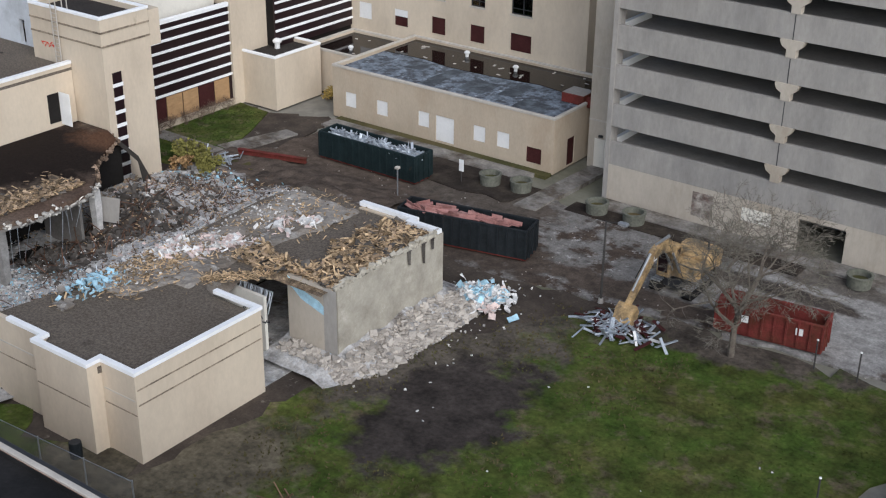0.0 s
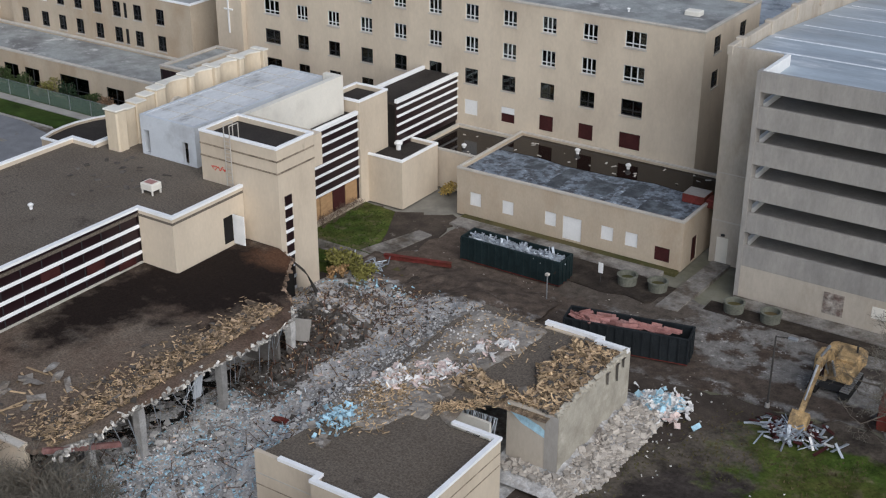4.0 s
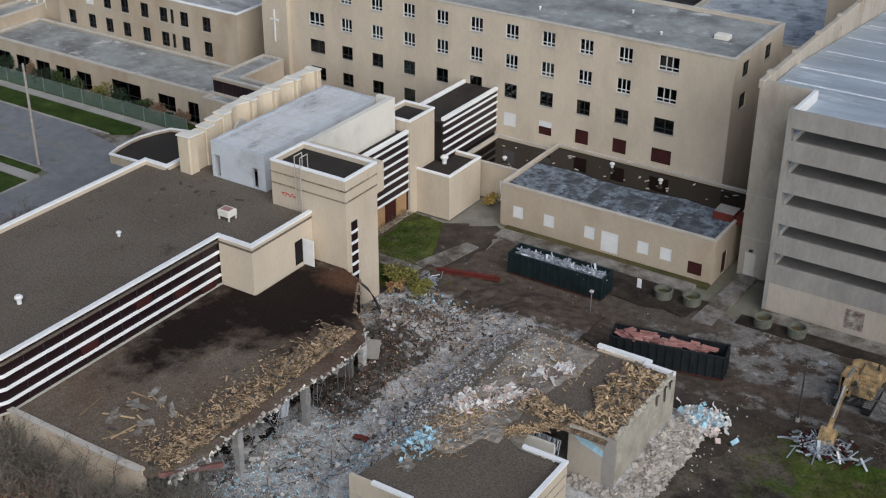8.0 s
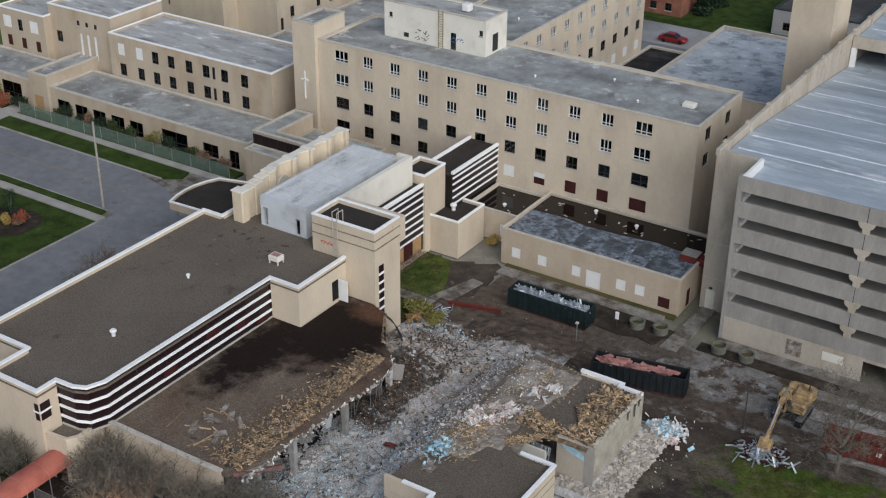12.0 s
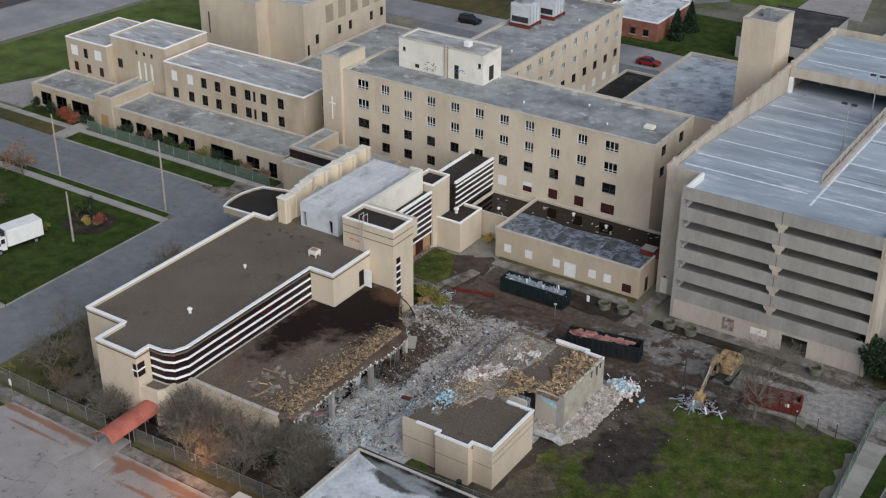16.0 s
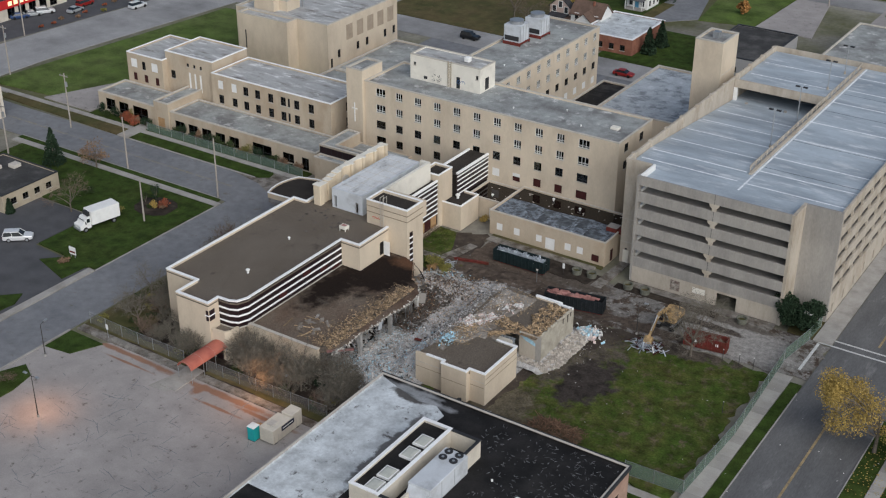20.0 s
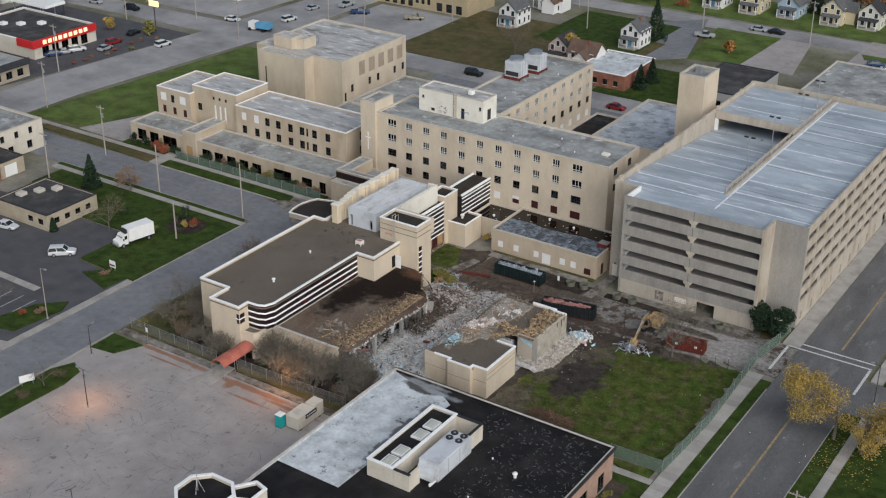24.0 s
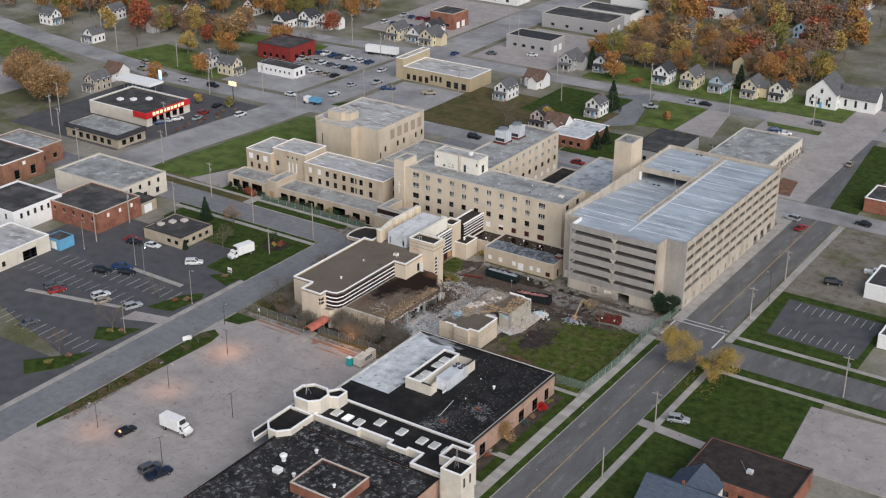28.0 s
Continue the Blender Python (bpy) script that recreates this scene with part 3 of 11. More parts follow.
slab("garage_path", [(-43.6, 67.0), (-41.9, 67.2), (-41.6, 76.5), (-43.1, 76.5)], RD, 0.15, PAVE_WORN, "concrete path between the buildings", "path")
slab("garage_apron", rect(-39.4, 70.2, -16.2, 71.8), RD, 0.16, PAVE_WORN, "concrete apron along the parking structure", "pavement")
slab("garage_verge", rect(-40.5, 68.6, -24.0, 70.18), RD, 0.09, SOIL_DARK, "dark earth verge with planters")
# lawns and pavements along the streets
slab("lawn_front", rect(-19.0, -120, -11.8, 26.9), RD, 0.09, GRASS, "green front lawn beside the street")
slab("verge_west", rect(-9.3, -320, -7.75, 58.8), RD, 0.10, GRASS, "grass verge between pavement and street")
slab("pavement_west", rect(-11.7, -320, -9.4, 60.0), RD, 0.14, PAVE, "concrete pavement along the street", "pavement")
slab("pavement_garage", [(-10.4, 70.8), (-7.75, 70.8), (-7.75, 149.8), (-14.0, 149.8), (-14.0, 141.5), (-10.4, 141.5)], RD, 0.15, PAVE, "wide concrete pavement beside the parking structure", "pavement")
slab("corner_apron", [(-14.2, 70.9), (-10.5, 70.9), (-10.5, 76.5), (-15.0, 76.5)], RD, 0.13, GRASS_DRY, "earth bed at the corner of the parking structure")
slab("verge_east", rect(3.75, -320, 6.2, 56.8), RD, 0.10, GRASS, "grass verge with a street tree")
slab("pavement_east", rect(6.3, -320, 7.8, 56.8), RD, 0.14, PAVE, "narrow concrete pavement", "pavement")
slab("lawn_east", rect(7.9, 24.0, 33.0, 52.5), RD, 0.09, GRASS, "broad green lawn")
slab("lawn_east_south", rect(7.9, -200, 20.0, 23.9), RD, 0.09, GRASS, "green lawn beside the brick building")
slab("pavement_side_south", rect(7.9, 52.6, 120, 53.8), RD, 0.13, PAVE, "concrete pavement along the side street", "pavement")
slab("verge_side_south", rect(6.4, 53.9, 120, 56.9), RD, 0.10, GRASS, "grass verge", "grass")
slab("verge_side_north", rect(6.4, 67.1, 120, 69.6), RD, 0.10, GRASS, "grass verge", "grass")
slab("pavement_side_north", rect(6.4, 69.7, 120, 71.0), RD, 0.13, PAVE, "concrete pavement along the side street", "pavement")
slab("verge_lot", rect(6.4, 71.1, 34.0, 100.0), RD, 0.09, GRASS, "grass round the fenced car park")
slab("car_park_east", [(11.0, 76.6), (32.6, 75.6), (32.6, 96.5), (9.2, 96.8)], RD, 0.12, ASPHALT_DARK, "dark patched asphalt car park", "car park")
slab("pavement_east_north", rect(4.4, 67.4, 6.2, 149), RD, 0.14, PAVE, "concrete pavement", "pavement")
slab("gravel_lot_east", rect(6.4, 100.3, 120, 149.5), RD, 0.06, WASTE, "pale gravel and concrete lot", "car park")
slab("concrete_lot_east", [(33.2, 26.0), (62, 26.0), (62, 52.4), (31.0, 50.0)], RD, 0.10, LOT, "pale concrete car park", "car park")
slab("driveway_east", [(3.7, 23.0), (20.6, 21.6), (33.0, 23.0), (33.0, 26.5), (20, 24.4), (3.7, 25.6)], RD, 0.145, LOT, "concrete driveway", "driveway")
# the large car park south-west
slab("car_park_west", [(-98.6, -140), (-50.5, -140), (-50.5, 15.15), (-91.4, 15.35), (-98.6, 10.0)], RD, 0.03, LOT, "large pale cracked car park", "car park")
slab("verge_island", [(-98.4, -46), (-97.2, -47), (-95.5, -34), (-94.0, -12), (-93.4, 0), (-94.2, 3.6), (-96.8, 5.0), (-98.4, 1.6)], RD, 0.17, GRASS, "long planted island with a low kerb")
slab("verge_island_tip", [(-98.3, 9.6), (-94.0, 10.2), (-92.0, 14.4), (-98.4, 14.5)], RD, 0.17, GRASS, "grass tip of the car park entrance")
slab("pavement_building", [(-98.2, 15.4), (-51.4, 15.2), (-51.4, 16.5), (-98.2, 16.75)], RD, 0.15, PAVE_WORN, "worn concrete pavement in front of the shrubs", "pavement")
slab("shrub_bed", [(-98.2, 16.8), (-53, 16.55), (-52.5, 26.5), (-56.5, 29), (-74.5, 25), (-88.9, 24.4), (-98.2, 50)], RD, 0.12, SOIL_DARK, "earth bed full of bare shrubs")
slab("entrance_walk", [(-78.4, 11.6), (-75.6, 11.6), (-75.6, 17.2), (-78.4, 17.2)], RD, 0.20, PAVE, "raised concrete walk before the awning", "path")
slab("verge_fence", ragged([(-98.0, 16.85), (-79.0, 16.8), (-79.0, 18.3), (-98.0, 18.5)], 1.2, 0.12), RD, 0.137, GRASS_DRY, "dry grass under the fence", "grass")
slab("verge_fence_east", ragged([(-75.4, 16.75), (-54.0, 16.65), (-54.0, 18.6), (-75.4, 18.3)], 1.2, 0.12), RD, 0.137, GRASS_DRY, "dry grass under the fence", "grass")
slab("lawn_corner", [(-98.2, 16.85), (-90, 16.85), (-90, 52), (-98.2, 49.0)], RD, 0.135, GRASS_DRY, "rough grass beside the low building")
# left bank
slab("pavement_corner", rect(-160, 55.7, -108.8, 57.0), RD, 0.15, PAVE, "concrete pavement along the corner plot", "pavement")
slab("verge_corner", rect(-160, 57.1, -110.0, 58.25), RD, 0.11, GRASS, "grass verge", "grass")
slab("lawn_corner_plot", [(-140, 42), (-123, 42), (-123, 30), (-108.9, 29.0), (-108.9, 55.6), (-157, 55.6), (-157, 48)], RD, 0.10, GRASS, "green corner plot with shrubs")
slab("car_park_dark", [(-175, -8), (-110.3, -25), (-110.3, 28.5), (-123.3, 29.5), (-123.3, 41.5), (-175, 41.5)], RD, 0.025, ASPHALT_DARK, "dark asphalt car park with painted bays", "car park")
slab("car_park_dark_south", rect(-200, -120, -110.3, -25.3), RD, 0.02, ASPHALT_DARK, "dark asphalt car park", "car park")
for pts in ([(-118.6, 4.5), (-112.0, 6.2), (-110.9, 15.0), (-112.3, 17.6), (-116.0, 14.0)], [(-118.6, 26.3), (-111.0, 24.0), (-110.7, 30.0), (-114.0, 31.0)], [(-120.5, -9.5), (-111.4, -4.6), (-112.5, -12.5), (-117, -14)], [(-122, -30), (-112, -18.5), (-112.2, -27), (-117, -34)]):
    slab("planted_island", pts, RD, 0.19, GRASS, "kerbed planted island in the car park", "island")
slab("pavement_side_street", rect(-110.2, -140, -108.9, 28.6), RD, 0.13, PAVE, "concrete pavement along the dark car park", "pavement")
slab("kerb_side_street", rect(-98.95, -140, -98.65, 14.6), RD, 0.14, PAVE, "concrete kerb along the side street", "kerb")
slab("kerb_corner_plot", rect(-108.88, 28.7, -108.7, 55.6), RD, 0.13, PAVE, "concrete kerb along the corner plot", "kerb")
for x in (-7.72, 3.62):
    slab("kerb_long_street", rect(x, -320, x + 0.14, 56.6), RD, 0.135, PAVE, "concrete kerb along the long street", "kerb")
slab("pavement_hospital", rect(-188, 71.7, -100.6, 72.9), RD, 0.15, PAVE, "concrete pavement in front of the old building", "pavement")
slab("verge_hospital", [(-142.4, 68.5), (-111.0, 68.7), (-109.0, 70.0), (-109.4, 71.6), (-142.4, 71.6)], RD, 0.12, GRASS, "grass verge", "grass")
slab("verge_hospital_west", [(-180, 69.6), (-145.4, 68.6), (-145.4, 71.6), (-180, 71.6)], RD, 0.12, GRASS_DRY, "dry grass verge", "grass")
slab("driveway_hospital", rect(-145.3, 68.4, -142.5, 74.8), RD, 0.16, PAVE, "concrete crossing to the porch", "path")
slab("corner_paving", [(-116.0, 68.3), (-109.0, 66.9), (-104.5, 64.6), (-102.6, 62.2), (-98.6, 61.0), (-98.6, 71.6), (-108.8, 71.6), (-108.4, 69.8), (-110.4, 68.5)], RD, 0.03, PAVE_WORN, "worn concrete apron at the street corner", "pavement")
slab("lawn_hospital", rect(-158, 73.0, -103.6, 75.25), RD, 0.13, GRASS, "strip of lawn and shrubs in front of the old building")
slab("road_7", [(-420, 214), (-290, 218), (-200, 226), (60, 228), (60, 238), (-200, 235), (-290, 226), (-420, 222)], RD, 0.016, ROAD_PALE, "grey asphalt street along a row of houses", "road")
slab("field", [(-188.5, 74), (-168, 76), (-157.5, 84), (-157.5, 97), (-128, 97), (-128, 143), (-182.0, 140)], RD, 0.09, GRASS_FIELD, "wide green field beside the avenue")
slab("field_edge", [(-172, 74.0), (-158.5, 74.0), (-158.5, 90.0), (-166, 88)], RD, 0.10, LOT, "pale gravel patch at the field's edge")
slab("lot_behind", rect(-127.9, 97, -52, 149.8), RD, 0.02, ASPHALT, "grey asphalt service yard behind the buildings", "car park")
slab("field_north", [(-150, 160.2), (-92, 160.2), (-92, 205), (-150, 205)], RD, 0.09, GRASS_DRY, "dry grass plot")
slab("plot_north", rect(-91, 160.2, -50, 185), RD, 0.09, GRASS, "green plot round the small houses")
slab("drive_north", [(-104, 221), (-92, 234), (-82.5, 197.5), (-90.5, 189.5), (-104, 189.5)], RD, 0.03, ASPHALT, "asphalt car park beside the white house", "car park")
slab("field_north_two", [(-82.3, 197.0), (-86.5, 227.5), (-68.4, 227.5), (-69.2, 200.0)], RD, 0.09, GRASS_FIELD, "green plot between two car parks")
slab("car_park_mid", [(-69.0, 200.0), (-68.2, 227.5), (-60.0, 227.3), (-55.0, 199.0)], RD, 0.05, LOT, "pale asphalt car park", "car park")
slab("car_park_north", rect(-47, 161, -10, 260), RD, 0.025, LOT, "pale car park behind the low building", "car park")

# painted lines
YELLOW = mat("yellow_road_paint", (0.31, 0.235, 0.13), 0.8, var=0.25, scale=1.2)
ROADWHITE = mat("worn_white_road_paint", (0.55, 0.55, 0.53), 0.8, var=0.2, scale=1.5)
for y in range(-110, 400, 4):
    if not 56 < y < 72:
        solid("centre_line", Geo().box(-2.2, y, 0.0, -1.9, y + 3.9, 0.008), YELLOW, "worn yellow centre line", "road marking", kind="structure")
for x0, y0, x1, y1 in ((-9.6, 70.6, 3.6, 70.9), (-9.6, 72.2, 3.6, 72.5), (-9.6, 62.4, -9.2, 70.4), (3.2, 62.4, 3.6, 70.4)):
    solid("crosswalk_line", Geo().box(x0, y0, 0.004, x1, y1, 0.026), ROADWHITE, "white crosswalk line", "road marking", kind="structure")
for i in range(10):
    solid("bay_line", Geo().box(12.5 + 2.0 * i, 91.5, 0.12, 12.6 + 2.0 * i, 96.0, 0.126), ROADWHITE, "white bay line", "road marking", kind="structure")
    solid("bay_line", Geo().box(13.5 + 1.85 * i, 77.2, 0.12, 13.6 + 1.85 * i, 81.5, 0.126), ROADWHITE, "white bay line", "road marking", kind="structure")
for i in range(14):
    solid("bay_line", Geo().box(-165 + 3.0 * i, 2, 0.025, -164.9 + 3.0 * i, 7, 0.031), ROADWHITE, "white bay line", "road marking", kind="structure")

# ---- the tall hospital slab ----
hx0, hx1, hy0, hy1, hz = -98.1, -48.4, 84.1, 96.2, 16.05
cols = [-95.62, -91.39] + [-87.46 + 3.989 * i for i in range(9)]
rows_s = []
for r, zt in enumerate((15.2, 12.2, 9.2, 6.2)):
    for c, xc in enumerate(cols):
        w = 2.0 if c in (0, 10) else 1.42
        st = "white" if r < 2 else "dark"
        if r == 3 and c >= 8:
            st = "maroon"
        if r == 3 and c in (6, 7):
            st = "board" if c == 6 else "maroon"
        if r == 3 and c in (3, 4):
            st = "dark"
        rows_s.append((xc - hx0, zt - 1.45, xc - hx0 + w, zt, st))
rows_e = [(2.0, zt - 1.45, 3.5, zt, "dark") for zt in (15.2, 12.2)] + [(7.5, zt - 1.45, 9.0, zt, "dark") for zt in (15.2, 12.2)]
hospital = block("hospital", "tall tan hospital slab with rows of small windows", hx0, hy0, hx1, hy1, -0.1, hz, TAN, ROOF_GREY, STONE, par=0.25, pw=0.3, wins={"S": rows_s, "E": rows_e}, floors=(3.9, 6.9, 9.9, 12.9))
part("half_board", Geo().box(cols[7] + 0.02, hy0 + 0.02, 5.6, cols[7] + 1.4, hy0 + 0.055, 6.18), WHITE, hospital, "white upper half of a boarded window")
block("stair_pier", "tall tan pier with a cross on its front", -101.6, 83.5, -98.15, 89.6, -0.1, 18.0, TAN, ROOF_GREY, STONE, par=0.2, parent=hospital)
cross = Geo().box(-99.95, 83.38, 8.2, -99.8, 83.49, 11.8).box(-100.45, 83.38, 10.6, -99.3, 83.49, 10.75)
part("wall_cross", cross, WHITE, hospital, "slim white cross")
ph = block("rooftop_penthouse", "white rooftop plant room with graffiti", -92.6, 90.4, -78.1, 95.3, 15.82, 20.3, OFFWHITE, ROOF_PALE, STONE, par=0.15, pw=0.25, wins={"S": [(9.6, 15.9, 10.4, 18.0, "dark"), (13.6, 18.3, 14.1, 19.0, "dark"), (2.8, 16.2, 3.6, 16.8, "vent"), (0.7, 18.4, 1.2, 19.0, "dark")]})
GRAF = mat("dark_spray_paint", (0.05, 0.05, 0.06), 0.7, var=0.1)
GRAF_B = mat("blue_spray_paint", (0.08, 0.16, 0.32), 0.7, var=0.1)
gr = Geo()
random.seed(5)
for i in range(16):
    u, w = -87.9 + 1.9 * random.random(), 16.2 + 1.3 * random.random()
    gr.mbox(pose(u, 90.385, w, 0, random.uniform(-70, 70), 0), random.uniform(0.2, 0.5), 0.02, 0.07)
part("graffiti", gr, GRAF, ph, kind="stuff")
gr = Geo()
for i in range(10):
    gr.mbox(pose(-82.9 + 1.7 * random.random(), 90.385, 16.7 + 0.7 * random.random(), 0, random.uniform(-70, 70), 0), random.uniform(0.2, 0.5), 0.02, 0.08)
part("graffiti", gr, GRAF_B, ph, kind="stuff")
lad = Geo().box(-84.6, 90.2, 15.85, -84.54, 90.28, 20.6).box(-84.0, 90.2, 15.85, -83.94, 90.28, 20.6)
for i in range(14):
    lad.box(-84.6, 90.2, 16.1 + 0.3 * i, -83.94, 90.24, 16.14 + 0.3 * i)
part("ladder", lad, YELLOW, ph, "yellowed steel ladder")
part("east_patch", Geo().box(-78.09, 92.0, 16.1, -78.06, 93.2, 18.2), FRAME_DK, ph, "dark service door")
part("roof_cowl", Geo().bevel_box(-82.6, 92.2, 20.3, -81.6, 93.2, 21.1, 0.08), WHITE, ph, "white roof cowl")
# rear wing
wy0, wy1 = 96.25, 134.6
rw = []
for c in range(10):
    for r, zt in enumerate((15.2, 12.2, 9.2, 6.2)):
        rw.append((2.5 + 3.7 * c, zt - 1.4, 3.9 + 3.7 * c, zt, ("white", "white", "dark", "board")[r]))
rear = block("hospital_rear_wing", "long tan rear wing with four rows of windows", -90.0, wy0, -77.8, wy1, -0.1, hz, TAN, ROOF_GREY, STONE, par=0.25, pw=0.3, wins={"E": rw}, floors=(6.9, 12.9))
for (ax, ay) in ((-86.9, 117.6), (-85.8, 123.6)):
    ct = thing("cooling_tower", "weathered white cooling tower on a rusty red frame", "cooling tower", (ax, ay, 15.82))
    part("base_frame", Geo().box(ax - 1.9, ay - 1.9, 15.82, ax + 1.9, ay - 1.7, 16.4).box(ax - 1.9, ay + 1.7, 15.82, ax + 1.9, ay + 1.9, 16.4).box(ax - 1.9, ay - 1.69, 16.1, ax - 1.7, ay + 1.69, 16.4).box(ax + 1.7, ay - 1.69, 16.1, ax + 1.9, ay + 1.69, 16.4), RUST_RED, ct)
    part("casing", Geo().box(ax - 1.75, ay - 1.75, 16.42, ax + 1.75, ay + 1.75, 19.6), STEEL_SHEET, ct)
    part("louvre", Geo().box(ax - 1.5, ay - 1.82, 16.7, ax + 1.5, ay - 1.76, 17.6), FRAME_DK, ct)
    part("fan_ring", Geo().tube((ax, ay, 19.6), (ax, ay, 20.3), 1.3, 1.4, 20), STEEL, ct)
    for k in range(4):
        part("rib", Geo().box(ax + 1.76, ay - 1.6 + 1.0 * k, 16.5, ax + 1.82, ay - 1.5 + 1.0 * k, 19.5), STEEL, ct)
vent_proto = thing("roof_vent", "small white mushroom roof vent", "vent", (0, 0, -50))
part("pipe", Geo().tube((0, 0, -50), (0, 0, -49.55), 0.2, 0.2, 10), WHITE, vent_proto)
part("cap", Geo().loft([[(r * math.cos(k * 0.628), r * math.sin(k * 0.628), z - 50) for k in range(10)] for r, z in ((0.32, 0.45), (0.36, 0.6), (0.2, 0.75))]), WHITE, vent_proto)


def vent(x, y, z, s=1.0):
    o = copy_thing(vent_proto, pose(x, y, z))
    o.scale = (s, s, s)
    return o


for x, y in ((-93, 91.5), (-70, 88.0), (-62, 92), (-57, 87.5), (-51.5, 90), (-82, 105), (-80.5, 124), (-88, 128)):
    vent(x, y, hz - 0.25, 0.45)
solid("roof_hatch", Geo().bevel_box(-52.6, 89.2, hz - 0.25, -51.2, 90.2, hz + 0.15, 0.06), OFFWHITE, "pale roof hatch on the grey membrane", "hatch")

# ---- service buildings behind ----
block("service_block", "low tan block with a weathered roof", -70.0, 119.5, -45.2, 147.0, -0.1, 5.9, TAN, ROOF_PATCHY, STONE, par=0.35)
block("boiler_house", "low block with a blackened roof", -77.7, 100.0, -70.05, 137.5, -0.1, 4.0, TAN, ROOF_BLACK, STONE, par=0.25)
block("rear_annex", "low grey-roofed link block", -127.0, 97.0, -90.1, 112.0, -0.1, 4.1, TAN, ROOF_GREY, STONE, par=0.25)
block("rear_annex", "low grey-roofed link block", -126.8, 112.1, -90.1, 134.0, -0.1, 4.2, TAN, ROOF_GREY, STONE, par=0.25)
sq = block("theatre_block", "large plain tan block with tall bricked-up windows", -154.0, 113.2, -129.2, 138.0, -0.1, 12.5, TAN, ROOF_PALE, STONE, par=0.3, wins={"E": [(2.6 + 3.7 * k, 7.6, 4.9 + 3.7 * k, 10.9, "brickup") for k in range(1, 6)] + [(3.2 + 3.3 * k, 4.6, 4.2 + 3.3 * k, 6.3, "dark") for k in (0, 2, 3, 5, 6)] + [(0.8, 3.0, 1.5, 5.0, "dark")]})
block("theatre_stage", "plain tan projecting bay", -150.6, 109.8, -137.2, 113.15, -0.1, 12.5, TAN, ROOF_PALE, STONE, par=0.3, parent=sq)
block("theatre_plant_room", "small tan rooftop room", -150.0, 114.6, -144.6, 118.6, 12.22, 14.9, TAN, ROOF_PALE, STONE, par=0.15, parent=sq)
block("theatre_plant_room", "step of the tan rooftop room", -144.55, 116.4, -142.4, 120.6, 12.22, 14.5, TAN, ROOF_PALE, STONE, par=0.15, parent=sq)
part("roof_flue", Geo().tube((-142.0, 121.2, 12.2), (-142.0, 121.2, 14.2), 0.18, 0.18, 8), STEEL, sq)
part("drain_pipe", Geo().box(-148.6, 109.68, 5.0, -148.4, 109.79, 9.0), FRAME_DK, sq, "dark rain pipe")

# ---- the old west building ----
ow = []
for r, zt in enumerate((9.2, 6.3)):
    for k, u in enumerate((1.6, 5.0, 7.9, 10.8, 14.0, 17.0, 18.7, 20.2, 23.6)):
        w = 0.55 if k == 6 else 1.25
        ow.append((u, zt - 1.7, u + w, zt, "board" if r == 0 and k in (0, 1) else "dark"))
oldb = block("old_hospital_wing", "two-storey tan brick wing with dark windows", -134.0, 83.3, -105.2, 94.0, -0.1, 10.3, TAN_OLD, ROOF_PALE, COPING, par=0.3, pw=0.25, wins={"S": ow, "E": [(4.5, 7.4, 5.6, 9.2, "dark"), (4.5, 4.4, 5.6, 6.2, "dark")]}, floors=(7.0,))
block("old_hospital_centre", "tall tan brick centre bay with slit windows", -147.0, 84.4, -134.6, 94.4, -0.1, 11.9, TAN_OLD, ROOF_PALE, COPING, par=0.3, pw=0.25, wins={"S": [(6.0 + 1.4 * k, 5.0, 6.5 + 1.4 * k, 8.6, "board") for k in range(3)] + [(5.6 + 1.7 * k, 9.7, 6.2 + 1.7 * k, 10.4, "dark") for k in range(3)] + [(1.2, 6.6, 2.4, 8.2, "dark")]}, parent=oldb)
block("old_hospital_end", "two-storey tan brick end block", -156.3, 83.0, -146.65, 95.3, -0.1, 10.3, TAN_OLD, ROOF_PALE, COPING, par=0.3, pw=0.25, wins={"S": [(1.0, 7.4, 2.7, 9.2, "board"), (4.0, 7.3, 5.0, 9.0, "dark"), (6.6, 7.4, 8.3, 9.2, "board"), (1.4, 4.7, 2.4, 6.3, "maroon"), (4.4, 4.7, 5.4, 6.3, "maroon"), (7.4, 4.7, 8.4, 6.3, "maroon")], "E": []}, parent=oldb)
block("old_front_range", "low tan front range with dark glazing", -157.3, 75.4, -141.6, 82.85, -0.1, 4.2, TAN_OLD, ROOF_GREY, STONE, par=0.25, wins={"S": [(2.0, 0.8, 4.6, 3.2, "dark"), (5.6, 0.8, 8.2, 3.2, "dark"), (9.4, 0.8, 13.4, 3.2, "dark")]}, parent=oldb)
block("old_porch", "raised tan entrance porch", -141.55, 74.9, -137.9, 85.0, -0.1, 5.7, TAN_OLD, ROOF_GREY, STONE, par=0.25, wins={"S": [(0.8, 0.0, 2.6, 2.6, "ply")]}, parent=oldb)
lw = [(1.2 + 3.4 * k, 0.6, 3.6 + 3.4 * k, 2.7, "dark") for k in range(5)] + [(20.5, 0.7, 25.0, 2.9, "dark"), (27.6, 0.9, 30.2, 2.7, "dark"), (32.0, 0.3, 33.6, 2.7, "dark")]
block("old_low_range", "long low tan range with a grey roof", -137.85, 75.3, -102.6, 83.2, -0.1, 4.15, TAN_OLD, ROOF_GREY, STONE, par=0.25, wins={"S": lw}, parent=oldb)
linkb = thing("link_block", "low tan link with a dark glazed band and stepped roofs", "building", (-98, 78, 0))

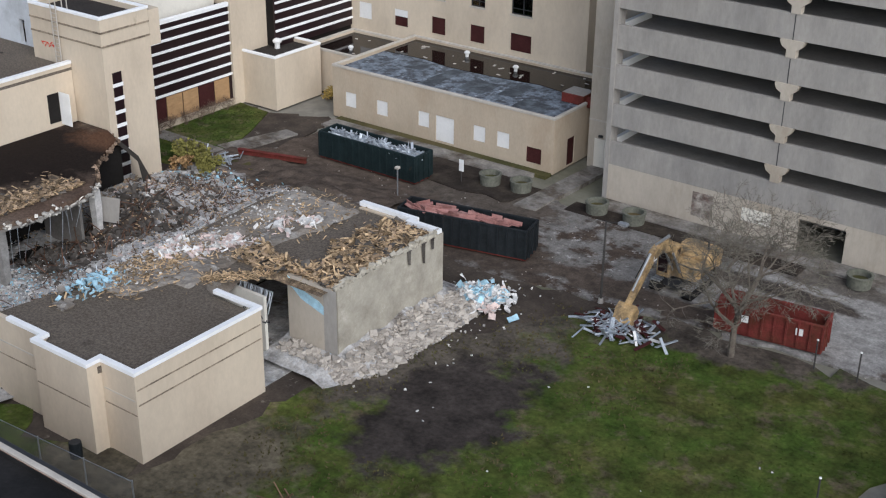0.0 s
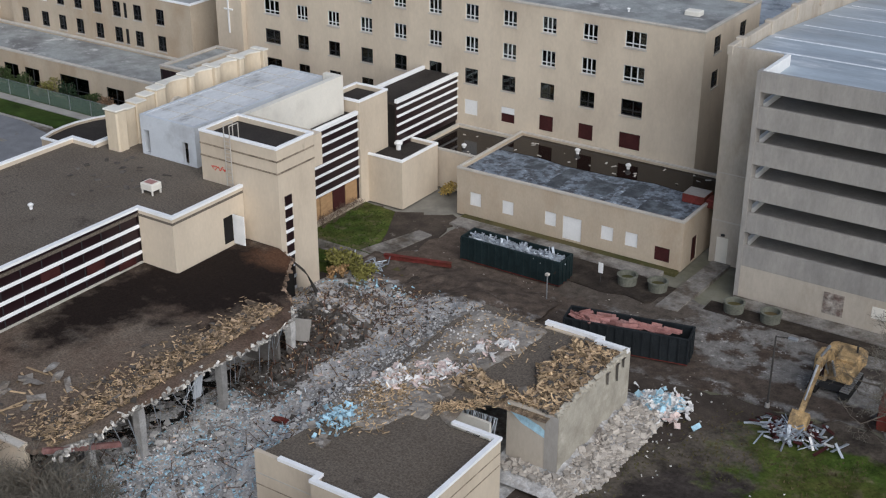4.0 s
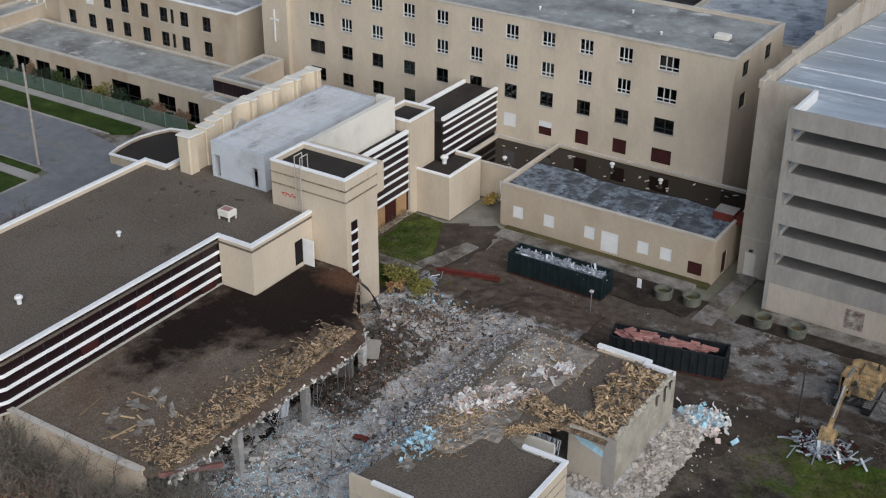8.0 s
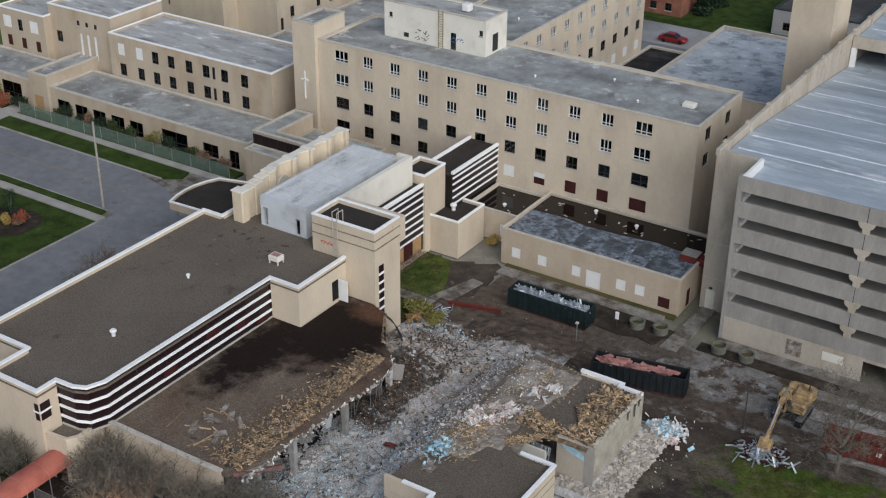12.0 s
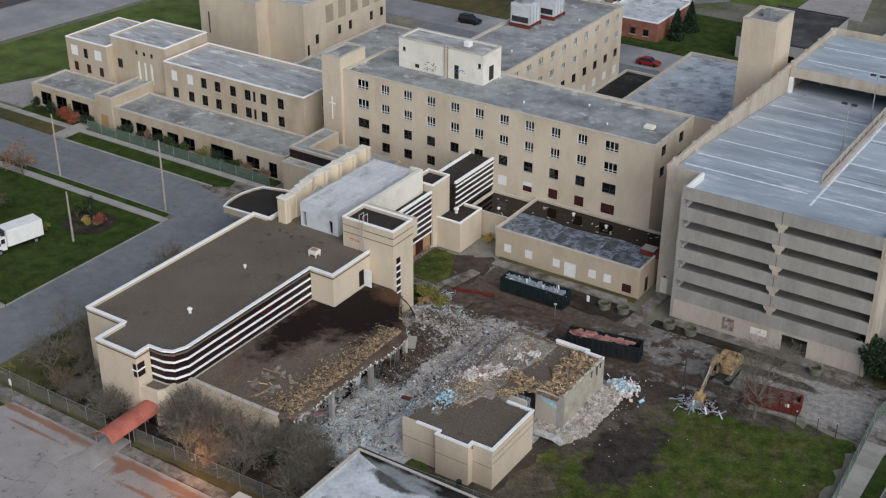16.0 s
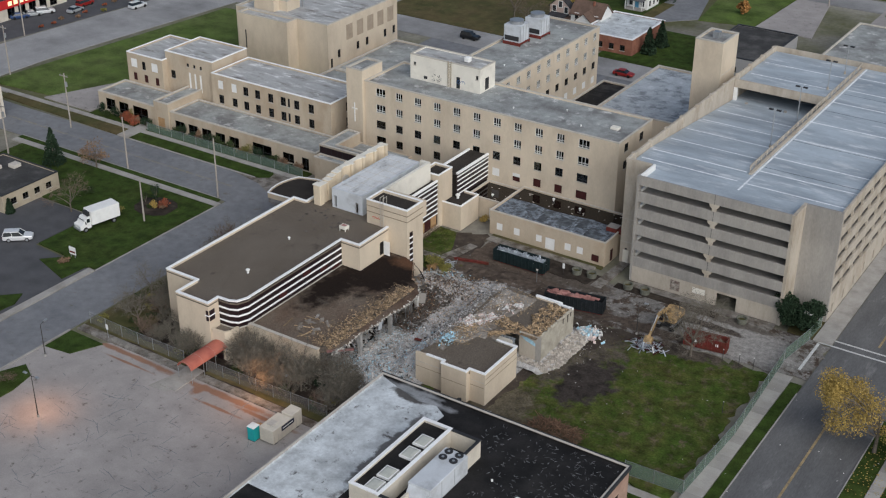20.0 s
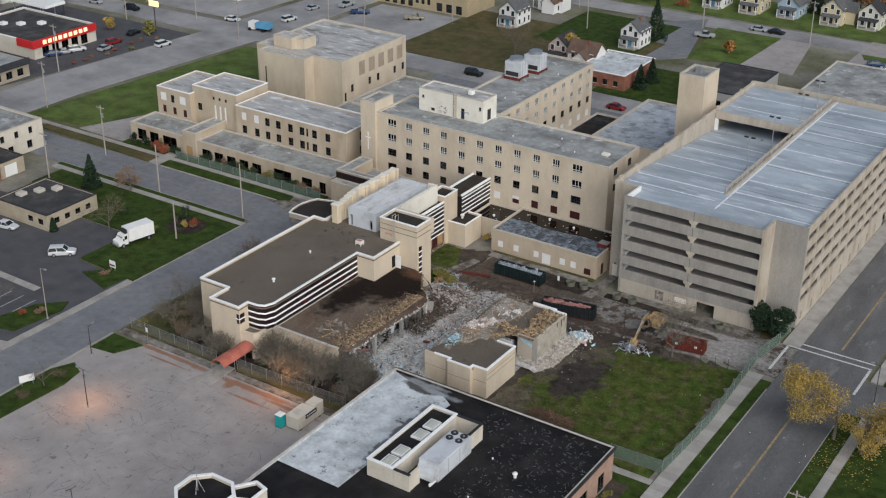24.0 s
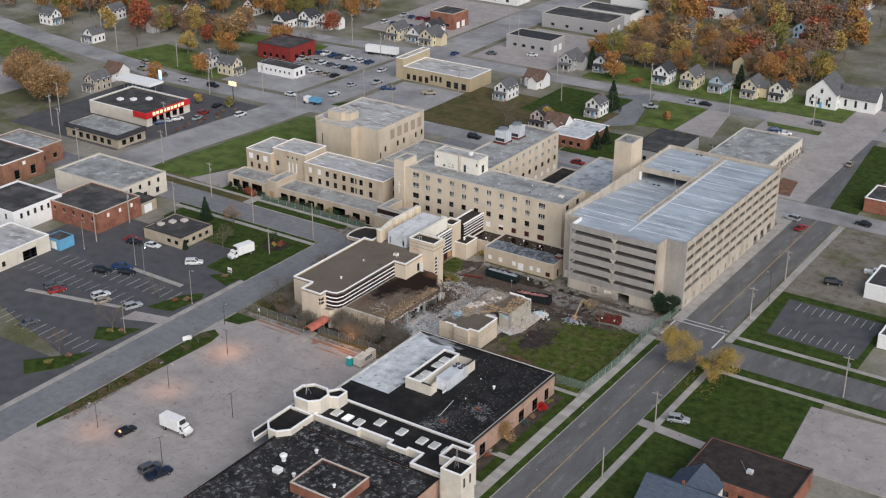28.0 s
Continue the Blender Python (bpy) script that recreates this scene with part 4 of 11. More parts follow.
# ---- the low west building: roof, curtain bands, corner tower ----
west = thing("west_building", "low tan building with a gravel roof and striped glazing", "building", (-81, 40, 0))
roof_pts = [(-88.7, 24.5), (-83.0, 24.5), (-83.0, 20.5), (-77.2, 20.5), (-77.2, 22.5), (-75.4, 22.6), (-74.3, 23.1), (-73.7, 24.6), (-73.7, 45.2), (-70.4, 45.2), (-70.4, 52.45), (-74.45, 52.45), (-74.45, 56.7), (-86.2, 56.7), (-86.2, 52.6), (-88.7, 52.6)]
part("roof", Geo().prism(roof_pts, 7.95, 8.15), GRAVEL, west)


def run_wall(parent, pts, z0, z1, thick, m, name="wall", close=False):
    """Straight walls from point to point, the solid on their left."""
    n = len(pts)
    for i in range(n if close else n - 1):
        (ax, ay), (bx, by) = pts[i], pts[(i + 1) % n]
        ln, ang = math.hypot(bx - ax, by - ay), math.degrees(math.atan2(by - ay, bx - ax))
        part(name, Geo().box(0.004, 0.002, 0, ln - 0.004, thick, z1 - z0), m, parent, at=pose(ax, ay, z0, 0, 0, ang))


run_wall(west, roof_pts[12:] + roof_pts[:5], 0, 8.45, 0.3, TAN)
run_wall(west, [(-73.7, 45.2), (-70.4, 45.2), (-70.4, 52.45)], 4.2, 8.45, 0.3, TAN)
coping_run(west, roof_pts[13:] + roof_pts[:11], 8.42, 8.61, 0.06, 0.29, COPING, "white metal coping")
curtain = roof_pts[4:9]
for (ax, ay), (bx, by) in zip(curtain, curtain[1:]):
    ln, ang = math.hypot(bx - ax, by - ay), math.degrees(math.atan2(by - ay, bx - ax))
    at = pose(ax, ay, 0, 0, 0, ang)
    part("glazing", Geo().box(0, 0.12, 4.3, ln, 0.3, 8.42), DARK_GLAZE, west, "dark striped glazing", at=at)
    for k in range(3):
        part("band", Geo().bevel_box(0, -0.02, 5.05 + 1.0 * k, ln, 0.11, 5.27 + 1.0 * k, 0.02), COPING, west, "white horizontal band", at=at)
    part("band", Geo().box(0, -0.02, 4.3, ln, 0.11, 4.42), STONE, west, at=at)
    nm = int(ln / 1.6)
    for k in range(1, nm):
        for j in range(4):
            part("mullion", Geo().box(k * ln / nm - 0.03, 0.06, 4.42 + 1.0 * j + (0 if j == 0 else -0.15), k * ln / nm + 0.03, 0.115, 5.05 + 1.0 * j - (0 if j < 3 else 0.0)), FRAME_DK, west, at=at)
for y0, z0 in ((31.0, 5.30), (36.4, 6.30), (40.2, 5.30), (43.0, 4.45)):
    part("maroon_panel", Geo().box(-73.82, y0, z0, -73.7, y0 + 1.55, z0 + 0.7), PURPLE, west, "maroon spandrel panel")
# low entrance ledge under the curved glazing
ledge = [(-77.15, 20.7), (-75.0, 20.9), (-74.45, 21.8), (-74.45, 24.45), (-77.15, 24.45)]
part("entrance_ledge", Geo().prism(ledge, 0, 4.2), TAN, west, "tan wall of the low entrance")
part("ledge_roof", Geo().prism([(-77.1, 21.0), (-75.2, 21.15), (-74.75, 21.9), (-74.75, 24.4), (-77.1, 24.4)], 4.2, 4.26), GRAVEL, west)
coping_run(west, ledge[:4], 4.2, 4.55, 0.05, 0.28, TAN)
part("entrance_door", Geo().box(-76.6, 20.68, 0.1, -75.4, 20.85, 2.3), DARK_GLAZE, west, "dark entrance door")
# small windows and door in the south and east faces
for z in (5.7, 6.6):
    part("window", Geo().box(-77.7, 20.46, z, -77.25, 20.52, z + 0.7), DARK_GLAZE, west)
    part("window", Geo().box(-77.19, 20.6, z, -77.15, 21.6, z + 0.7), DARK_GLAZE, west)
part("window_band", Geo().box(-77.9, 20.44, 6.42, -77.1, 21.7, 6.58), COPING, west)
# no opening here: a thin near-black panel paints the doorway's shade
part("doorway", Geo().box(-70.42, 50.2, 4.65, -70.36, 51.1, 6.7), PAINTED_SHADE, west, "flat near-black panel painted as the shade of an open doorway")
part("door", Geo().bevel_box(-70.36, 51.1, 4.45, -69.25, 51.17, 6.75, 0.02), WHITE, west, "pale open steel door")

# corner stair tower
tower = block("stair_tower", "tan stair tower with scored bands and a strip of windows", -74.4, 52.5, -67.0, 56.65, 0, 12.0, TAN, GRAVEL_DARK, COPING, par=0.35, pw=0.24)
GROOVE = mat("stained_scored_band", (0.30, 0.245, 0.18), 0.9, var=0.35, scale=1.5, fine=6, tint=(0.17, 0.135, 0.10), tint_scale=0.8, tint_at=0.54)
for z in (10.05, 11.0):
    part("groove", Geo().box(-74.42, 52.46, z, -66.96, 52.5, z + 0.12).box(-67.0, 52.5, z, -66.96, 56.66, z + 0.12), GROOVE, tower, "stained scored band")
part("upper_overhang", Geo().box(-74.3, 56.66, 9.3, -67.0, 57.6, 11.8), TAN, tower)
for k in range(8):
    part("window", Geo().box(-66.99, 53.1, 0.8 + 0.95 * k, -66.93, 53.85, 1.55 + 0.95 * k), DARK_GLAZE, tower)
    part("band", Geo().box(-66.99, 53.05, 0.55 + 0.95 * k, -66.9, 53.9, 0.79 + 0.95 * k), COPING, tower)
lad = Geo()
for dx in (0, 0.55):
    lad.box(-71.8 + dx, 52.3, 8.2, -71.75 + dx, 52.36, 13.0).box(-71.8 + dx, 52.36, 12.93, -71.75 + dx, 53.3, 13.0).box(-71.8 + dx, 53.24, 11.7, -71.75 + dx, 53.3, 12.93)
for k in range(13):
    lad.box(-71.75, 52.31, 8.4 + 0.3 * k, -71.25, 52.35, 8.44 + 0.3 * k)
part("ladder", lad, STONE, tower, "tan steel roof ladder")
RED_SPRAY = mat("red_spray_paint", (0.55, 0.06, 0.04), 0.7, var=0.05)
gr = Geo()
for i in range(9):
    gr.mbox(pose(-73.3 + 0.16 * i, 52.48, 9.35 + 0.12 * math.sin(i * 2.3), 0, 50 * math.cos(i * 1.7), 0), 0.28, 0.02, 0.07)
part("graffiti", gr, RED_SPRAY, tower)

# rooftop plant screen, cream wall, scalloped arch wall
PANEL_ROOF = mat("weathered_roof_panels", (0.64, 0.645, 0.64), 0.75, var=0.10, scale=0.9, fine=6, bump=0.08, tint=(0.50, 0.50, 0.49), tint_scale=0.5, tint_at=0.58, tint_soft=0.1, stretch=(1.2, 0.5, 1), second=(0.25, 0.245, 0.24), second_scale=0.5, second_at=0.66, second_soft=0.05)
screen = block("plant_screen", "pale blue-grey sheeted plant room with a patched roof", -82.0, 53.8, -76.2, 69.4, 8.16, 11.4, STEEL_SHEET, PANEL_ROOF, None, par=0.05, wins={"S": [(0.3, 8.25, 0.9, 10.2, "void"), (4.4, 8.25, 5.0, 10.0, "void")]}, category="plant room")
for k in range(1, 8):
    part("roof_seam", Geo().box(-81.9, 53.8 + 1.95 * k, 11.35, -76.3, 53.83 + 1.95 * k, 11.38), STONE, screen)
part("roof_seam", Geo().box(-79.2, 53.9, 11.35, -79.17, 69.3, 11.38), STONE, screen)
solid("cream_parapet_wall", Geo().box(-74.9, 56.7, 7.0, -74.4, 69.7, 11.7).box(-76.15, 69.2, 8.2, -74.9, 69.7, 11.7), OFFWHITE, "tall cream rendered screen wall", "wall", kind="structure")
ARCH_CREAM = mat("warm_cream_render", (0.66, 0.56, 0.415), 0.88, var=0.06, scale=0.5, fine=5, bump=0.06, tint=(0.52, 0.42, 0.29), tint_scale=0.3, tint_at=0.60, tint_soft=0.14, stretch=(1, 1, 0.4))
arch = thing("arch_wall", "cream scalloped and stepped parapet wall with a blind arch", "wall", (-84.1, 62, 8))
part("pilaster", Geo().bevel_box(-85., 52.9, 7.0, -83.6, 54., 11.45, 0.12), ARCH_CREAM, arch)
part("coping", Geo().bevel_box(-85.06, 52.84, 11.45, -83.54, 54.05, 11.57, 0.04), OFFWHITE, arch)
for k in range(4):
    y, z = 54.05 + 1.1 * k, 11.25 + 0.24 * k
    part("wall", Geo().bevel_box(-84.9, y, 7.0, -83.85 + 0.12 * (k % 2), y + 1.1, z, 0.08), ARCH_CREAM, arch)
    part("coping", Geo().bevel_box(-84.96, y, z, -83.8 + 0.12 * (k % 2), y + 1.12, z + 0.1, 0.03), OFFWHITE, arch)
for k in range(4):
    y = 58.5 + 3.05 * k
    inner = [(-83.85 - 0.42 * math.sin(math.pi * q / 6), y + 2.45 * q / 6) for q in range(7)]
    part("wall", Geo().prism([(-84.9, y)] + inner + [(-84.9, y + 2.45)], 7.0, 12.05), ARCH_CREAM, arch)
    part("coping", Geo().prism([(-84.96, y)] + [(a + 0.07, b) for a, b in inner] + [(-84.96, y + 2.45)], 12.05, 12.16), OFFWHITE, arch)
    part("pilaster", Geo().bevel_box(-84.95, y + 2.46, 7.0, -83.45, y + 3.04, 12.2, 0.1), ARCH_CREAM, arch)
    part("coping", Geo().bevel_box(-85., y + 2.42, 12.2, -83.4, y + 3.08, 12.3, 0.03), OFFWHITE, arch)
blind = Geo().loft([[(xx, 59.75 + 1.15 * math.cos(a * math.pi / 12), 8.9 + 1.9 * math.sin(a * math.pi / 12)) for a in range(13)] for xx in (-84.1, -83.83)])
part("blind_arch", blind, STONE, arch, "grey blind arch")

# striped link to the hospital
link = thing("striped_link", "two-storey link with dark glazing and white bands", "building", (-73.6, 68, 0))
for y0, y1, xr, zt in ((57.6, 70.2, -73.3, 8.6), (74.35, 84.05, -72.2, 8.6)):
    # solid core, its near-black colour painted in place of interior shade
    part("body", Geo().box(-76.0, y0, 0, xr - 0.25, y1, zt - 0.5), PAINTED_SHADE, link)
    part("roof", Geo().box(-75.9, y0, zt - 0.49, xr - 0.3, y1, zt - 0.3), GRAVEL_DARK, link)
    part("coping", Geo().bevel_box(xr - 0.3, y0, zt - 0.3, xr + 0.05, y1, zt + 0.02, 0.03), COPING, link)
    part("coping", Geo().bevel_box(-76.2, y0, zt - 0.3, -75.9, y1, zt + 0.02, 0.03), COPING, link)
    part("glazing", Geo().box(xr - 0.24, y0, 0.6 if y0 < 60 else 4.0, xr - 0.1, y1, zt - 0.31), DARK_GLAZE, link)
    for z in ((2.65, 3.5, 4.35, 5.2, 6.05, 6.9, 7.7) if y0 < 60 else (4.6, 5.4, 6.2, 7.0, 7.75)):
        part("band", Geo().bevel_box(xr - 0.09, y0, z, xr + 0.04, y1, z + 0.18, 0.02), COPING, link, "white horizontal band")
part("base_wall", Geo().box(-73.5, 57.6, 0, -73.2, 70.2, 0.6), TAN, link)
for k, m in enumerate((PLY, PURPLE, PURPLE, PLY, PLY, PURPLE, PLY)):
    part("lower_panel", Geo().box(-73.52, 58.0 + 1.7 * k, 0.62, -73.34, 59.6 + 1.7 * k, 2.55), m, link, "boarded ground-floor panel")
block("link_stair", "tan stair block between the glazed links", -76.6, 70.25, -73.2, 74.3, 0, 9.4, TAN, GRAVEL_DARK, COPING, par=0.3, pw=0.22, parent=link)
entry = block("entry_block", "small square tan block with a dark roof", -74.0, 71.35, -69.6, 76.8, 0, 4.4, TAN, GRAVEL_DARK, COPING, par=0.25, pw=0.22)
vent(-72.0, 74.2, 4.15, 1.1)

# low roofs under standing water, and the utility building
block("utility_building", "long low tan utility building with boarded windows", -65.3, 73.4, -44.5, 84.05, 0, 4.2, TAN_OLD, ROOF_BLUE, STONE, par=0.22, pw=0.22, wins={"S": [(-64.0 + 65.3, 1.06, -62.9 + 65.3, 2.27, "board"), (4.5, 1.06, 5.6, 2.27, "board"), (8.6, 1.06, 9.65, 2.27, "board"), (10.28, 0.25, 12.0, 2.27, "board"), (13.77, 1.06, 14.86, 2.27, "board"), (15.9, 1.06, 17.0, 2.27, "board"), (18.5, 0.5, 19.8, 1.7, "maroon")], "E": [(1.9, 0.1, 2.9, 2.2, "maroon")]})
slab("roof_pond", [(-64.9, 79.5), (-61, 79.7), (-58, 79.2), (-54, 79.35), (-50, 79.9), (-47.5, 79.5), (-44.9, 79.7), (-44.9, 83.8), (-64.9, 83.8)], 3.9, 4.02, WATER, "dark rain water standing on the flat roof", "water")
block("water_roof_block", "low tan block under standing water", -72.15, 77.5, -65.35, 84.05, 0, 3.6, TAN, ROOF_BLACK, STONE, par=0.2, pw=0.25, wins={"S": [(4.2, 0.1, 5.4, 2.2, "board")]})
slab("roof_pond_small", rect(-71.8, 77.85, -65.7, 83.7), 3.3, 3.44, WATER, "dark rain water standing on the flat roof", "water")
for x, y, z in ((-68.5, 79.4, 3.3), (-53.3, 81.6, 3.98), (-58.6, 82.4, 3.98)):
    vent(x, y, z, 0.7)
fl = Geo()
pond_rnd = random.Random(3)
for k in range(20):
    x, y = pond_rnd.uniform(-64, -45.4), pond_rnd.uniform(79.9, 83.4)
    fl.mbox(pose(x, y, 4.03, pond_rnd.gauss(0, 8), pond_rnd.gauss(0, 8), pond_rnd.uniform(0, 180)), pond_rnd.uniform(0.08, 0.5), pond_rnd.uniform(0.06, 0.2), 0.05)
for k in range(6):
    x, y = pond_rnd.uniform(-71.4, -66), pond_rnd.uniform(78.2, 83.2)
    fl.mbox(pose(x, y, 3.45, 0, 0, pond_rnd.uniform(0, 180)), pond_rnd.uniform(0.08, 0.4), pond_rnd.uniform(0.06, 0.2), 0.05)
solid("pond_litter", fl, STONE, "pale scraps floating on the roof water", "litter", kind="stuff")
ROOF_PATCH = mat("dark_roof_patch", (0.075, 0.082, 0.09), 0.8, var=0.25, scale=1.2, fine=6, tint=(0.16, 0.18, 0.20), tint_scale=0.7, tint_at=0.55)
for x0, y0, x1, y1 in ((-57.6, 74.6, -56.3, 79.0), (-54.6, 75.4, -52.2, 78.2), (-51.4, 76.2, -49.9, 79.2), (-49.0, 74.2, -46.6, 76.4), (-60.9, 77.2, -59.4, 78.9)):
    solid("roof_patch", Geo().prism(ragged(rect(x0, y0, x1, y1), 0.7, 0.08), 3.97, 3.99), ROOF_PATCH, "dark patched square of roofing felt", "roof patch", kind="structure")
duct = thing("roof_duct", "rusty red sheet-metal duct on the utility roof", "duct", (-45, 78.5, 4))
part("trunk", Geo().bevel_box(-46.6, 77.6, 4.05, -44.7, 79.3, 4.75, 0.05), RUST_RED, duct)
part("cover", Geo().box(-46.55, 77.65, 4.75, -44.75, 79.25, 4.78), CONCRETE, duct, "grey weathered top")
part("elbow", Geo().bevel_box(-44.68, 77.8, 3.9, -43.6, 79.1, 4.6, 0.08), RUST_RED, duct)

# ---- parking structure ----
gz = 17.55
gar = thing("parking_structure", "six-level concrete parking structure with open decks", "parking garage", (-27, 108, 0))
levels = [16.1, 13.42, 10.72, 8.0, 5.38]
gx0, gx1, gy0, gy1 = -39.15, -15.7, 71.9, 138.4
for i, zt in enumerate(levels):
    bot = levels[i + 1] if i < 4 else 2.66
    part("spandrel", Geo().box(gx0, gy0, bot, gx1 - 0.45, gy0 + 0.3, zt - 1.08), CONCRETE, gar)
part("spandrel", Geo().box(gx0, gy0, 16.1, gx1 - 0.45, gy0 + 0.3, gz), CONCRETE, gar)
part("base_wall", pierced(gx1 - gx0 - 0.5, 2.65, 0.3, [(13.6, 0.0, 16.7, 2.3)]), CONCRETE_TAN, gar, at=pose(gx0, gy0, 0))
for i, zt in enumerate([gz - 0.9] + [z - 1.6 for z in levels]):
    if i:
        if i == 1:
            # open to the ramp on its west half
            part("deck", Geo().box(-26.78, 77.0, zt - 0.3, -10.9, gy1 - 0.4, zt), CONCRETE, gar)
            part("deck", Geo().box(-43.2, 77.0, zt - 0.3, -26.79, 98.0, zt), CONCRETE, gar)
        else:
            part("deck", Geo().box(-43.2, 77.0, zt - 0.3, -10.9, gy1 - 0.4, zt), CONCRETE, gar)
        part("deck", Geo().box(gx0 + 0.02, gy0 + 0.31, zt - 0.3, gx1 - 0.46, 76.99, zt), CONCRETE, gar)
for zt in levels:
    sec = [(0.30, zt - 1.08), (0.30, zt - 0.62), (0.62, zt - 0.42), (0.75, zt - 0.14), (0.75, zt)]
    prof = [(-27.4 - w, z) for w, z in sec] + [(-27.4 + w, z) for w, z in reversed(sec)]
    part("bracket", Geo().loft([[(u, gy0 + 0.45, z) for u, z in prof], [(u, gy0 - 0.08, z) for u, z in prof]]), CONCRETE_TAN, gar, "tan corbelled bracket column")
    part("joint", Geo().box(-27.43, gy0 - 0.006, zt, -27.37, gy0 + 0.02, zt + 1.55), FRAME_DK, gar)
part("corner_fin", Geo().box(gx0 - 0.35, gy0 - 0.05, 0, gx0, gy0 + 0.9, gz + 0.02), CONCRETE, gar)
part("left_return", Geo().box(gx0 - 0.3, gy0 + 0.95, 0, gx0, 76.5, 3.15), CONCRETE, gar)
for zt in levels:
    part("left_spandrel", Geo().box(gx0 - 0.3, gy0 + 0.95, zt - 2.2, gx0, 76.5, zt - 1.15), WHITE, gar, "pale painted return")
part("left_wall", Geo().box(-43.5, 76.55, 0, gx0 - 0.3, 76.95, gz), CONCRETE_TAN, gar)
part("service_door", Geo().bevel_box(-42.95, 76.47, 0.16, -42.0, 76.54, 2.3, 0.02), OFFWHITE, gar, "scrawled white steel door")
part("door_lamp", Geo().bevel_box(-42.62, 76.38, 2.45, -42.3, 76.54, 2.62, 0.03), FRAME_DK, gar)
part("joint", Geo().box(-43.5, 76.53, 3.6, gx0 - 0.35, 76.548, 3.72).box(-43.5, 76.53, 7.6, gx0 - 0.35, 76.548, 7.66), STONE, gar, "stained joint")
part("left_wall", Geo().box(-43.5, 76.96, 0, -43.2, gy1, gz - 0.6), CONCRETE_TAN, gar)
part("parapet", Geo().bevel_box(-43.65, 76.5, gz - 0.6, -43.15, gy1, gz + 0.1, 0.06), CONCRETE_TAN, gar)
part("parapet", Geo().bevel_box(gx0 - 0.1, gy0 + 0.3, gz - 0.9, gx0 + 0.25, 76.9, gz + 0.05, 0.03), WHITE, gar)
part("corner_wall", Geo().box(gx1 - 0.45, gy0, 0, gx1, 76.8, gz), CONCRETE_TAN, gar)
part("corner_wall", Geo().box(gx1, 76.35, 0, -10.5, 76.8, gz), CONCRETE, gar)
# roof deck: flat half, sloping half, upper deck at the back
part("roof_deck", Geo().box(-27.0, 76.81, gz - 1.1, -10.9, gy1 - 0.4, gz - 0.8), DECK, gar)
part("roof_deck", Geo().box(gx0 + 0.26, gy0 + 0.31, gz - 1.1, gx1 - 0.46, 76.8, gz - 0.8), DECK, gar)
part("ramp_deck", Geo().add([(-43.1, 76.81, gz - 0.82), (-27.02, 76.81, gz - 0.82), (-27.02, 84, gz - 0.82), (-43.1, 84, gz - 0.82), (-27.02, 118, gz - 3.9), (-43.1, 118, gz - 3.9), (-27.02, 138.0, gz - 5.2), (-43.1, 138.0, gz - 5.2)], [(0, 1, 2, 3), (3, 2, 4, 5), (5, 4, 6, 7)]), DECK, gar)
part("upper_deck", Geo().box(-43.1, 118.5, gz - 1.1, -27.05, gy1 - 0.4, gz - 0.75), DECK, gar)
part("upper_fascia", Geo().box(-43.1, 118.1, gz - 1.55, -27.05, 118.5, gz - 0.1), CONCRETE_TAN, gar)
part("upper_post", Geo().box(-43.1, 117.9, gz - 4.2, -42.5, 118.5, gz - 1.56), WHITE, gar, "white painted deck post")
part("ramp_wall", Geo().box(-27.02, 84, gz - 5.2, -26.8, gy1 - 0.4, gz - 0.79), CONCRETE, gar)
part("lower_back_wall", Geo().box(-43.1, 137.6, gz - 8.0, -27.05, 137.9, gz - 1.12), CONCRETE, gar)
for a, b in ((84.0, 118.0), (118.6, gy1 - 0.5)):
    n = int((b - a) / 2.2)
    for k in range(n + 1):
        y = a + (b - a) * k / n
        part("rail_post", Geo().box(-27.0, y - 0.06, gz - 0.8, -26.88, y + 0.06, gz + 0.25), CONCRETE_TAN, gar)
    for z in (gz - 0.35, gz - 0.02, gz + 0.22):
        part("rail", Geo().box(-26.98, a, z, -26.9, b, z + 0.1), CONCRETE_TAN, gar)
part("kerb", Geo().box(-26.78, 83, gz - 0.8, -26.3, gy1 - 0.5, gz - 0.6), CONCRETE_TAN, gar)
# pilasters and a thin cap along the west parapet
for k in range(11):
    y = 78.6 + 5.9 * k
    part("parapet_pier", Geo().bevel_box(-43.72, y - 0.35, gz - 1.0, -43.0, y + 0.35, gz + 0.28, 0.05), CONCRETE_TAN, gar)
SNOWLINE = mat("white_bay_paint", (0.74, 0.76, 0.78), 0.7, var=0.2, scale=2.0)
for y in (79.6, 85.0, 91.0, 99.6, 108.0, 118.6, 125.5, 132.4):
    part("bay_line", Geo().box(-26.2, y, gz - 0.8, -11.2, y + 0.3, gz - 0.788), SNOWLINE, gar)
for y in (79.8, 83.6):
    part("bay_line", Geo().box(-42.6, y, gz - 0.82, -27.3, y + 0.3, gz - 0.806), SNOWLINE, gar)
part("bay_line", Geo().box(-26.15, 77, gz - 0.8, -25.85, gy1 - 0.6, gz - 0.786), SNOWLINE, gar)
for y in (90.5, 97.0, 103.5, 110.0):
    part("bay_line", Geo().mbox(pose(-35.0, y, gz - 0.82 - (y - 84) * 0.0906 + 0.014, -5.18, 0, 0), 15.2, 0.3, 0.012), SNOWLINE, gar)
for y in (124.0, 131.0):
    part("bay_line", Geo().box(-42.6, y, gz - 0.75, -27.6, y + 0.25, gz - 0.738), SNOWLINE, gar)
for y in (85.6, 97.8, 113.0, 122.2):
    part("deck_seam", Geo().box(-26.2, y + 1.2, gz - 0.8, -11.2, y + 1.3, gz - 0.792), FRAME_DK, gar)
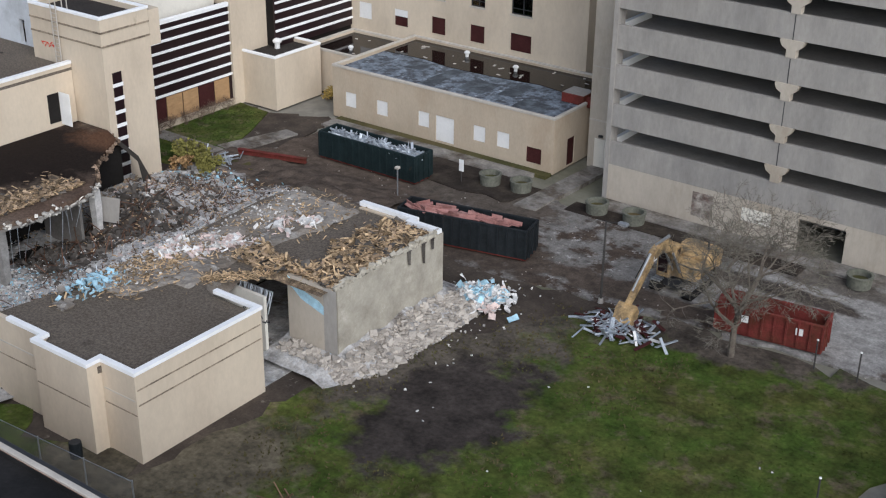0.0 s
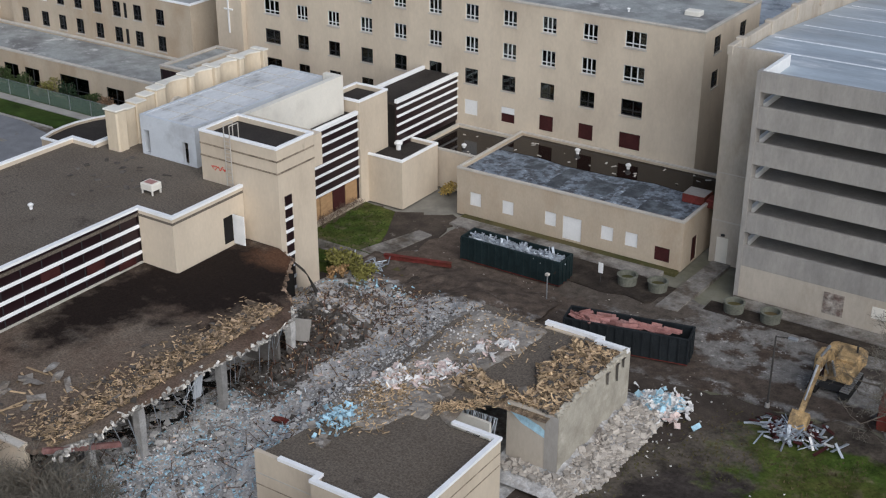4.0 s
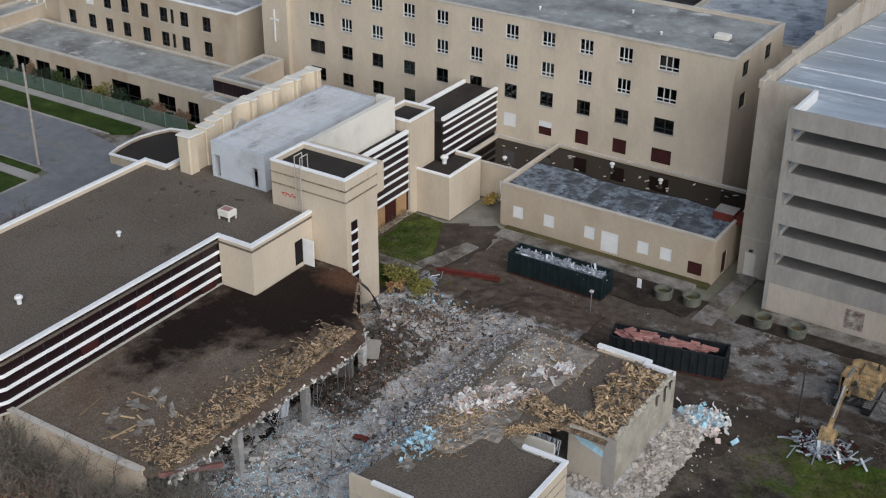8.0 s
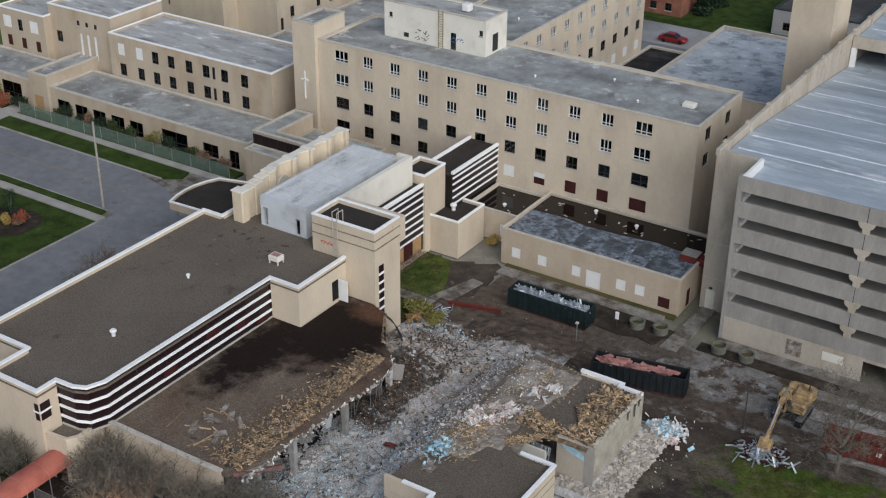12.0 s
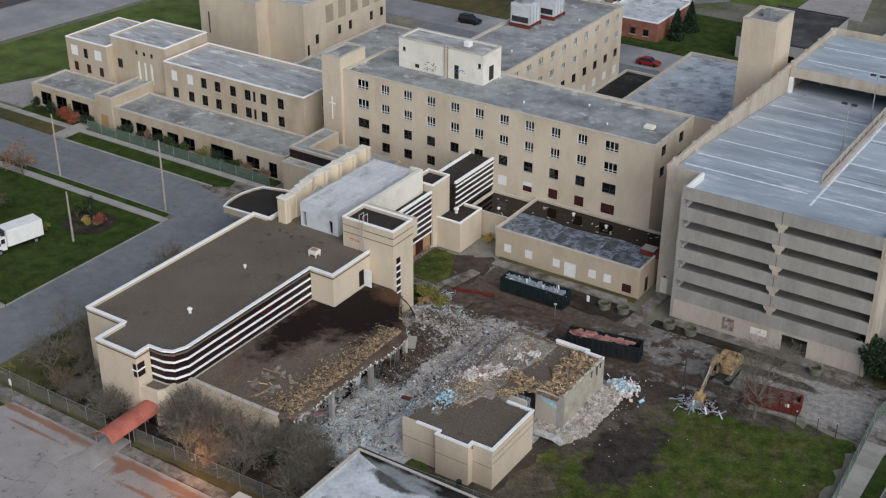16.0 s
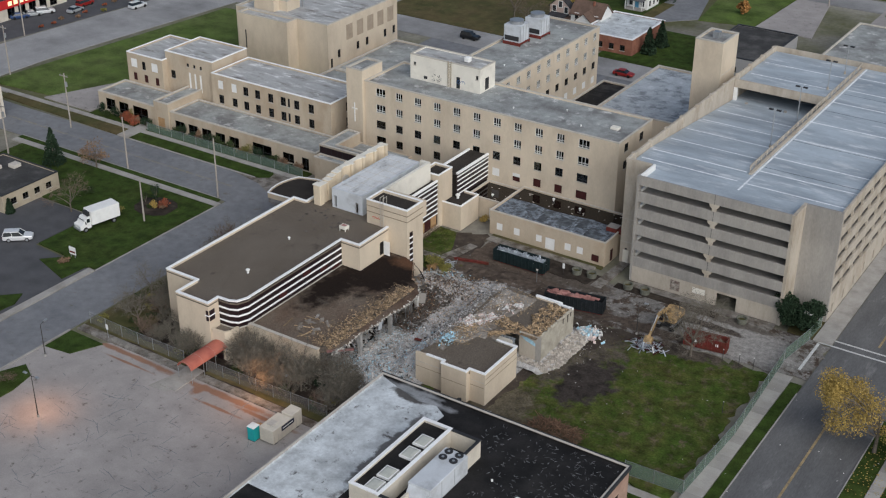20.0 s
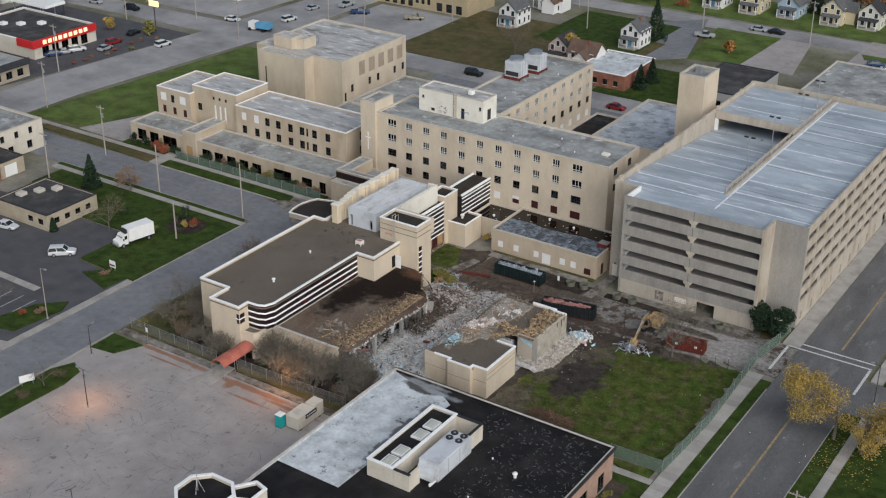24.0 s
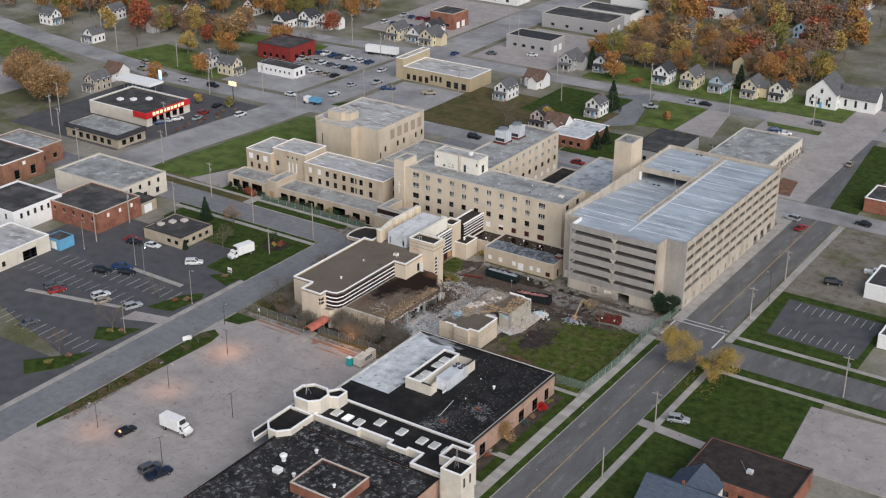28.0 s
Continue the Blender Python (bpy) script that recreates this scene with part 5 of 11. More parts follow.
for y, zb in ((97.0, gz - 2.0), (109.0, gz - 3.1), (123.9, gz - 0.75), (133.2, gz - 0.75)):
    dl = thing("deck_lamp", "slim grey double lamp on the parking deck", "street lamp", (-28.6, y, zb), "deck lamps")
    part("pole", Geo().tube((-28.6, y, zb), (-28.6, y, gz + 4.4), 0.09, 0.07, 8), STEEL, dl)
    part("base", Geo().tube((-28.6, y, zb), (-28.6, y, zb + 0.5), 0.2, 0.18, 8), CONCRETE_TAN, dl)
    for q in (-1, 1):
        part("lamp_head", Geo().bevel_box(-28.6 + min(0.25 * q, 1.0 * q), y - 0.2, gz + 4.3, -28.6 + max(0.25 * q, 1.0 * q), y + 0.2, gz + 4.5, 0.04), FRAME_DK, dl)
# east face
ey0, ey1, ex = 76.85, gy1, -10.5
nb = 13
for i, zt in enumerate(levels):
    bot = levels[i + 1] if i < 4 else 2.66
    part("spandrel", Geo().box(ex - 0.3, ey0, bot, ex, ey1, zt - 1.22), CONCRETE_TAN, gar)
    for k in range(nb + 1):
        y = ey0 + 0.2 + (ey1 - ey0 - 0.8) * k / nb
        part("bracket", Geo().box(ex - 0.34, y, zt - 1.22, ex - 0.04, y + 0.32, zt), CONCRETE_TAN, gar)
part("spandrel", Geo().box(ex - 0.3, ey0, 16.1, ex, ey1, gz), CONCRETE_TAN, gar)
hl = [(1.4 + 4.95 * k, 0.0 if k > 8 else 0.5, 2.3 + 4.95 * k if k < 9 else 4.4 + 4.95 * k, 2.2 if k < 9 else 2.5) for k in range(nb)]
part("base_wall", pierced(ey1 - ey0, 2.65, 0.3, hl), CONCRETE_TAN, gar, at=pose(ex, ey0, 0, 0, 0, 90))
part("back_wall", Geo().box(-43.5, gy1, 0, -10.5, gy1 + 0.3, gz + 0.1), CONCRETE_TAN, gar)
part("ground_slab", Geo().box(-43.0, 77.0, -0.1, -10.9, gy1 - 0.4, 0.05), CONCRETE, gar)
for x in (-40.5, -33.5, -20.5, -13.5):
    for k in range(9):
        y = 79.5 + 7.5 * k
        part("column", Geo().box(x, y, 0.05, x + 0.45, y + 0.45, 14.0), CONCRETE, gar)
POSTER = mat("old_mural", (0.40, 0.36, 0.31), 0.8, var=0.35, scale=2.0, tint=(0.13, 0.09, 0.075), tint_scale=1.1, tint_at=0.5, tint_soft=0.12)
part("mural_panel", Geo().box(-32.8, gy0 - 0.03, 0.6, -31.3, gy0 - 0.002, 2.3), POSTER, gar, "faded painted mural panel")
part("notice_patch", Geo().box(-29.3, gy0 - 0.02, 1.2, -27.3, gy0 - 0.002, 2.1), OFFWHITE, gar, "white painted-over patch")
# stair and lift tower
lift = block("lift_tower", "tall plain tan lift tower with a gravelled top", -50.8, 117.3, -45.6, 124.2, 0, 23.6, TAN, ROOF_GREY, STONE, par=0.3)
part("roof_vent", Geo().bevel_box(-48.9, 120.2, 23.3, -47.7, 121.4, 24.4, 0.06), STEEL, lift, "small grey vent box")
part("score_line", Geo().box(-45.6, 117.4, 17.6, -45.57, 124.1, 17.7), STONE, lift)


def slabs(owner, x0, y0, x1, y1, z, along, size=1.5):
    """Single concrete slabs with open joints on a pavement."""
    n = max(1, int(((y1 - y0) if along == "y" else (x1 - x0)) / size))
    sx, sy = ((x1 - x0), (y1 - y0) / n) if along == "y" else ((x1 - x0) / n, (y1 - y0))
    me = Geo().bevel_box(0.02, 0.02, -0.03, sx - 0.02, sy - 0.02, 0.022, 0.012).mesh("paving_slab", PAVE_WORN if owner.name in ("utility_path", "garage_apron") else PAVE_SLAB)
    for k in range(n):
        at = pose(x0 + (0 if along == "y" else sx * k), y0 + (sy * k if along == "y" else 0), z, ragged_rnd.gauss(0, 0.15), ragged_rnd.gauss(0, 0.15), 0)
        part("paving_slab", me, None, owner, at=at)


SLABS = []
for nm, *args in (("pavement_west", -11.7, -34, -9.4, 60.0, 0.14, "y"), ("pavement_east", 6.3, -4, 7.8, 56.8, 0.14, "y"), ("pavement_side_south", 7.9, 52.6, 60, 53.8, 0.13, "x"), ("pavement_side_north", 6.4, 69.7, 40, 71.0, 0.13, "x"), ("garage_apron", -39.4, 70.2, -16.2, 71.8, 0.16, "x"), ("utility_path", -64.5, 71.0, -45.5, 72.6, 0.14, "x"), ("pavement_east_north", 4.4, 72, 6.2, 110, 0.14, "y")):
    SLABS.append((bpy.data.objects[nm], args))

# ---- demolition site ----
SPLINTER = mat("splintered_timber", (0.39, 0.28, 0.165), 0.9, var=0.3, scale=1.0, fine=10, rand=0.7, bump=0.2)
RUBBLE_C = mat("broken_concrete", (0.46, 0.44, 0.41), 0.92, var=0.2, scale=2.0, fine=10, rand=0.6, bump=0.25)
# spots: brown towards the yard, darker brown below the torn roof edge
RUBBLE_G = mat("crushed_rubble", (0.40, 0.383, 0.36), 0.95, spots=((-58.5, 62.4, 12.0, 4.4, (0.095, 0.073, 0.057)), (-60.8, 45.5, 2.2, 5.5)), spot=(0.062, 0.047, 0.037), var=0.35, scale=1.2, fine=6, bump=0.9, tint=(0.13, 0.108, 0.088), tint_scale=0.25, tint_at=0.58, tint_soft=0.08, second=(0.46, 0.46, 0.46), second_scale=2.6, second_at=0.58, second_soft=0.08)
TAR = mat("torn_roofing_felt", (0.10, 0.088, 0.076), 0.9, var=0.2, scale=2.0, rand=0.4)
PINK = mat("pink_insulation", (0.60, 0.48, 0.43), 0.95, var=0.15, scale=3.0, rand=0.25)
PALE = mat("white_plaster_sheet", (0.64, 0.62, 0.59), 0.9, var=0.15, scale=3.0, rand=0.35)
BLUE = mat("pale_blue_board", (0.36, 0.53, 0.61), 0.8, var=0.15, scale=3.0, rand=0.3)
METAL = mat("bent_sheet_metal", (0.42, 0.45, 0.48), 0.45, 0.5, var=0.2, scale=3.0, rand=0.35)
RUST_BAR = mat("rusted_bar", (0.13, 0.075, 0.05), 0.8, var=0.3, scale=3.0, rand=0.4)
BLOCKWALL = mat("raw_block_wall", (0.42, 0.385, 0.315), 0.92, var=0.12, scale=0.8, fine=6, bump=0.25, tint=(0.30, 0.27, 0.215), tint_scale=0.5, tint_at=0.57, second=(0.52, 0.49, 0.43), second_scale=0.8, second_at=0.66, second_soft=0.06)
DUST = mat("brown_grey_dust", (0.37, 0.335, 0.29), 0.95, var=0.3, scale=0.8, fine=6, bump=0.6, tint=(0.15, 0.125, 0.10), tint_scale=0.4, tint_at=0.5, tint_soft=0.12, second=(0.36, 0.34, 0.31), second_scale=1.4, second_at=0.6, second_soft=0.06)
rnd = random.Random(11)


def tri_noise(x, y, s=1.0):
    return noise.noise((x * s, y * s, 3.7))


def ramp(x):
    """The height of the fallen roof leaning on the standing block."""
    return 4.45 * min(1.0, max(0.0, (x + 55.3) / 5.9)) ** 0.55


def heap(x, y):
    """The height of the rubble at a place."""
    z = 0.25 + 0.35 * tri_noise(x, y, 0.45) + 0.18 * tri_noise(x, y, 1.3)
    # mound towards the tower and below the torn roof
    z += 1.5 * math.exp(-((x + 62.5) / 4.0) ** 2 - ((y - 50.5) / 4.2) ** 2)
    if x < -60.6 and y < 46.5:
        z *= max(0.12, 1 + (x + 60.6) / 1.6)
    z += 0.9 * math.exp(-((x + 55) / 3.0) ** 2 - ((y - 57) / 5.0) ** 2)
    z += 0.7 * math.exp(-((x + 57) / 3.0) ** 2 - ((y - 44) / 6.0) ** 2)
    z += 0.8 * math.exp(-((x + 57.5) / 4.0) ** 2 - ((y - 28) / 4.0) ** 2)
    # ramp of fallen roof leaning on the standing block
    if 31.5 < y < 56:
        e = min(1.0, (56 - y) / 3.0, (y - 31.5) / 2.5 + 0.2)
        z = max(z, ramp(x) * e + 0.3 * tri_noise(x, y, 0.9) + 0.15 * tri_noise(x, y, 2.1))
    # fade out at the rim
    rim_fade = min(1.0, (x + 67.5) / 1.5, (66.0 - y) / 4.0, (y - 25.0) / 1.8)
    return -0.12 + (z + 0.12) * max(0.0, rim_fade)


def heightfield(x0, x1, y0, y1, step, fn):
    nx, ny = int((x1 - x0) / step) + 1, int((y1 - y0) / step) + 1
    g = Geo()
    g.v = [(x0 + i * step, y0 + j * step, fn(x0 + i * step, y0 + j * step)) for j in range(ny) for i in range(nx)]
    g.f = [(j * nx + i, j * nx + i + 1, (j + 1) * nx + i + 1, (j + 1) * nx + i) for j in range(ny - 1) for i in range(nx - 1)]
    return g


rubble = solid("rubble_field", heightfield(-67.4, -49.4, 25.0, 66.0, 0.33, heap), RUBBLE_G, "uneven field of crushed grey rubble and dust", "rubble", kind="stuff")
fan = lambda x, y: -0.1 + max(0.0, 1.15 - 0.42 * max(0.0, x + 38.9) - 0.22 * max(0, 44.5 - y) - 0.5 * max(0, y - 53.0)) * (1 + 0.35 * tri_noise(x, y, 0.9))
solid("rubble_fan", heightfield(-42.6, -35.4, 41.4, 56.4, 0.33, lambda x, y: fan(max(x, -38.9), y)), RUBBLE_G, "bank of crushed concrete at the broken wall", "rubble", kind="stuff")


def lump(g, m, sx, sy, sz):
    """An irregular broken block on the pose m."""
    pts = []
    for z in (-1, 1):
        for y in (-1, 1):
            for x in (-1, 1):
                j = lambda: rnd.uniform(0.62, 1.0)
                pts.append(tuple(m @ Vector((x * sx / 2 * j(), y * sy / 2 * j(), z * sz / 2 * j()))))
    g.add(pts, [(2, 3, 1, 0), (4, 5, 7, 6), (0, 1, 5, 4), (1, 3, 7, 5), (3, 2, 6, 7), (2, 0, 4, 6)])


def scatter(n, where, height, size, flat=25, kind="lump"):
    """n loose pieces in one Geo. where() gives x, y; size() gives three lengths."""
    g = Geo()
    for _ in range(n):
        x, y = where()
        s = size()
        m = pose(x, y, height(x, y) + s[2] * 0.3, rnd.gauss(0, flat), rnd.gauss(0, flat), rnd.uniform(0, 360))
        if kind == "lump":
            lump(g, m, *s)
        elif kind == "sheet":
            k = [tuple(m @ Vector((x_ * s[0] / 2, y_ * s[1] / 2, rnd.uniform(-0.25, 0.25) * s[1] + z_ * 0.02))) for z_ in (0, 1) for x_, y_ in ((-1, -1), (0, -1), (1, -1), (1, 1), (0, 1), (-1, 1))]
            g.add(k, [(0, 1, 4, 5), (1, 2, 3, 4), (11, 10, 7, 6), (10, 9, 8, 7), (0, 6, 7, 1), (1, 7, 8, 2), (2, 8, 9, 3), (3, 9, 10, 4), (4, 10, 11, 5), (5, 11, 6, 0)])
        else:
            g.mbox(m, *s)
    return g


def blob(cx, cy, sx, sy):
    return lambda: (rnd.gauss(cx, sx), rnd.gauss(cy, sy))


def band(x0, x1, y0, y1):
    return lambda: (rnd.uniform(x0, x1), rnd.uniform(y0, y1))


def stuff(name, g, m, label, category="debris"):
    return solid(name, g, m, label, category, kind="stuff")


def in_band(x0, x1, y0, y1, keep):
    def f():
        while True:
            p = rnd.uniform(x0, x1), rnd.uniform(y0, y1)
            if keep(*p):
                return p
    return f


chip = lambda a, b, t=0.5: (lambda: (rnd.uniform(a, b), rnd.uniform(a, b) * 0.8, rnd.uniform(a, b) * t))
plank = lambda a, b: (lambda: (a + (b - a) * rnd.random() ** 1.6, rnd.uniform(0.03, 0.10), rnd.uniform(0.02, 0.05)))
corridor = in_band(-66.5, -50.5, 26, 58.5, lambda x, y: (y > 30 or x < -53) and rnd.random() < 1.25 - (y - 26) / 40 and (rnd.random() < 0.25 or not (x < -58.6 and 40 < y < 49)))
stuff("loose_rubble", scatter(11000, corridor, heap, chip(0.03, 0.115)), RUBBLE_C, "thousands of small broken concrete pieces")
stuff("loose_rubble", scatter(1000, corridor, heap, chip(0.04, 0.16)), TAR, "small dark scraps of roofing and char")
stuff("loose_splinters", scatter(1700, in_band(-66, -53, 43, 59, lambda x, y: rnd.random() < 1.3 - abs(y - 50) / 8), heap, plank(0.12, 0.55)), SPLINTER, "splintered timber in the rubble")
stuff("loose_boards", scatter(1250, in_band(-62, -51.5, 25.5, 42, lambda x, y: rnd.random() < 1.2 - (y - 25) / 22), heap, lambda: (rnd.uniform(0.06, 0.3), rnd.uniform(0.04, 0.16), 0.03), 30, "sheet"), BLUE, "pale blue board fragments in the dust")
stuff("loose_sheets", scatter(900, in_band(-62, -52, 25.5, 50, lambda x, y: rnd.random() < 1.1 - (y - 25) / 30), heap, lambda: (rnd.uniform(0.05, 0.26), rnd.uniform(0.04, 0.14), 0.03), 35, "sheet"), PALE, "white plaster fragments in the rubble")
stuff("loose_boards", scatter(80, blob(-63.2, 57.4, 2.2, 0.9), heap, lambda: (rnd.uniform(0.1, 0.45), rnd.uniform(0.08, 0.22), 0.03), 30, "sheet"), BLUE, "pale blue board fragments at the tower foot")
stuff("torn_sheathing", scatter(340, corridor, heap, lambda: (rnd.uniform(0.15, 0.6), rnd.uniform(0.06, 0.35), 0.03), 40, "sheet"), TAR, "dark torn sheets tipped up in the rubble")
stuff("concrete_lumps", scatter(150, corridor, heap, chip(0.2, 0.42)), RUBBLE_C, "fist to head sized concrete lumps in the rubble")
stuff("steel_bars", scatter(240, corridor, heap, lambda: (rnd.uniform(0.6, 2.2), 0.035, 0.035), 40, "bar"), RUST_BAR, "rusty bent bars sticking out of the rubble")
stuff("torn_insulation", scatter(260, corridor, heap, lambda: (rnd.uniform(0.06, 0.3), rnd.uniform(0.05, 0.2), 0.03), 35, "sheet"), PINK, "pink insulation crumbs in the rubble")
stuff("metal_scrap", scatter(190, corridor, heap, lambda: (rnd.uniform(0.4, 1.4), rnd.uniform(0.02, 0.06), 0.025), 25, "bar"), METAL, "bent steel strips in the rubble")

hollow = in_band(-62.8, -57.6, 40.5, 51.5, lambda x, y: True)
stuff("charred_scraps", scatter(420, hollow, heap, lambda: (rnd.uniform(0.2, 1.0), rnd.uniform(0.1, 0.5), 0.04), 35, "sheet"), TAR, "dark charred sheets under the torn roof")
stuff("steel_bars", scatter(110, hollow, heap, lambda: (rnd.uniform(0.8, 2.6), 0.05, 0.05), 40, "bar"), RUST_BAR, "twisted rusty bars under the torn roof")
stuff("loose_splinters", scatter(900, corridor, heap, plank(0.08, 0.4)), SPLINTER, "splinters strewn through the rubble")
brown_bank = blob(-60.6, 54.6, 2.6, 2.0)
stuff("loose_splinters", scatter(700, brown_bank, heap, plank(0.12, 0.6)), RUST_BAR, "dark broken laths heaped by the tower")
stuff("charred_scraps", scatter(200, brown_bank, heap, lambda: (rnd.uniform(0.15, 0.6), rnd.uniform(0.1, 0.3), 0.03), 40, "sheet"), TAR, "dark torn sheets heaped by the tower")

# larger pieces, each its own part of the heap
heap_thing = thing("rubble_heap", "heap of large broken concrete and timber in the gap", "rubble", (-57, 45, 0))
variants = []
for k in range(8):
    g = Geo()
    lump(g, Matrix.Identity(4), rnd.uniform(0.35, 0.7), rnd.uniform(0.3, 0.55), rnd.uniform(0.15, 0.3))
    variants.append(g.mesh("concrete_chunk", RUBBLE_C))
for k in range(60):
    x, y = corridor()
    part("concrete_chunk", variants[k % 8], None, heap_thing, at=pose(x, y, heap(x, y) + 0.1, rnd.gauss(0, 20), rnd.gauss(0, 20), rnd.uniform(0, 360)))
FANC = mat("pale_broken_block", (0.40, 0.36, 0.31), 0.92, var=0.15, scale=2.0, fine=10, rand=0.3, bump=0.25)
fan_variants = []
for k in range(12):
    g = Geo()
    s = rnd.uniform(0.5, 1.0)
    lump(g, Matrix.Identity(4), s * rnd.uniform(0.4, 0.75), s * rnd.uniform(0.3, 0.55), s * rnd.uniform(0.15, 0.35))
    fan_variants.append(g.mesh("concrete_chunk", FANC))
fan_thing = thing("concrete_fan", "bank of pale broken concrete against the raw wall", "rubble", (-38, 48, 0))
fan_area = in_band(-42.3, -35.5, 42.3, 55.5, lambda x, y: fan(max(x, -38.9), y) > 0.02 and (x > -38.6 or y < 43.3))
for k in range(230):
    x, y = fan_area()
    part("concrete_chunk", fan_variants[k % 12], None, fan_thing, at=pose(x, y, fan(max(x, -38.9), y) + 0.1, rnd.gauss(0, 22), rnd.gauss(0, 22), rnd.uniform(0, 360)))
stuff("loose_rubble", scatter(1500, fan_area, lambda x, y: fan(max(x, -38.9), y), chip(0.06, 0.3)), FANC, "small broken concrete pieces on the bank")
stuff("loose_rubble", scatter(60, in_band(-40, -34, 42, 58, lambda x, y: True), lambda x, y: 0.05, chip(0.05, 0.2)), RUBBLE_C, "stray concrete crumbs on the lawn")
stuff("loose_rubble", scatter(190, in_band(-62, -16, 58.6, 70, lambda x, y: rnd.random() < 1.1 - (x + 62) / 60), lambda x, y: 0.03, chip(0.04, 0.12)), FANC, "white crumbs strewn over the yard")
stuff("sheet_pile", scatter(260, blob(-37.2, 54.4, 0.9, 0.7), lambda x, y: 0.25 + 0.5 * math.exp(-((x + 37.3) ** 2 + (y - 54.4) ** 2) / 1.4), lambda: (rnd.uniform(0.15, 0.6), rnd.uniform(0.1, 0.35), 0.03), 35, "sheet"), PALE, "pile of pale torn sheeting and board", "sheeting")
stuff("sheet_pile", scatter(45, blob(-37.2, 54.4, 0.9, 0.8), lambda x, y: 0.3 + 0.5 * math.exp(-((x + 37.3) ** 2 + (y - 54.4) ** 2) / 1.4), lambda: (rnd.uniform(0.3, 0.8), rnd.uniform(0.2, 0.4), 0.03), 35, "sheet"), BLUE, "pale blue sheets in the pile", "sheeting")
stuff("sheet_pile", scatter(45, blob(-36.9, 54.2, 0.7, 0.7), lambda x, y: 0.35, lambda: (rnd.uniform(0.3, 0.7), rnd.uniform(0.2, 0.4), 0.03), 35, "sheet"), PINK, "pink sheets in the pile", "sheeting")

# standing annex and the torn block behind it
annex = thing("annex", "low tan annex, half torn open, with a gravel roof", "building", (-44, 40, 0))
part("roof", Geo().prism([(-50.7, 31.4), (-46.6, 31.4), (-46.5, 30.8), (-42.7, 30.8), (-42.5, 31.6), (-40.5, 31.6), (-40.5, 39.4), (-43.6, 39.4), (-44.3, 39.7), (-45.3, 40.5), (-44.7, 42.0), (-42.6, 43.3), (-42.2, 43.75), (-39.1, 43.75), (-39.1, 52.5), (-44.7, 52.7), (-49.7, 53.1), (-50.3, 50), (-50.0, 44), (-49.3, 40), (-49.9, 36)], 4.15, 4.5), GRAVEL, annex)
run_wall(annex, [(-50.9, 31.2), (-46.5, 31.2)], 0, 4.75, 0.28, TAN)
run_wall(annex, [(-46.5, 31.2), (-46.5, 30.6)], 0, 4.75, 0.28, TAN)
run_wall(annex, [(-46.5, 30.6), (-42.6, 30.6)], 0, 4.76, 0.28, TAN)
run_wall(annex, [(-42.6, 30.6), (-42.6, 31.4)], 0, 4.75, 0.28, TAN)
run_wall(annex, [(-42.85, 31.4), (-40.3, 31.4), (-40.3, 39.5)], 0, 4.75, 0.28, TAN)
coping_run(annex, [(-49.2, 31.2), (-46.5, 31.2), (-46.5, 30.6), (-42.6, 30.6), (-42.6, 31.4), (-40.3, 31.4), (-40.3, 39.5), (-43.4, 39.5)], 4.74, 4.93, 0.06, 0.24, COPING, "white metal coping")
for x0, x1 in ((-51.0, -46.6), (-42.5, -40.4)):
    part("score_line", Geo().box(x0, 31.185 if x0 < -45 else 31.385, 3.35, x1, 31.21 if x0 < -45 else 31.41, 3.42), STONE, annex)
for z in (3.1, 3.9):
    part("score_line", Geo().box(-40.31, 31.5, z, -40.285, 39.4, z + 0.07), GROOVE, annex)
for x0, y0, x1 in ((-50.9, 31.18, -46.6), (-46.45, 30.58, -42.65), (-42.5, 31.38, -40.35)):
    part("score_line", Geo().box(x0, y0, 2.6, x1, y0 + 0.02, 2.66), GROOVE, annex)
part("torn_wall", Geo().box(-38.9 - 0.3, 43.6, 0, -38.9, 52.7, 4.55), BLOCKWALL, annex, "raw concrete block wall, torn along its top")
part("torn_wall", Geo().box(-42.3, 43.5, 0, -39.2, 43.8, 4.5), CONCRETE_TAN, annex, "tan wall with peeled paint")
part("torn_corner", Geo().box(-39.75, 43.47, 0, -38.88, 43.5, 4.5), CONCRETE, annex, "bare grey corner strip")
part("paint_patch", Geo().loft([[(u, yy, z) for u, z in ((-42.25, 4.45), (-41.7, 4.15), (-41.0, 3.85), (-40.1, 3.6), (-39.5, 3.2), (-39.35, 2.95), (-39.7, 2.85), (-40.5, 3.1), (-41.3, 3.35), (-41.9, 3.8), (-42.28, 4.0))] for yy in (43.495, 43.478)]), BLUE, annex, "pale blue peeled paint patch")
part("paint_patch", Geo().mbox(pose(-39.35, 43.46, 0.5, 0, 5, 0), 0.5, 0.02, 0.5), BLUE, annex)
part("north_wall", Geo().box(-44.8, 52.4, 0, -39.2, 52.7, 4.6), TAN, annex)
part("west_wall", Geo().box(-49.4, 33, 0, -49.1, 52.6, 4.1), INTERIOR, annex)
part("inner_wall", Geo().box(-48.9, 41.9, 0, -42.5, 42.1, 3.7), OFFWHITE, annex, "pale inner wall with graffiti")
part("inner_floor", Geo().box(-48.9, 31.5, -0.05, -40.6, 43.4, 0.06).box(-48.9, 43.41, -0.05, -39.2, 52.4, 0.06), RUBBLE_G, annex)
for i in range(14):
    part("graffiti_stroke", Geo().mbox(pose(-44.3 + 0.16 * i, 41.88, 2.9 - 0.05 * i + 0.12 * math.sin(i * 2.1), 0, 60 * math.cos(i * 1.3), 0), 0.25, 0.02, 0.05), GRAF, annex)
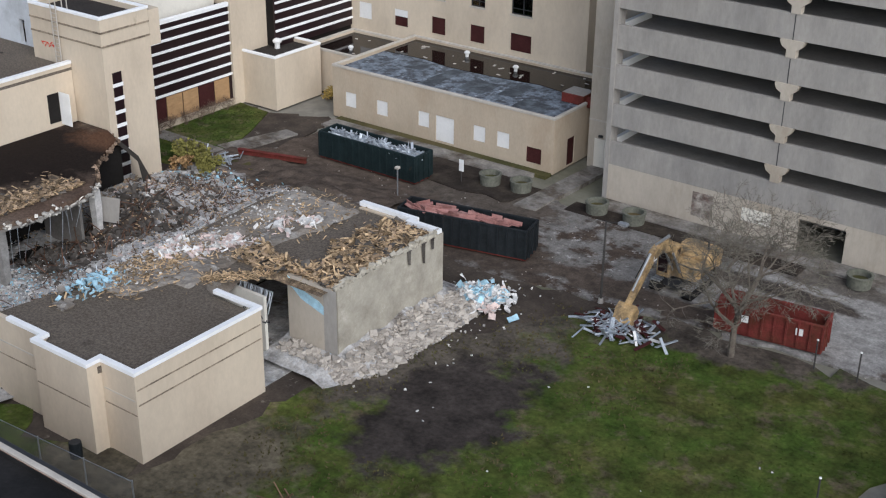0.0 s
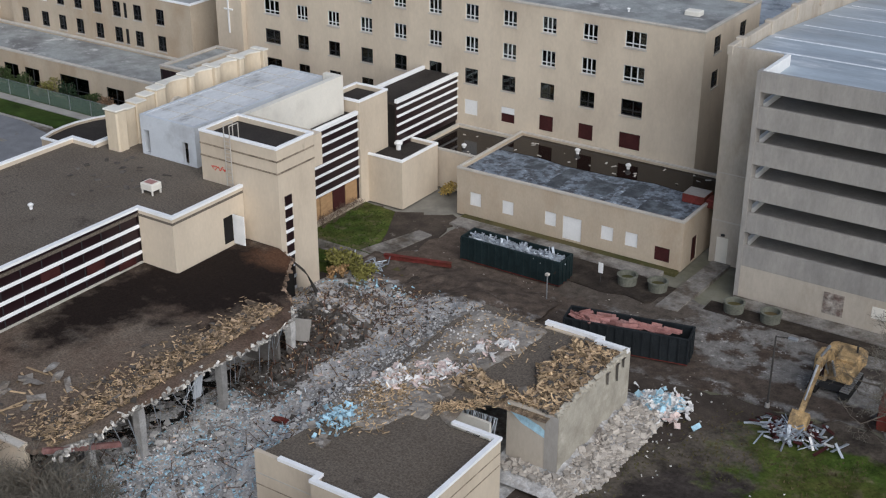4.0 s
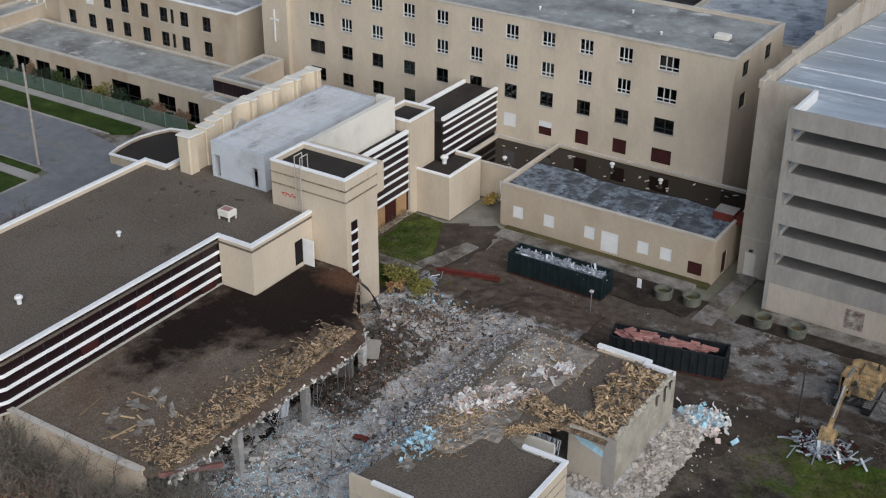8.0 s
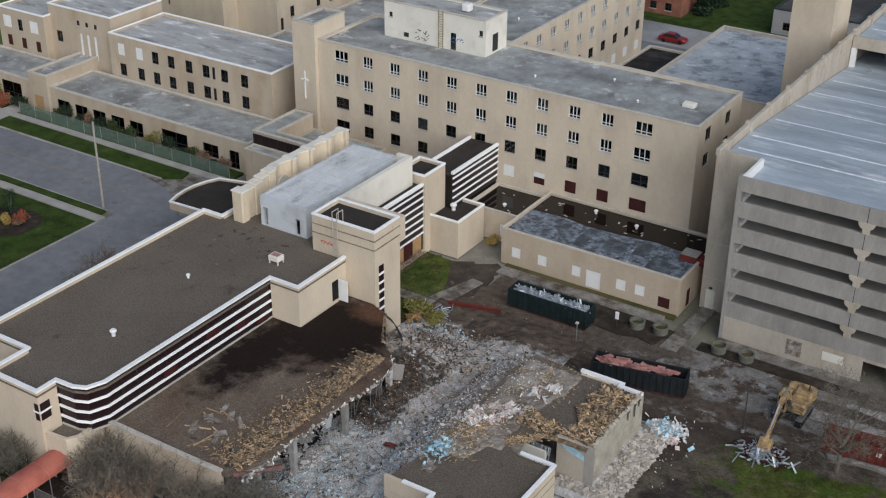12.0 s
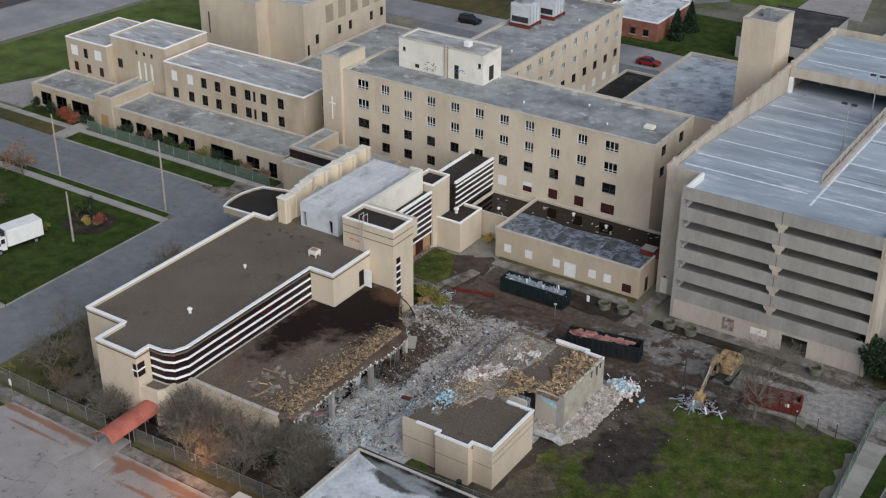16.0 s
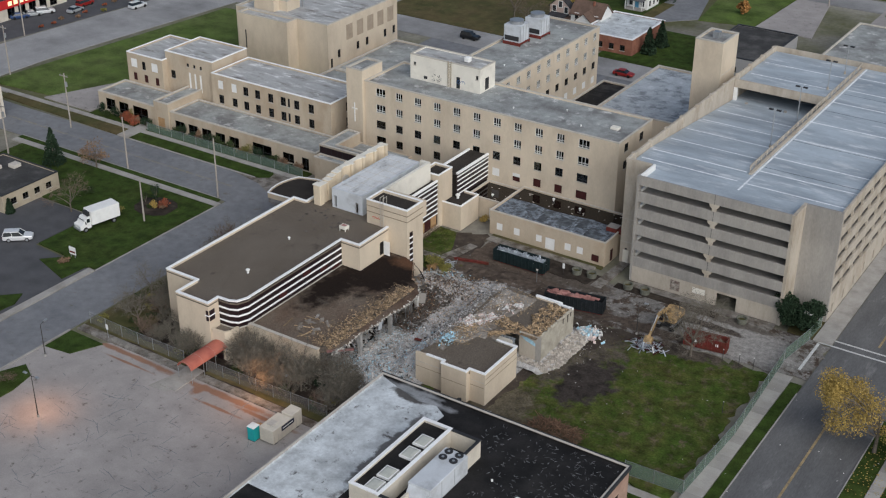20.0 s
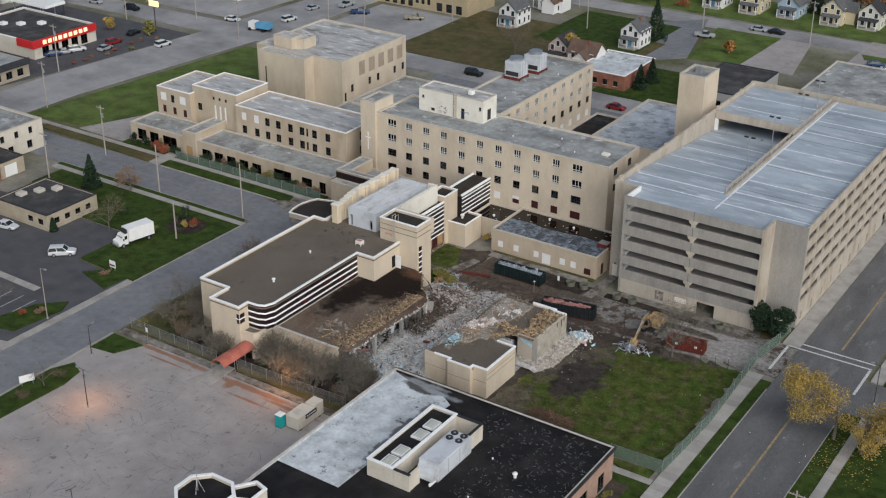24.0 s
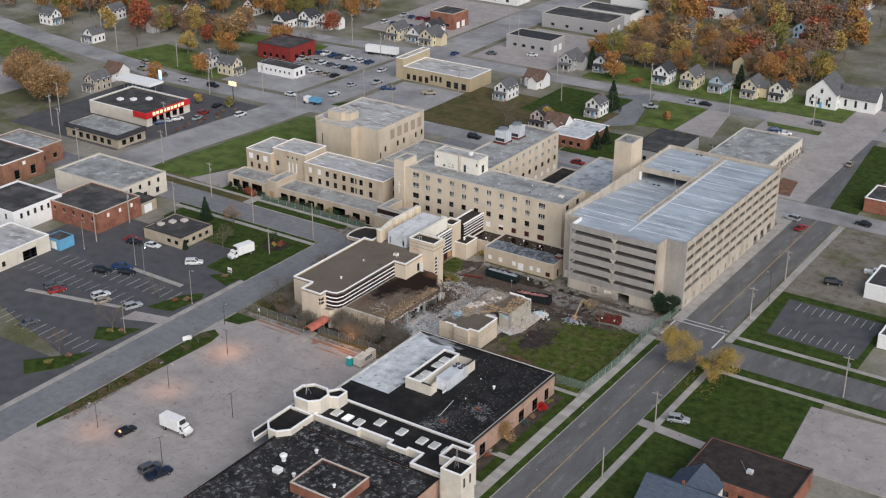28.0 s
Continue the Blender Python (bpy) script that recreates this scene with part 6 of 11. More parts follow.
coping_run(annex, [(-38.85, 52.3), (-41.0, 52.3), (-41.0, 52.75), (-44.95, 52.75)], 4.62, 4.86, 0.2, 0.16, COPING, "white metal coping")
bars = Geo()
for k in range(22):
    x = -44.6 + 0.11 * k
    bars.tube((x, 42.4, 3.9), (x + rnd.uniform(-0.2, 0.2), 42.1 + rnd.uniform(-0.2, 0.2), 2.9 + rnd.uniform(-0.4, 0.4)), 0.03, 0.03, 5)
part("hanging_bars", bars, METAL, annex, "hanging metal studs in the hole", kind="stuff")
for (y, l) in ((50.6, 1.3), (49.3, 0.9), (51.4, 0.7)):
    part("hanging_felt", Geo().add([(-38.82, y, 4.6), (-38.82, y + 0.35, 4.6), (-38.8, y + 0.3, 4.6 - l), (-38.8, y + 0.1, 4.6 - l * 0.9), (-38.7, y, 4.6), (-38.7, y + 0.35, 4.6)], [(0, 1, 2, 3), (0, 4, 5, 1)]), TAR, annex)
# broken top edge of the raw wall
edge_parts = Geo()
for k in range(60):
    y = 43.7 + 0.15 * k
    if y < 52.4:
        lump(edge_parts, pose(-39.05, y, 4.6 + rnd.uniform(-0.12, 0.16), rnd.gauss(0, 15), rnd.gauss(0, 15), rnd.uniform(0, 90)), 0.35, 0.3, 0.3)
part("torn_edge", edge_parts, BLOCKWALL, annex, kind="stuff")
roof_top = lambda x, y: 4.5 + 0.25 * max(0.0, tri_noise(x, y, 0.8))
wood_zone = in_band(-46.0, -39.2, 42.6, 51.8, lambda x, y: (y < 44.9 + 1.2 * tri_noise(x, 1, 0.7) or x > -42.3 + 1.3 * tri_noise(2, y, 0.6)) and not (x > -42.6 and y < 43.7) and not (x < -42.4 and y < 43.0))
stuff("roof_splinters", scatter(2200, wood_zone, lambda x, y: roof_top(x, y) + rnd.uniform(0, 0.22), plank(0.12, 0.6), 16, "lump"), SPLINTER, "splintered roof timber torn into a tangle")
stuff("roof_felt_scraps", scatter(90, wood_zone, lambda x, y: roof_top(x, y) + 0.2, lambda: (rnd.uniform(0.3, 0.9), rnd.uniform(0.25, 0.6), 0.03), 16, "sheet"), TAR, "curled roofing felt among the timber")
SPLINT_BED = mat("matted_wood_debris", (0.21, 0.15, 0.095), 0.95, var=0.5, scale=2.5, fine=12, bump=1.0, tint=(0.09, 0.07, 0.052), tint_scale=1.2, tint_at=0.52, tint_soft=0.08, second=(0.36, 0.27, 0.17), second_scale=3.5, second_at=0.58, second_soft=0.05)


def bed_z(x, y):
    d = min(x + 46.2, -39.3 - x, y - 42.9, 51.9 - y)
    inside = min(1.5, max(45.0 + 1.2 * tri_noise(x, 1, 0.7) - y, x + 42.5 - 1.3 * tri_noise(2, y, 0.6)))
    if x > -42.4 and y < 43.9:
        inside = -1
    return 4.42 + 0.16 * min(1.0, max(-0.5, inside)) + 0.12 * tri_noise(x, y, 1.6) * (inside > 0) if d > 0 else 4.3


solid("splinter_bed", heightfield(-46.2, -39.3, 42.9, 51.9, 0.2, bed_z), SPLINT_BED, "matted bed of splintered roof timber", "debris", kind="stuff")
edge_bed = lambda x, y: 4.27 + 0.13 * min(1.0, (x + 62.6 + 0.9 * tri_noise(x, y, 0.6) + 0.05 * (y - 26)) / 0.8) + 0.08 * tri_noise(x, y, 1.8)
BOARD = mat("weathered_sheathing", (0.29, 0.21, 0.135), 0.9, var=0.25, scale=2.0, rand=0.7)
stuff("roof_boards", scatter(900, wood_zone, lambda x, y: roof_top(x, y) + rnd.uniform(0.05, 0.4), lambda: (rnd.uniform(0.18, 0.75), rnd.uniform(0.05, 0.18), 0.03), 20, "sheet"), SPLINTER, "curled pale roof boards in a tangle")
stuff("roof_boards", scatter(620, wood_zone, lambda x, y: roof_top(x, y) + rnd.uniform(0.05, 0.35), lambda: (rnd.uniform(0.18, 0.7), rnd.uniform(0.06, 0.2), 0.03), 18, "sheet"), BOARD, "weathered brown roof boards in a tangle")
edge_zone = lambda: (lambda u: (-45.4 + 2.4 * u + rnd.gauss(0, 0.25), 40.3 + 2.4 * u + rnd.gauss(0, 0.3)))(rnd.random())
stuff("roof_splinters", scatter(420, edge_zone, lambda x, y: 4.55 + rnd.uniform(-0.1, 0.15), plank(0.12, 0.5), 16, "lump"), SPLINTER, "splintered timber along the torn hole")
ins_spots = [(-49.6 + 4.0 * u + rnd.gauss(0, 0.7), 40.4 + 9.0 * u + rnd.gauss(0, 0.9), rnd.uniform(0.2, 0.6)) for u in (0.0, 0.08, 0.18, 0.3, 0.42, 0.5, 0.55, 0.66, 0.8, 0.95, 0.35)]
ins_zone = lambda: (lambda c: (rnd.gauss(c[0], c[2]), rnd.gauss(c[1], c[2] * 1.2)))(rnd.choice(ins_spots))
slope_z = lambda x, y: max(heap(x, y), 4.55 if -49.9 < x < -39 and 31 < y < 53 else 0)
stuff("torn_insulation", scatter(250, ins_zone, lambda x, y: slope_z(x, y) + rnd.uniform(0, 0.2), lambda: (rnd.uniform(0.06, 0.75), rnd.uniform(0.05, 0.45), 0.04), 30, "sheet"), PALE, "white torn insulation and plaster")
stuff("torn_insulation", scatter(230, ins_zone, lambda x, y: slope_z(x, y) + rnd.uniform(0, 0.2), lambda: (rnd.uniform(0.06, 0.7), rnd.uniform(0.05, 0.4), 0.04), 30, "sheet"), PINK, "pink torn insulation")
stuff("roof_splinters", scatter(900, lambda: (rnd.gauss(-48.7, 1.2), rnd.gauss(40.2, 2.3)), lambda x, y: slope_z(x, y) + rnd.uniform(0, 0.2), plank(0.12, 0.6), 18, "lump"), SPLINTER, "splintered timber on the fallen roof")
stuff("roof_splinters", scatter(420, lambda: (rnd.gauss(-47.0, 1.6), rnd.gauss(50.0, 1.6)), lambda x, y: slope_z(x, y) + rnd.uniform(0, 0.15), plank(0.12, 0.55), 18, "lump"), SPLINTER, "splintered timber on the fallen roof")
stuff("blue_scraps", scatter(170, blob(-49.6, 36.6, 0.8, 0.7), lambda x, y: slope_z(x, y) + rnd.uniform(0, 0.2), lambda: (rnd.uniform(0.12, 0.45), rnd.uniform(0.1, 0.28), 0.03), 35, "sheet"), BLUE, "pale blue insulation scraps at the roof's edge")
stuff("dust_sheet", scatter(4, blob(-49.0, 34.6, 0.8, 0.6), lambda x, y: 4.55, lambda: (0.8, 0.5, 0.03), 4, "sheet"), DUST, "bent grey sheets lying on the roof")



def dust_z(x, y):
    """The collapsed roof's dusty slope, from the standing roof down to the rubble."""
    edge_x = -45.7 + 0.9 * tri_noise(2.0, y, 0.5) - (1.2 if y < 39 else 0.0) + 0.25 * max(0.0, y - 46)
    lift = -0.45 + 0.62 * min(1.0, max(0.0, (x + 53.9 + 1.2 * tri_noise(3.0, y, 0.45)) / 0.9))
    top = ramp(x) + lift + 0.25 * max(0.0, tri_noise(x, y, 0.9)) + 0.1 * tri_noise(x, y, 2.2)
    if x > edge_x:
        top -= (x - edge_x) * 0.6
    side = min((53.2 - y) / 1.2, (y - 35.0) / 1.6)
    return top - (0.0 if side > 1 else (1 - side) * 1.4)


solid("dust_slope", heightfield(-54.9, -44.4, 34.4, 53.4, 0.3, dust_z), DUST, "slope of brown-grey dust over the collapsed roof", "rubble", kind="stuff")
stuff("loose_rubble", scatter(1500, in_band(-53.6, -46.4, 36.2, 52.4, lambda x, y: rnd.random() < 1.2 - (x + 53.6) / 6), dust_z, chip(0.05, 0.2)), RUBBLE_C, "small broken pieces in the dust of the slope")
stuff("loose_splinters", scatter(420, in_band(-51.0, -46.0, 36.2, 50.4, lambda x, y: True), dust_z, plank(0.12, 0.5)), SPLINTER, "splinters in the dust of the slope")

# the browned lower roof with its torn edge
lower = thing("lower_wing", "single-storey wing with a scorched gravel roof, torn open", "building", (-67, 38, 0))
edge = [(-60.1, 25.2), (-59.9, 28.5), (-60.2, 31.0), (-59.6, 34.9), (-59.9, 37.0), (-59.3, 40.5), (-59.5, 44.6), (-61.0, 46.3), (-63.0, 47.8), (-65.4, 51.6), (-67.2, 52.4)]
part("roof", Geo().prism([(-74.4, 24.6)] + [(-61.4, 24.9)] + edge[1:] + [(-70.3, 52.4), (-70.3, 45.3), (-73.6, 45.3), (-73.6, 24.7)], 4.0, 4.32), GRAVEL_BURNT, lower)
part("ceiling", Geo().prism([(-73, 25.4)] + [(-61.0, 25.6)] + [(x - 0.3, y) for x, y in edge[1:-1]] + [(-70, 51.8), (-70, 46), (-73, 45)], 3.7, 3.98), CONCRETE, lower, "broken concrete ceiling slab")
run_wall(lower, [(-74.4, 24.5), (-62.0, 24.8)], 0, 4.5, 0.3, TAN)
part("coping", Geo().box(-74.4, 24.44, 4.48, -62.0, 24.9, 4.6), STONE, lower)
# shade under the torn roof is painted: near-black inner wall and floor
part("inner_wall", Geo().box(-65.8, 25.2, 0, -65.5, 52.0, 3.7), PAINTED_SHADE, lower)
part("inner_floor", Geo().box(-73, 25.0, -0.1, -60.6, 51.8, 0.05), PAINTED_SHADE, lower)
part("partition", Geo().box(-64.5, 44.6, 0, -60.8, 44.8, 3.7), INTERIOR, lower, "grey partition panel under the roof")
part("partition", Geo().box(-66, 34.0, 0, -63.0, 34.2, 3.6), INTERIOR, lower)
for x, y in ((-60.5, 31.8), (-60.3, 38.6), (-60.8, 45.9), (-62.6, 29.6)):
    part("column", Geo().loft([[(x + r * a, y + r * b, z) for a, b in ((-1, -1), (1, -0.9), (0.95, 1), (-0.9, 0.95))] for r, z in ((0.26, -0.05), (0.22, 1.2), (0.27, 2.6), (0.25, 3.72))]), RUBBLE_C, lower, "chipped concrete column")
TORN = mat("torn_slab_edge", (0.47, 0.44, 0.39), 0.95, var=0.35, scale=2.0, fine=8, rand=0.55, bump=0.4)
TORN_BROWN = mat("torn_brown_edge", (0.19, 0.135, 0.095), 0.95, var=0.4, scale=2.0, fine=8, rand=0.6, bump=0.4)
torn = Geo()
torn_brown = Geo()
for (ax, ay), (bx, by) in zip(edge, edge[1:]):
    n = int(math.hypot(bx - ax, by - ay) / 0.13)
    for k in range(n):
        u = k / n
        lump(torn if ay < 45 else torn_brown, pose(ax + (bx - ax) * u + rnd.gauss(0, 0.12), ay + (by - ay) * u + rnd.gauss(0, 0.1), 4.08 + rnd.uniform(-0.22, 0.2), rnd.gauss(0, 25), rnd.gauss(0, 25), rnd.uniform(0, 180)), rnd.uniform(0.1, 0.55), rnd.uniform(0.08, 0.3), rnd.uniform(0.06, 0.3))
part("torn_edge", torn, TORN, lower, "jagged broken roof edge", kind="stuff")
part("torn_edge", torn_brown, TORN_BROWN, lower, "jagged brown roof edge by the tower", kind="stuff")
solid("splinter_bed", heightfield(-63.8, -60.4, 26.0, 45.0, 0.2, edge_bed), SPLINT_BED, "matted splinters along the torn roof edge", "debris", kind="stuff")
litter = lambda: (lambda u, d: (-60.6 - abs(d) * (1.6 + 1.6 * (1 - u)) - 0.0, 25.6 + 19.5 * u))(rnd.random(), rnd.gauss(0, 0.6))
stuff("roof_splinters", scatter(2400, litter, lambda x, y: 4.36 + rnd.uniform(0, 0.15), plank(0.1, 0.5), 14, "lump"), SPLINTER, "splintered roof boards along the torn edge")
stuff("roof_felt_scraps", scatter(110, litter, lambda x, y: 4.4, lambda: (rnd.uniform(0.3, 0.8), rnd.uniform(0.2, 0.5), 0.03), 12, "sheet"), TAR, "curled felt along the torn edge")
stuff("bent_sheets", scatter(9, in_band(-68, -64.5, 26.5, 31.5, lambda x, y: True), lambda x, y: 4.42, lambda: (rnd.uniform(0.6, 1.6), rnd.uniform(0.3, 0.7), 0.03), 6, "sheet"), DUST, "bent grey sheets on the gravel roof")
stuff("roof_planks", scatter(10, in_band(-71, -65, 26, 31.5, lambda x, y: True), lambda x, y: 4.36, lambda: (rnd.uniform(1.2, 2.4), 0.12, 0.04), 3, "bar"), SPLINTER, "loose planks on the gravel roof", "planks")
stuff("roof_boards", scatter(520, litter, lambda x, y: 4.4 + rnd.uniform(0, 0.2), lambda: (rnd.uniform(0.15, 0.6), rnd.uniform(0.05, 0.2), 0.03), 16, "sheet"), BOARD, "weathered roof boards along the torn edge")
wires = Geo()
for k in range(24):
    y = rnd.choice((29.0, 33.5, 36.0, 40.5, 43.5)) + rnd.gauss(0, 0.8)
    x = -59.9 + rnd.uniform(-0.4, 0.2)
    z1 = rnd.uniform(0.9, 2.8)
    wires.tube((x, y, 3.9), (x + rnd.gauss(0, 0.4), y + rnd.gauss(0, 0.5), z1), rnd.uniform(0.012, 0.035), 0.012, 4)
stuff("hanging_wires", wires, METAL, "wires and studs hanging from the torn edge", "wires")
part("fallen_panel", Geo().mbox(pose(-60.6, 46.6, 2.2, 0, 8, 35), 1.5, 0.06, 1.7), CONCRETE, lower, "hanging grey sheet panel")
part("fallen_panel", Geo().mbox(pose(-60.7, 36.9, 2.6, 8, 4, 80), 0.6, 0.08, 1.7), STEEL_SHEET, lower)
part("fallen_beam", Geo().mbox(pose(-60.6, 27.6, 3.3, 0, 22, 82), 5.2, 0.25, 0.3), PINK_STEEL, lower, "sagging red-primed beam")
part("roof_tear", Geo().add([(-67.0, 52.3, 4.3), (-65.2, 51.4, 4.2), (-64.6, 52.6, 2.6), (-66.2, 54.0, 2.2), (-63.2, 51.8, 1.4), (-64.8, 53.8, 0.9)], [(0, 1, 2, 3), (3, 2, 4, 5), (3, 2, 1, 0), (5, 4, 2, 3)]), TAR, lower, "roof felt hanging down beside the tower")
beam = thing("red_beam", "long red steel beam lying on the soil", "beam", (-62.3, 63.1, 0.1), rz=16)
part("flange", Geo().box(-2.8, -0.18, 0.1, 2.8, 0.18, 0.14).box(-2.8, -0.18, 0.42, 2.8, 0.18, 0.46), RUST_RED, beam, at=PLACED[beam])
part("web", Geo().box(-2.8, -0.03, 0.14, 2.8, 0.03, 0.42), RUST_RED, beam, at=PLACED[beam])
curl = thing("curved_duct", "curved red duct section in the rubble", "duct", (-54.3, 38.6, 0.6), rz=60)
part("shell", Geo().loft([[(1.3 * math.cos(a) - 1.3 + 0.25 * math.cos(b), 2.2 * math.sin(a) * 0.8, 0.25 + 0.25 * math.sin(b)) for b in (0, 1.57, 3.14, 4.71)] for a in (0.0, 0.3, 0.6, 0.9, 1.2)]), RUST_RED, curl, at=PLACED[curl])
stuff("steel_tangle", scatter(26, blob(-64.6, 60.4, 0.7, 0.5), lambda x, y: 0.35, lambda: (rnd.uniform(0.6, 1.5), 0.07, 0.05), 35, "bar"), METAL, "tangle of pale steel studs", "scrap")

# scrap pile below the grab on the lawn
stuff("scrap_pile", scatter(110, blob(-29.2, 56.0, 0.85, 0.7), lambda x, y: 0.15 + 0.5 * math.exp(-((x + 29.2) ** 2 + (y - 56) ** 2) / 1.2), lambda: (rnd.uniform(0.5, 1.7), rnd.uniform(0.08, 0.22), 0.05), 24, "bar"), METAL, "pile of bent pale metal window sections", "scrap")
stuff("scrap_pile", scatter(70, blob(-29.3, 56.2, 0.8, 0.7), lambda x, y: 0.35, lambda: (rnd.uniform(0.4, 1.4), rnd.uniform(0.1, 0.3), 0.06), 22, "bar"), PURPLE, "dark maroon panel scraps", "scrap")
stuff("scrap_pile", scatter(16, blob(-28.9, 55.8, 0.8, 0.6), lambda x, y: 0.3, lambda: (rnd.uniform(0.6, 1.6), rnd.uniform(0.1, 0.2), 0.05), 18, "bar"), PALE, "white metal strips", "scrap")
stuff("brush_pile", scatter(420, in_band(-33.5, -26.3, 28.9, 33.5, lambda x, y: True), lambda x, y: 0.1 + 0.9 * max(0.0, 1 - ((x + 30) / 3.6) ** 2 - ((y - 31.2) / 2.2) ** 2), lambda: (rnd.uniform(0.5, 1.8), 0.05, 0.05), 25, "bar"), mat("dead_branches", (0.16, 0.10, 0.065), 0.95, var=0.3, rand=0.4), "heap of cut dead branches on the grass", "branches")

# ---- containers, excavator, yard furniture ----


def container(name, label, x, y, rz, ln, wd, ht, m, inner):
    c = thing(name, label, "dumpster", (x, y, 0.02), "roll-off dumpsters", rz=rz)
    at = PLACED[c]
    h0 = 0.22
    part("floor", Geo().box(-ln / 2, -wd / 2, h0 - 0.1, ln / 2, wd / 2, h0), inner, c, at=at)
    for s in (-1, 1):
        part("side", Geo().box(-ln / 2, s * wd / 2 - 0.04, h0, ln / 2, s * wd / 2 + 0.04, ht), m, c, at=at)
        part("end", Geo().box(s * ln / 2 - 0.04, -wd / 2 + 0.04, h0, s * ln / 2 + 0.04, wd / 2 - 0.04, ht), m, c, at=at)
        part("top_rail", Geo().bevel_box(-ln / 2 - 0.08, s * wd / 2 - 0.08, ht, ln / 2 + 0.08, s * wd / 2 + 0.08, ht + 0.12, 0.03), m, c, at=at)
        part("end_rail", Geo().bevel_box(s * ln / 2 - 0.08, -wd / 2 + 0.08, ht, s * ln / 2 + 0.08, wd / 2 - 0.08, ht + 0.12, 0.03), m, c, at=at)
        n = int(ln / 0.62)
        for k in range(n + 1):
            u = -ln / 2 + ln * k / n
            part("rib", Geo().box(u - 0.05, s * wd / 2 + (0.04 if s > 0 else -0.14), h0 + 0.05, u + 0.05, s * wd / 2 + (0.14 if s > 0 else -0.04), ht), m, c, at=at)
        for u in (-0.7, 0.0, 0.7):
            part("end_rib", Geo().box(s * ln / 2 + (0.04 if s > 0 else -0.13), u * wd / 2 * 0.85 - 0.05, h0, s * ln / 2 + (0.13 if s > 0 else -0.04), u * wd / 2 * 0.85 + 0.05, ht), m, c, at=at)
        part("skid", Geo().box(-ln / 2 + 0.2, s * 0.45 - 0.08, 0.0, ln / 2 - 0.2, s * 0.45 + 0.08, h0 - 0.1), FRAME_DK, c, at=at)
        for u in (-1, 1):
            part("roller", Geo().tube((u * (ln / 2 - 0.35), s * 0.75, 0.1), (u * (ln / 2 - 0.35), s * 0.75 + 0.15, 0.1), 0.1, 0.1, 10), STEEL, c, at=at)
    return c


container("roll_off_dumpster", "long dark green-black dumpster full of silver scrap", -55.4, 66.6, 0.3, 8.8, 1.9, 2.05, GREEN_BLACK, RUST_RED)
container("roll_off_dumpster", "long black dumpster loaded with red steel beams", -42.5, 60.1, 12.5, 8.7, 1.9, 2.05, BLACK, RUST_RED)
red = container("roll_off_dumpster", "empty rust-red dumpster on the yard road", -22.2, 60.7, 8.0, 5.9, 1.75, 1.75, RUST_RED, RUST_RED)
for u in (-1.3, 1.7):
    part("label_plate", Geo().box(u - 0.2, -0.99, 1.0, u + 0.2, -0.965, 1.4), WHITE, red, "white label plate", at=PLACED[red])
stuff("scrap_load", scatter(420, band(-59.3, -51.5, 66.15, 67.05), lambda x, y: 1.85 + 0.25 * tri_noise(x, y, 0.6), lambda: (rnd.uniform(0.4, 1.5), rnd.uniform(0.06, 0.2), 0.04), 22, "bar"), METAL, "silver sheet-metal scrap heaped in the dumpster", "scrap")
g = Geo()
for k in range(34):
    u, v = rnd.uniform(-3.9, 3.2), rnd.uniform(-0.6, 0.6)
    m = pose(-42.5, 60.1, 0, 0, 0, 12.5) @ pose(u, v, 1.75 + rnd.uniform(0, 0.35), rnd.gauss(0, 12), rnd.gauss(0, 7), rnd.gauss(0, 14))
    g.mbox(m, rnd.uniform(0.8, 2.6), 0.28, 0.05).mbox(m @ pose(0, 0.12, 0.12), rnd.uniform(0.6, 1.4), 0.04, 0.24)
stuff("beam_load", g, PINK_STEEL, "faded red steel beams piled in the dumpster", "scrap")

CAT = mat("excavator_yellow", (0.47, 0.32, 0.155), 0.65, var=0.3, scale=1.5, tint=(0.17, 0.125, 0.075), tint_scale=1.2, tint_at=0.53, tint_soft=0.1)
TYRE = mat("black_rubber", (0.022, 0.021, 0.020), 0.85, var=0.15)
ex_ = thing("excavator", "worn yellow tracked excavator with its grab on the scrap", "excavator", (-28.9, 63.2, 0.02))
for s in (-1, 1):
    tx = -28.9 + 1.05 * s
    prof = [(61.4, 0.35), (61.7, 0.05), (64.7, 0.05), (65.0, 0.35), (64.8, 0.72), (61.6, 0.72)]
    tr_ = part("track", Geo().loft([[(tx - 0.28, y, z) for y, z in prof], [(tx + 0.28, y, z) for y, z in prof]]), TYRE, ex_)
    for k in range(12):
        part("track_shoe", Geo().box(tx - 0.3, 61.6 + 0.27 * k, 0.70, tx + 0.3, 61.75 + 0.27 * k, 0.77), STEEL, tr_)
part("undercarriage", Geo().box(-29.7, 62.2, 0.3, -28.1, 64.2, 0.8), FRAME_DK, ex_)
part("turntable", Geo().tube((-28.9, 63.2, 0.8), (-28.9, 63.2, 1.0), 0.75, 0.75, 18), FRAME_DK, ex_)
part("house", Geo().bevel_box(-30.1, 62.3, 1.0, -27.7, 65.3, 1.95, 0.12), CAT, ex_)
part("counterweight", Geo().bevel_box(-30.15, 65.0, 0.95, -27.65, 65.9, 2.05, 0.2), CAT, ex_)
part("engine_cover", Geo().bevel_box(-29.2, 63.3, 1.95, -27.8, 65.2, 2.2, 0.1), CAT, ex_)
cab = part("cab", Geo().bevel_box(-30.1, 61.9, 1.0, -29.2, 63.3, 2.75, 0.1), CAT, ex_)
part("cab_glass", Geo().box(-30.12, 62.05, 1.7, -29.18, 63.1, 2.5).box(-29.95, 61.86, 1.3, -29.35, 61.9, 2.5), DARK_GLAZE, cab)
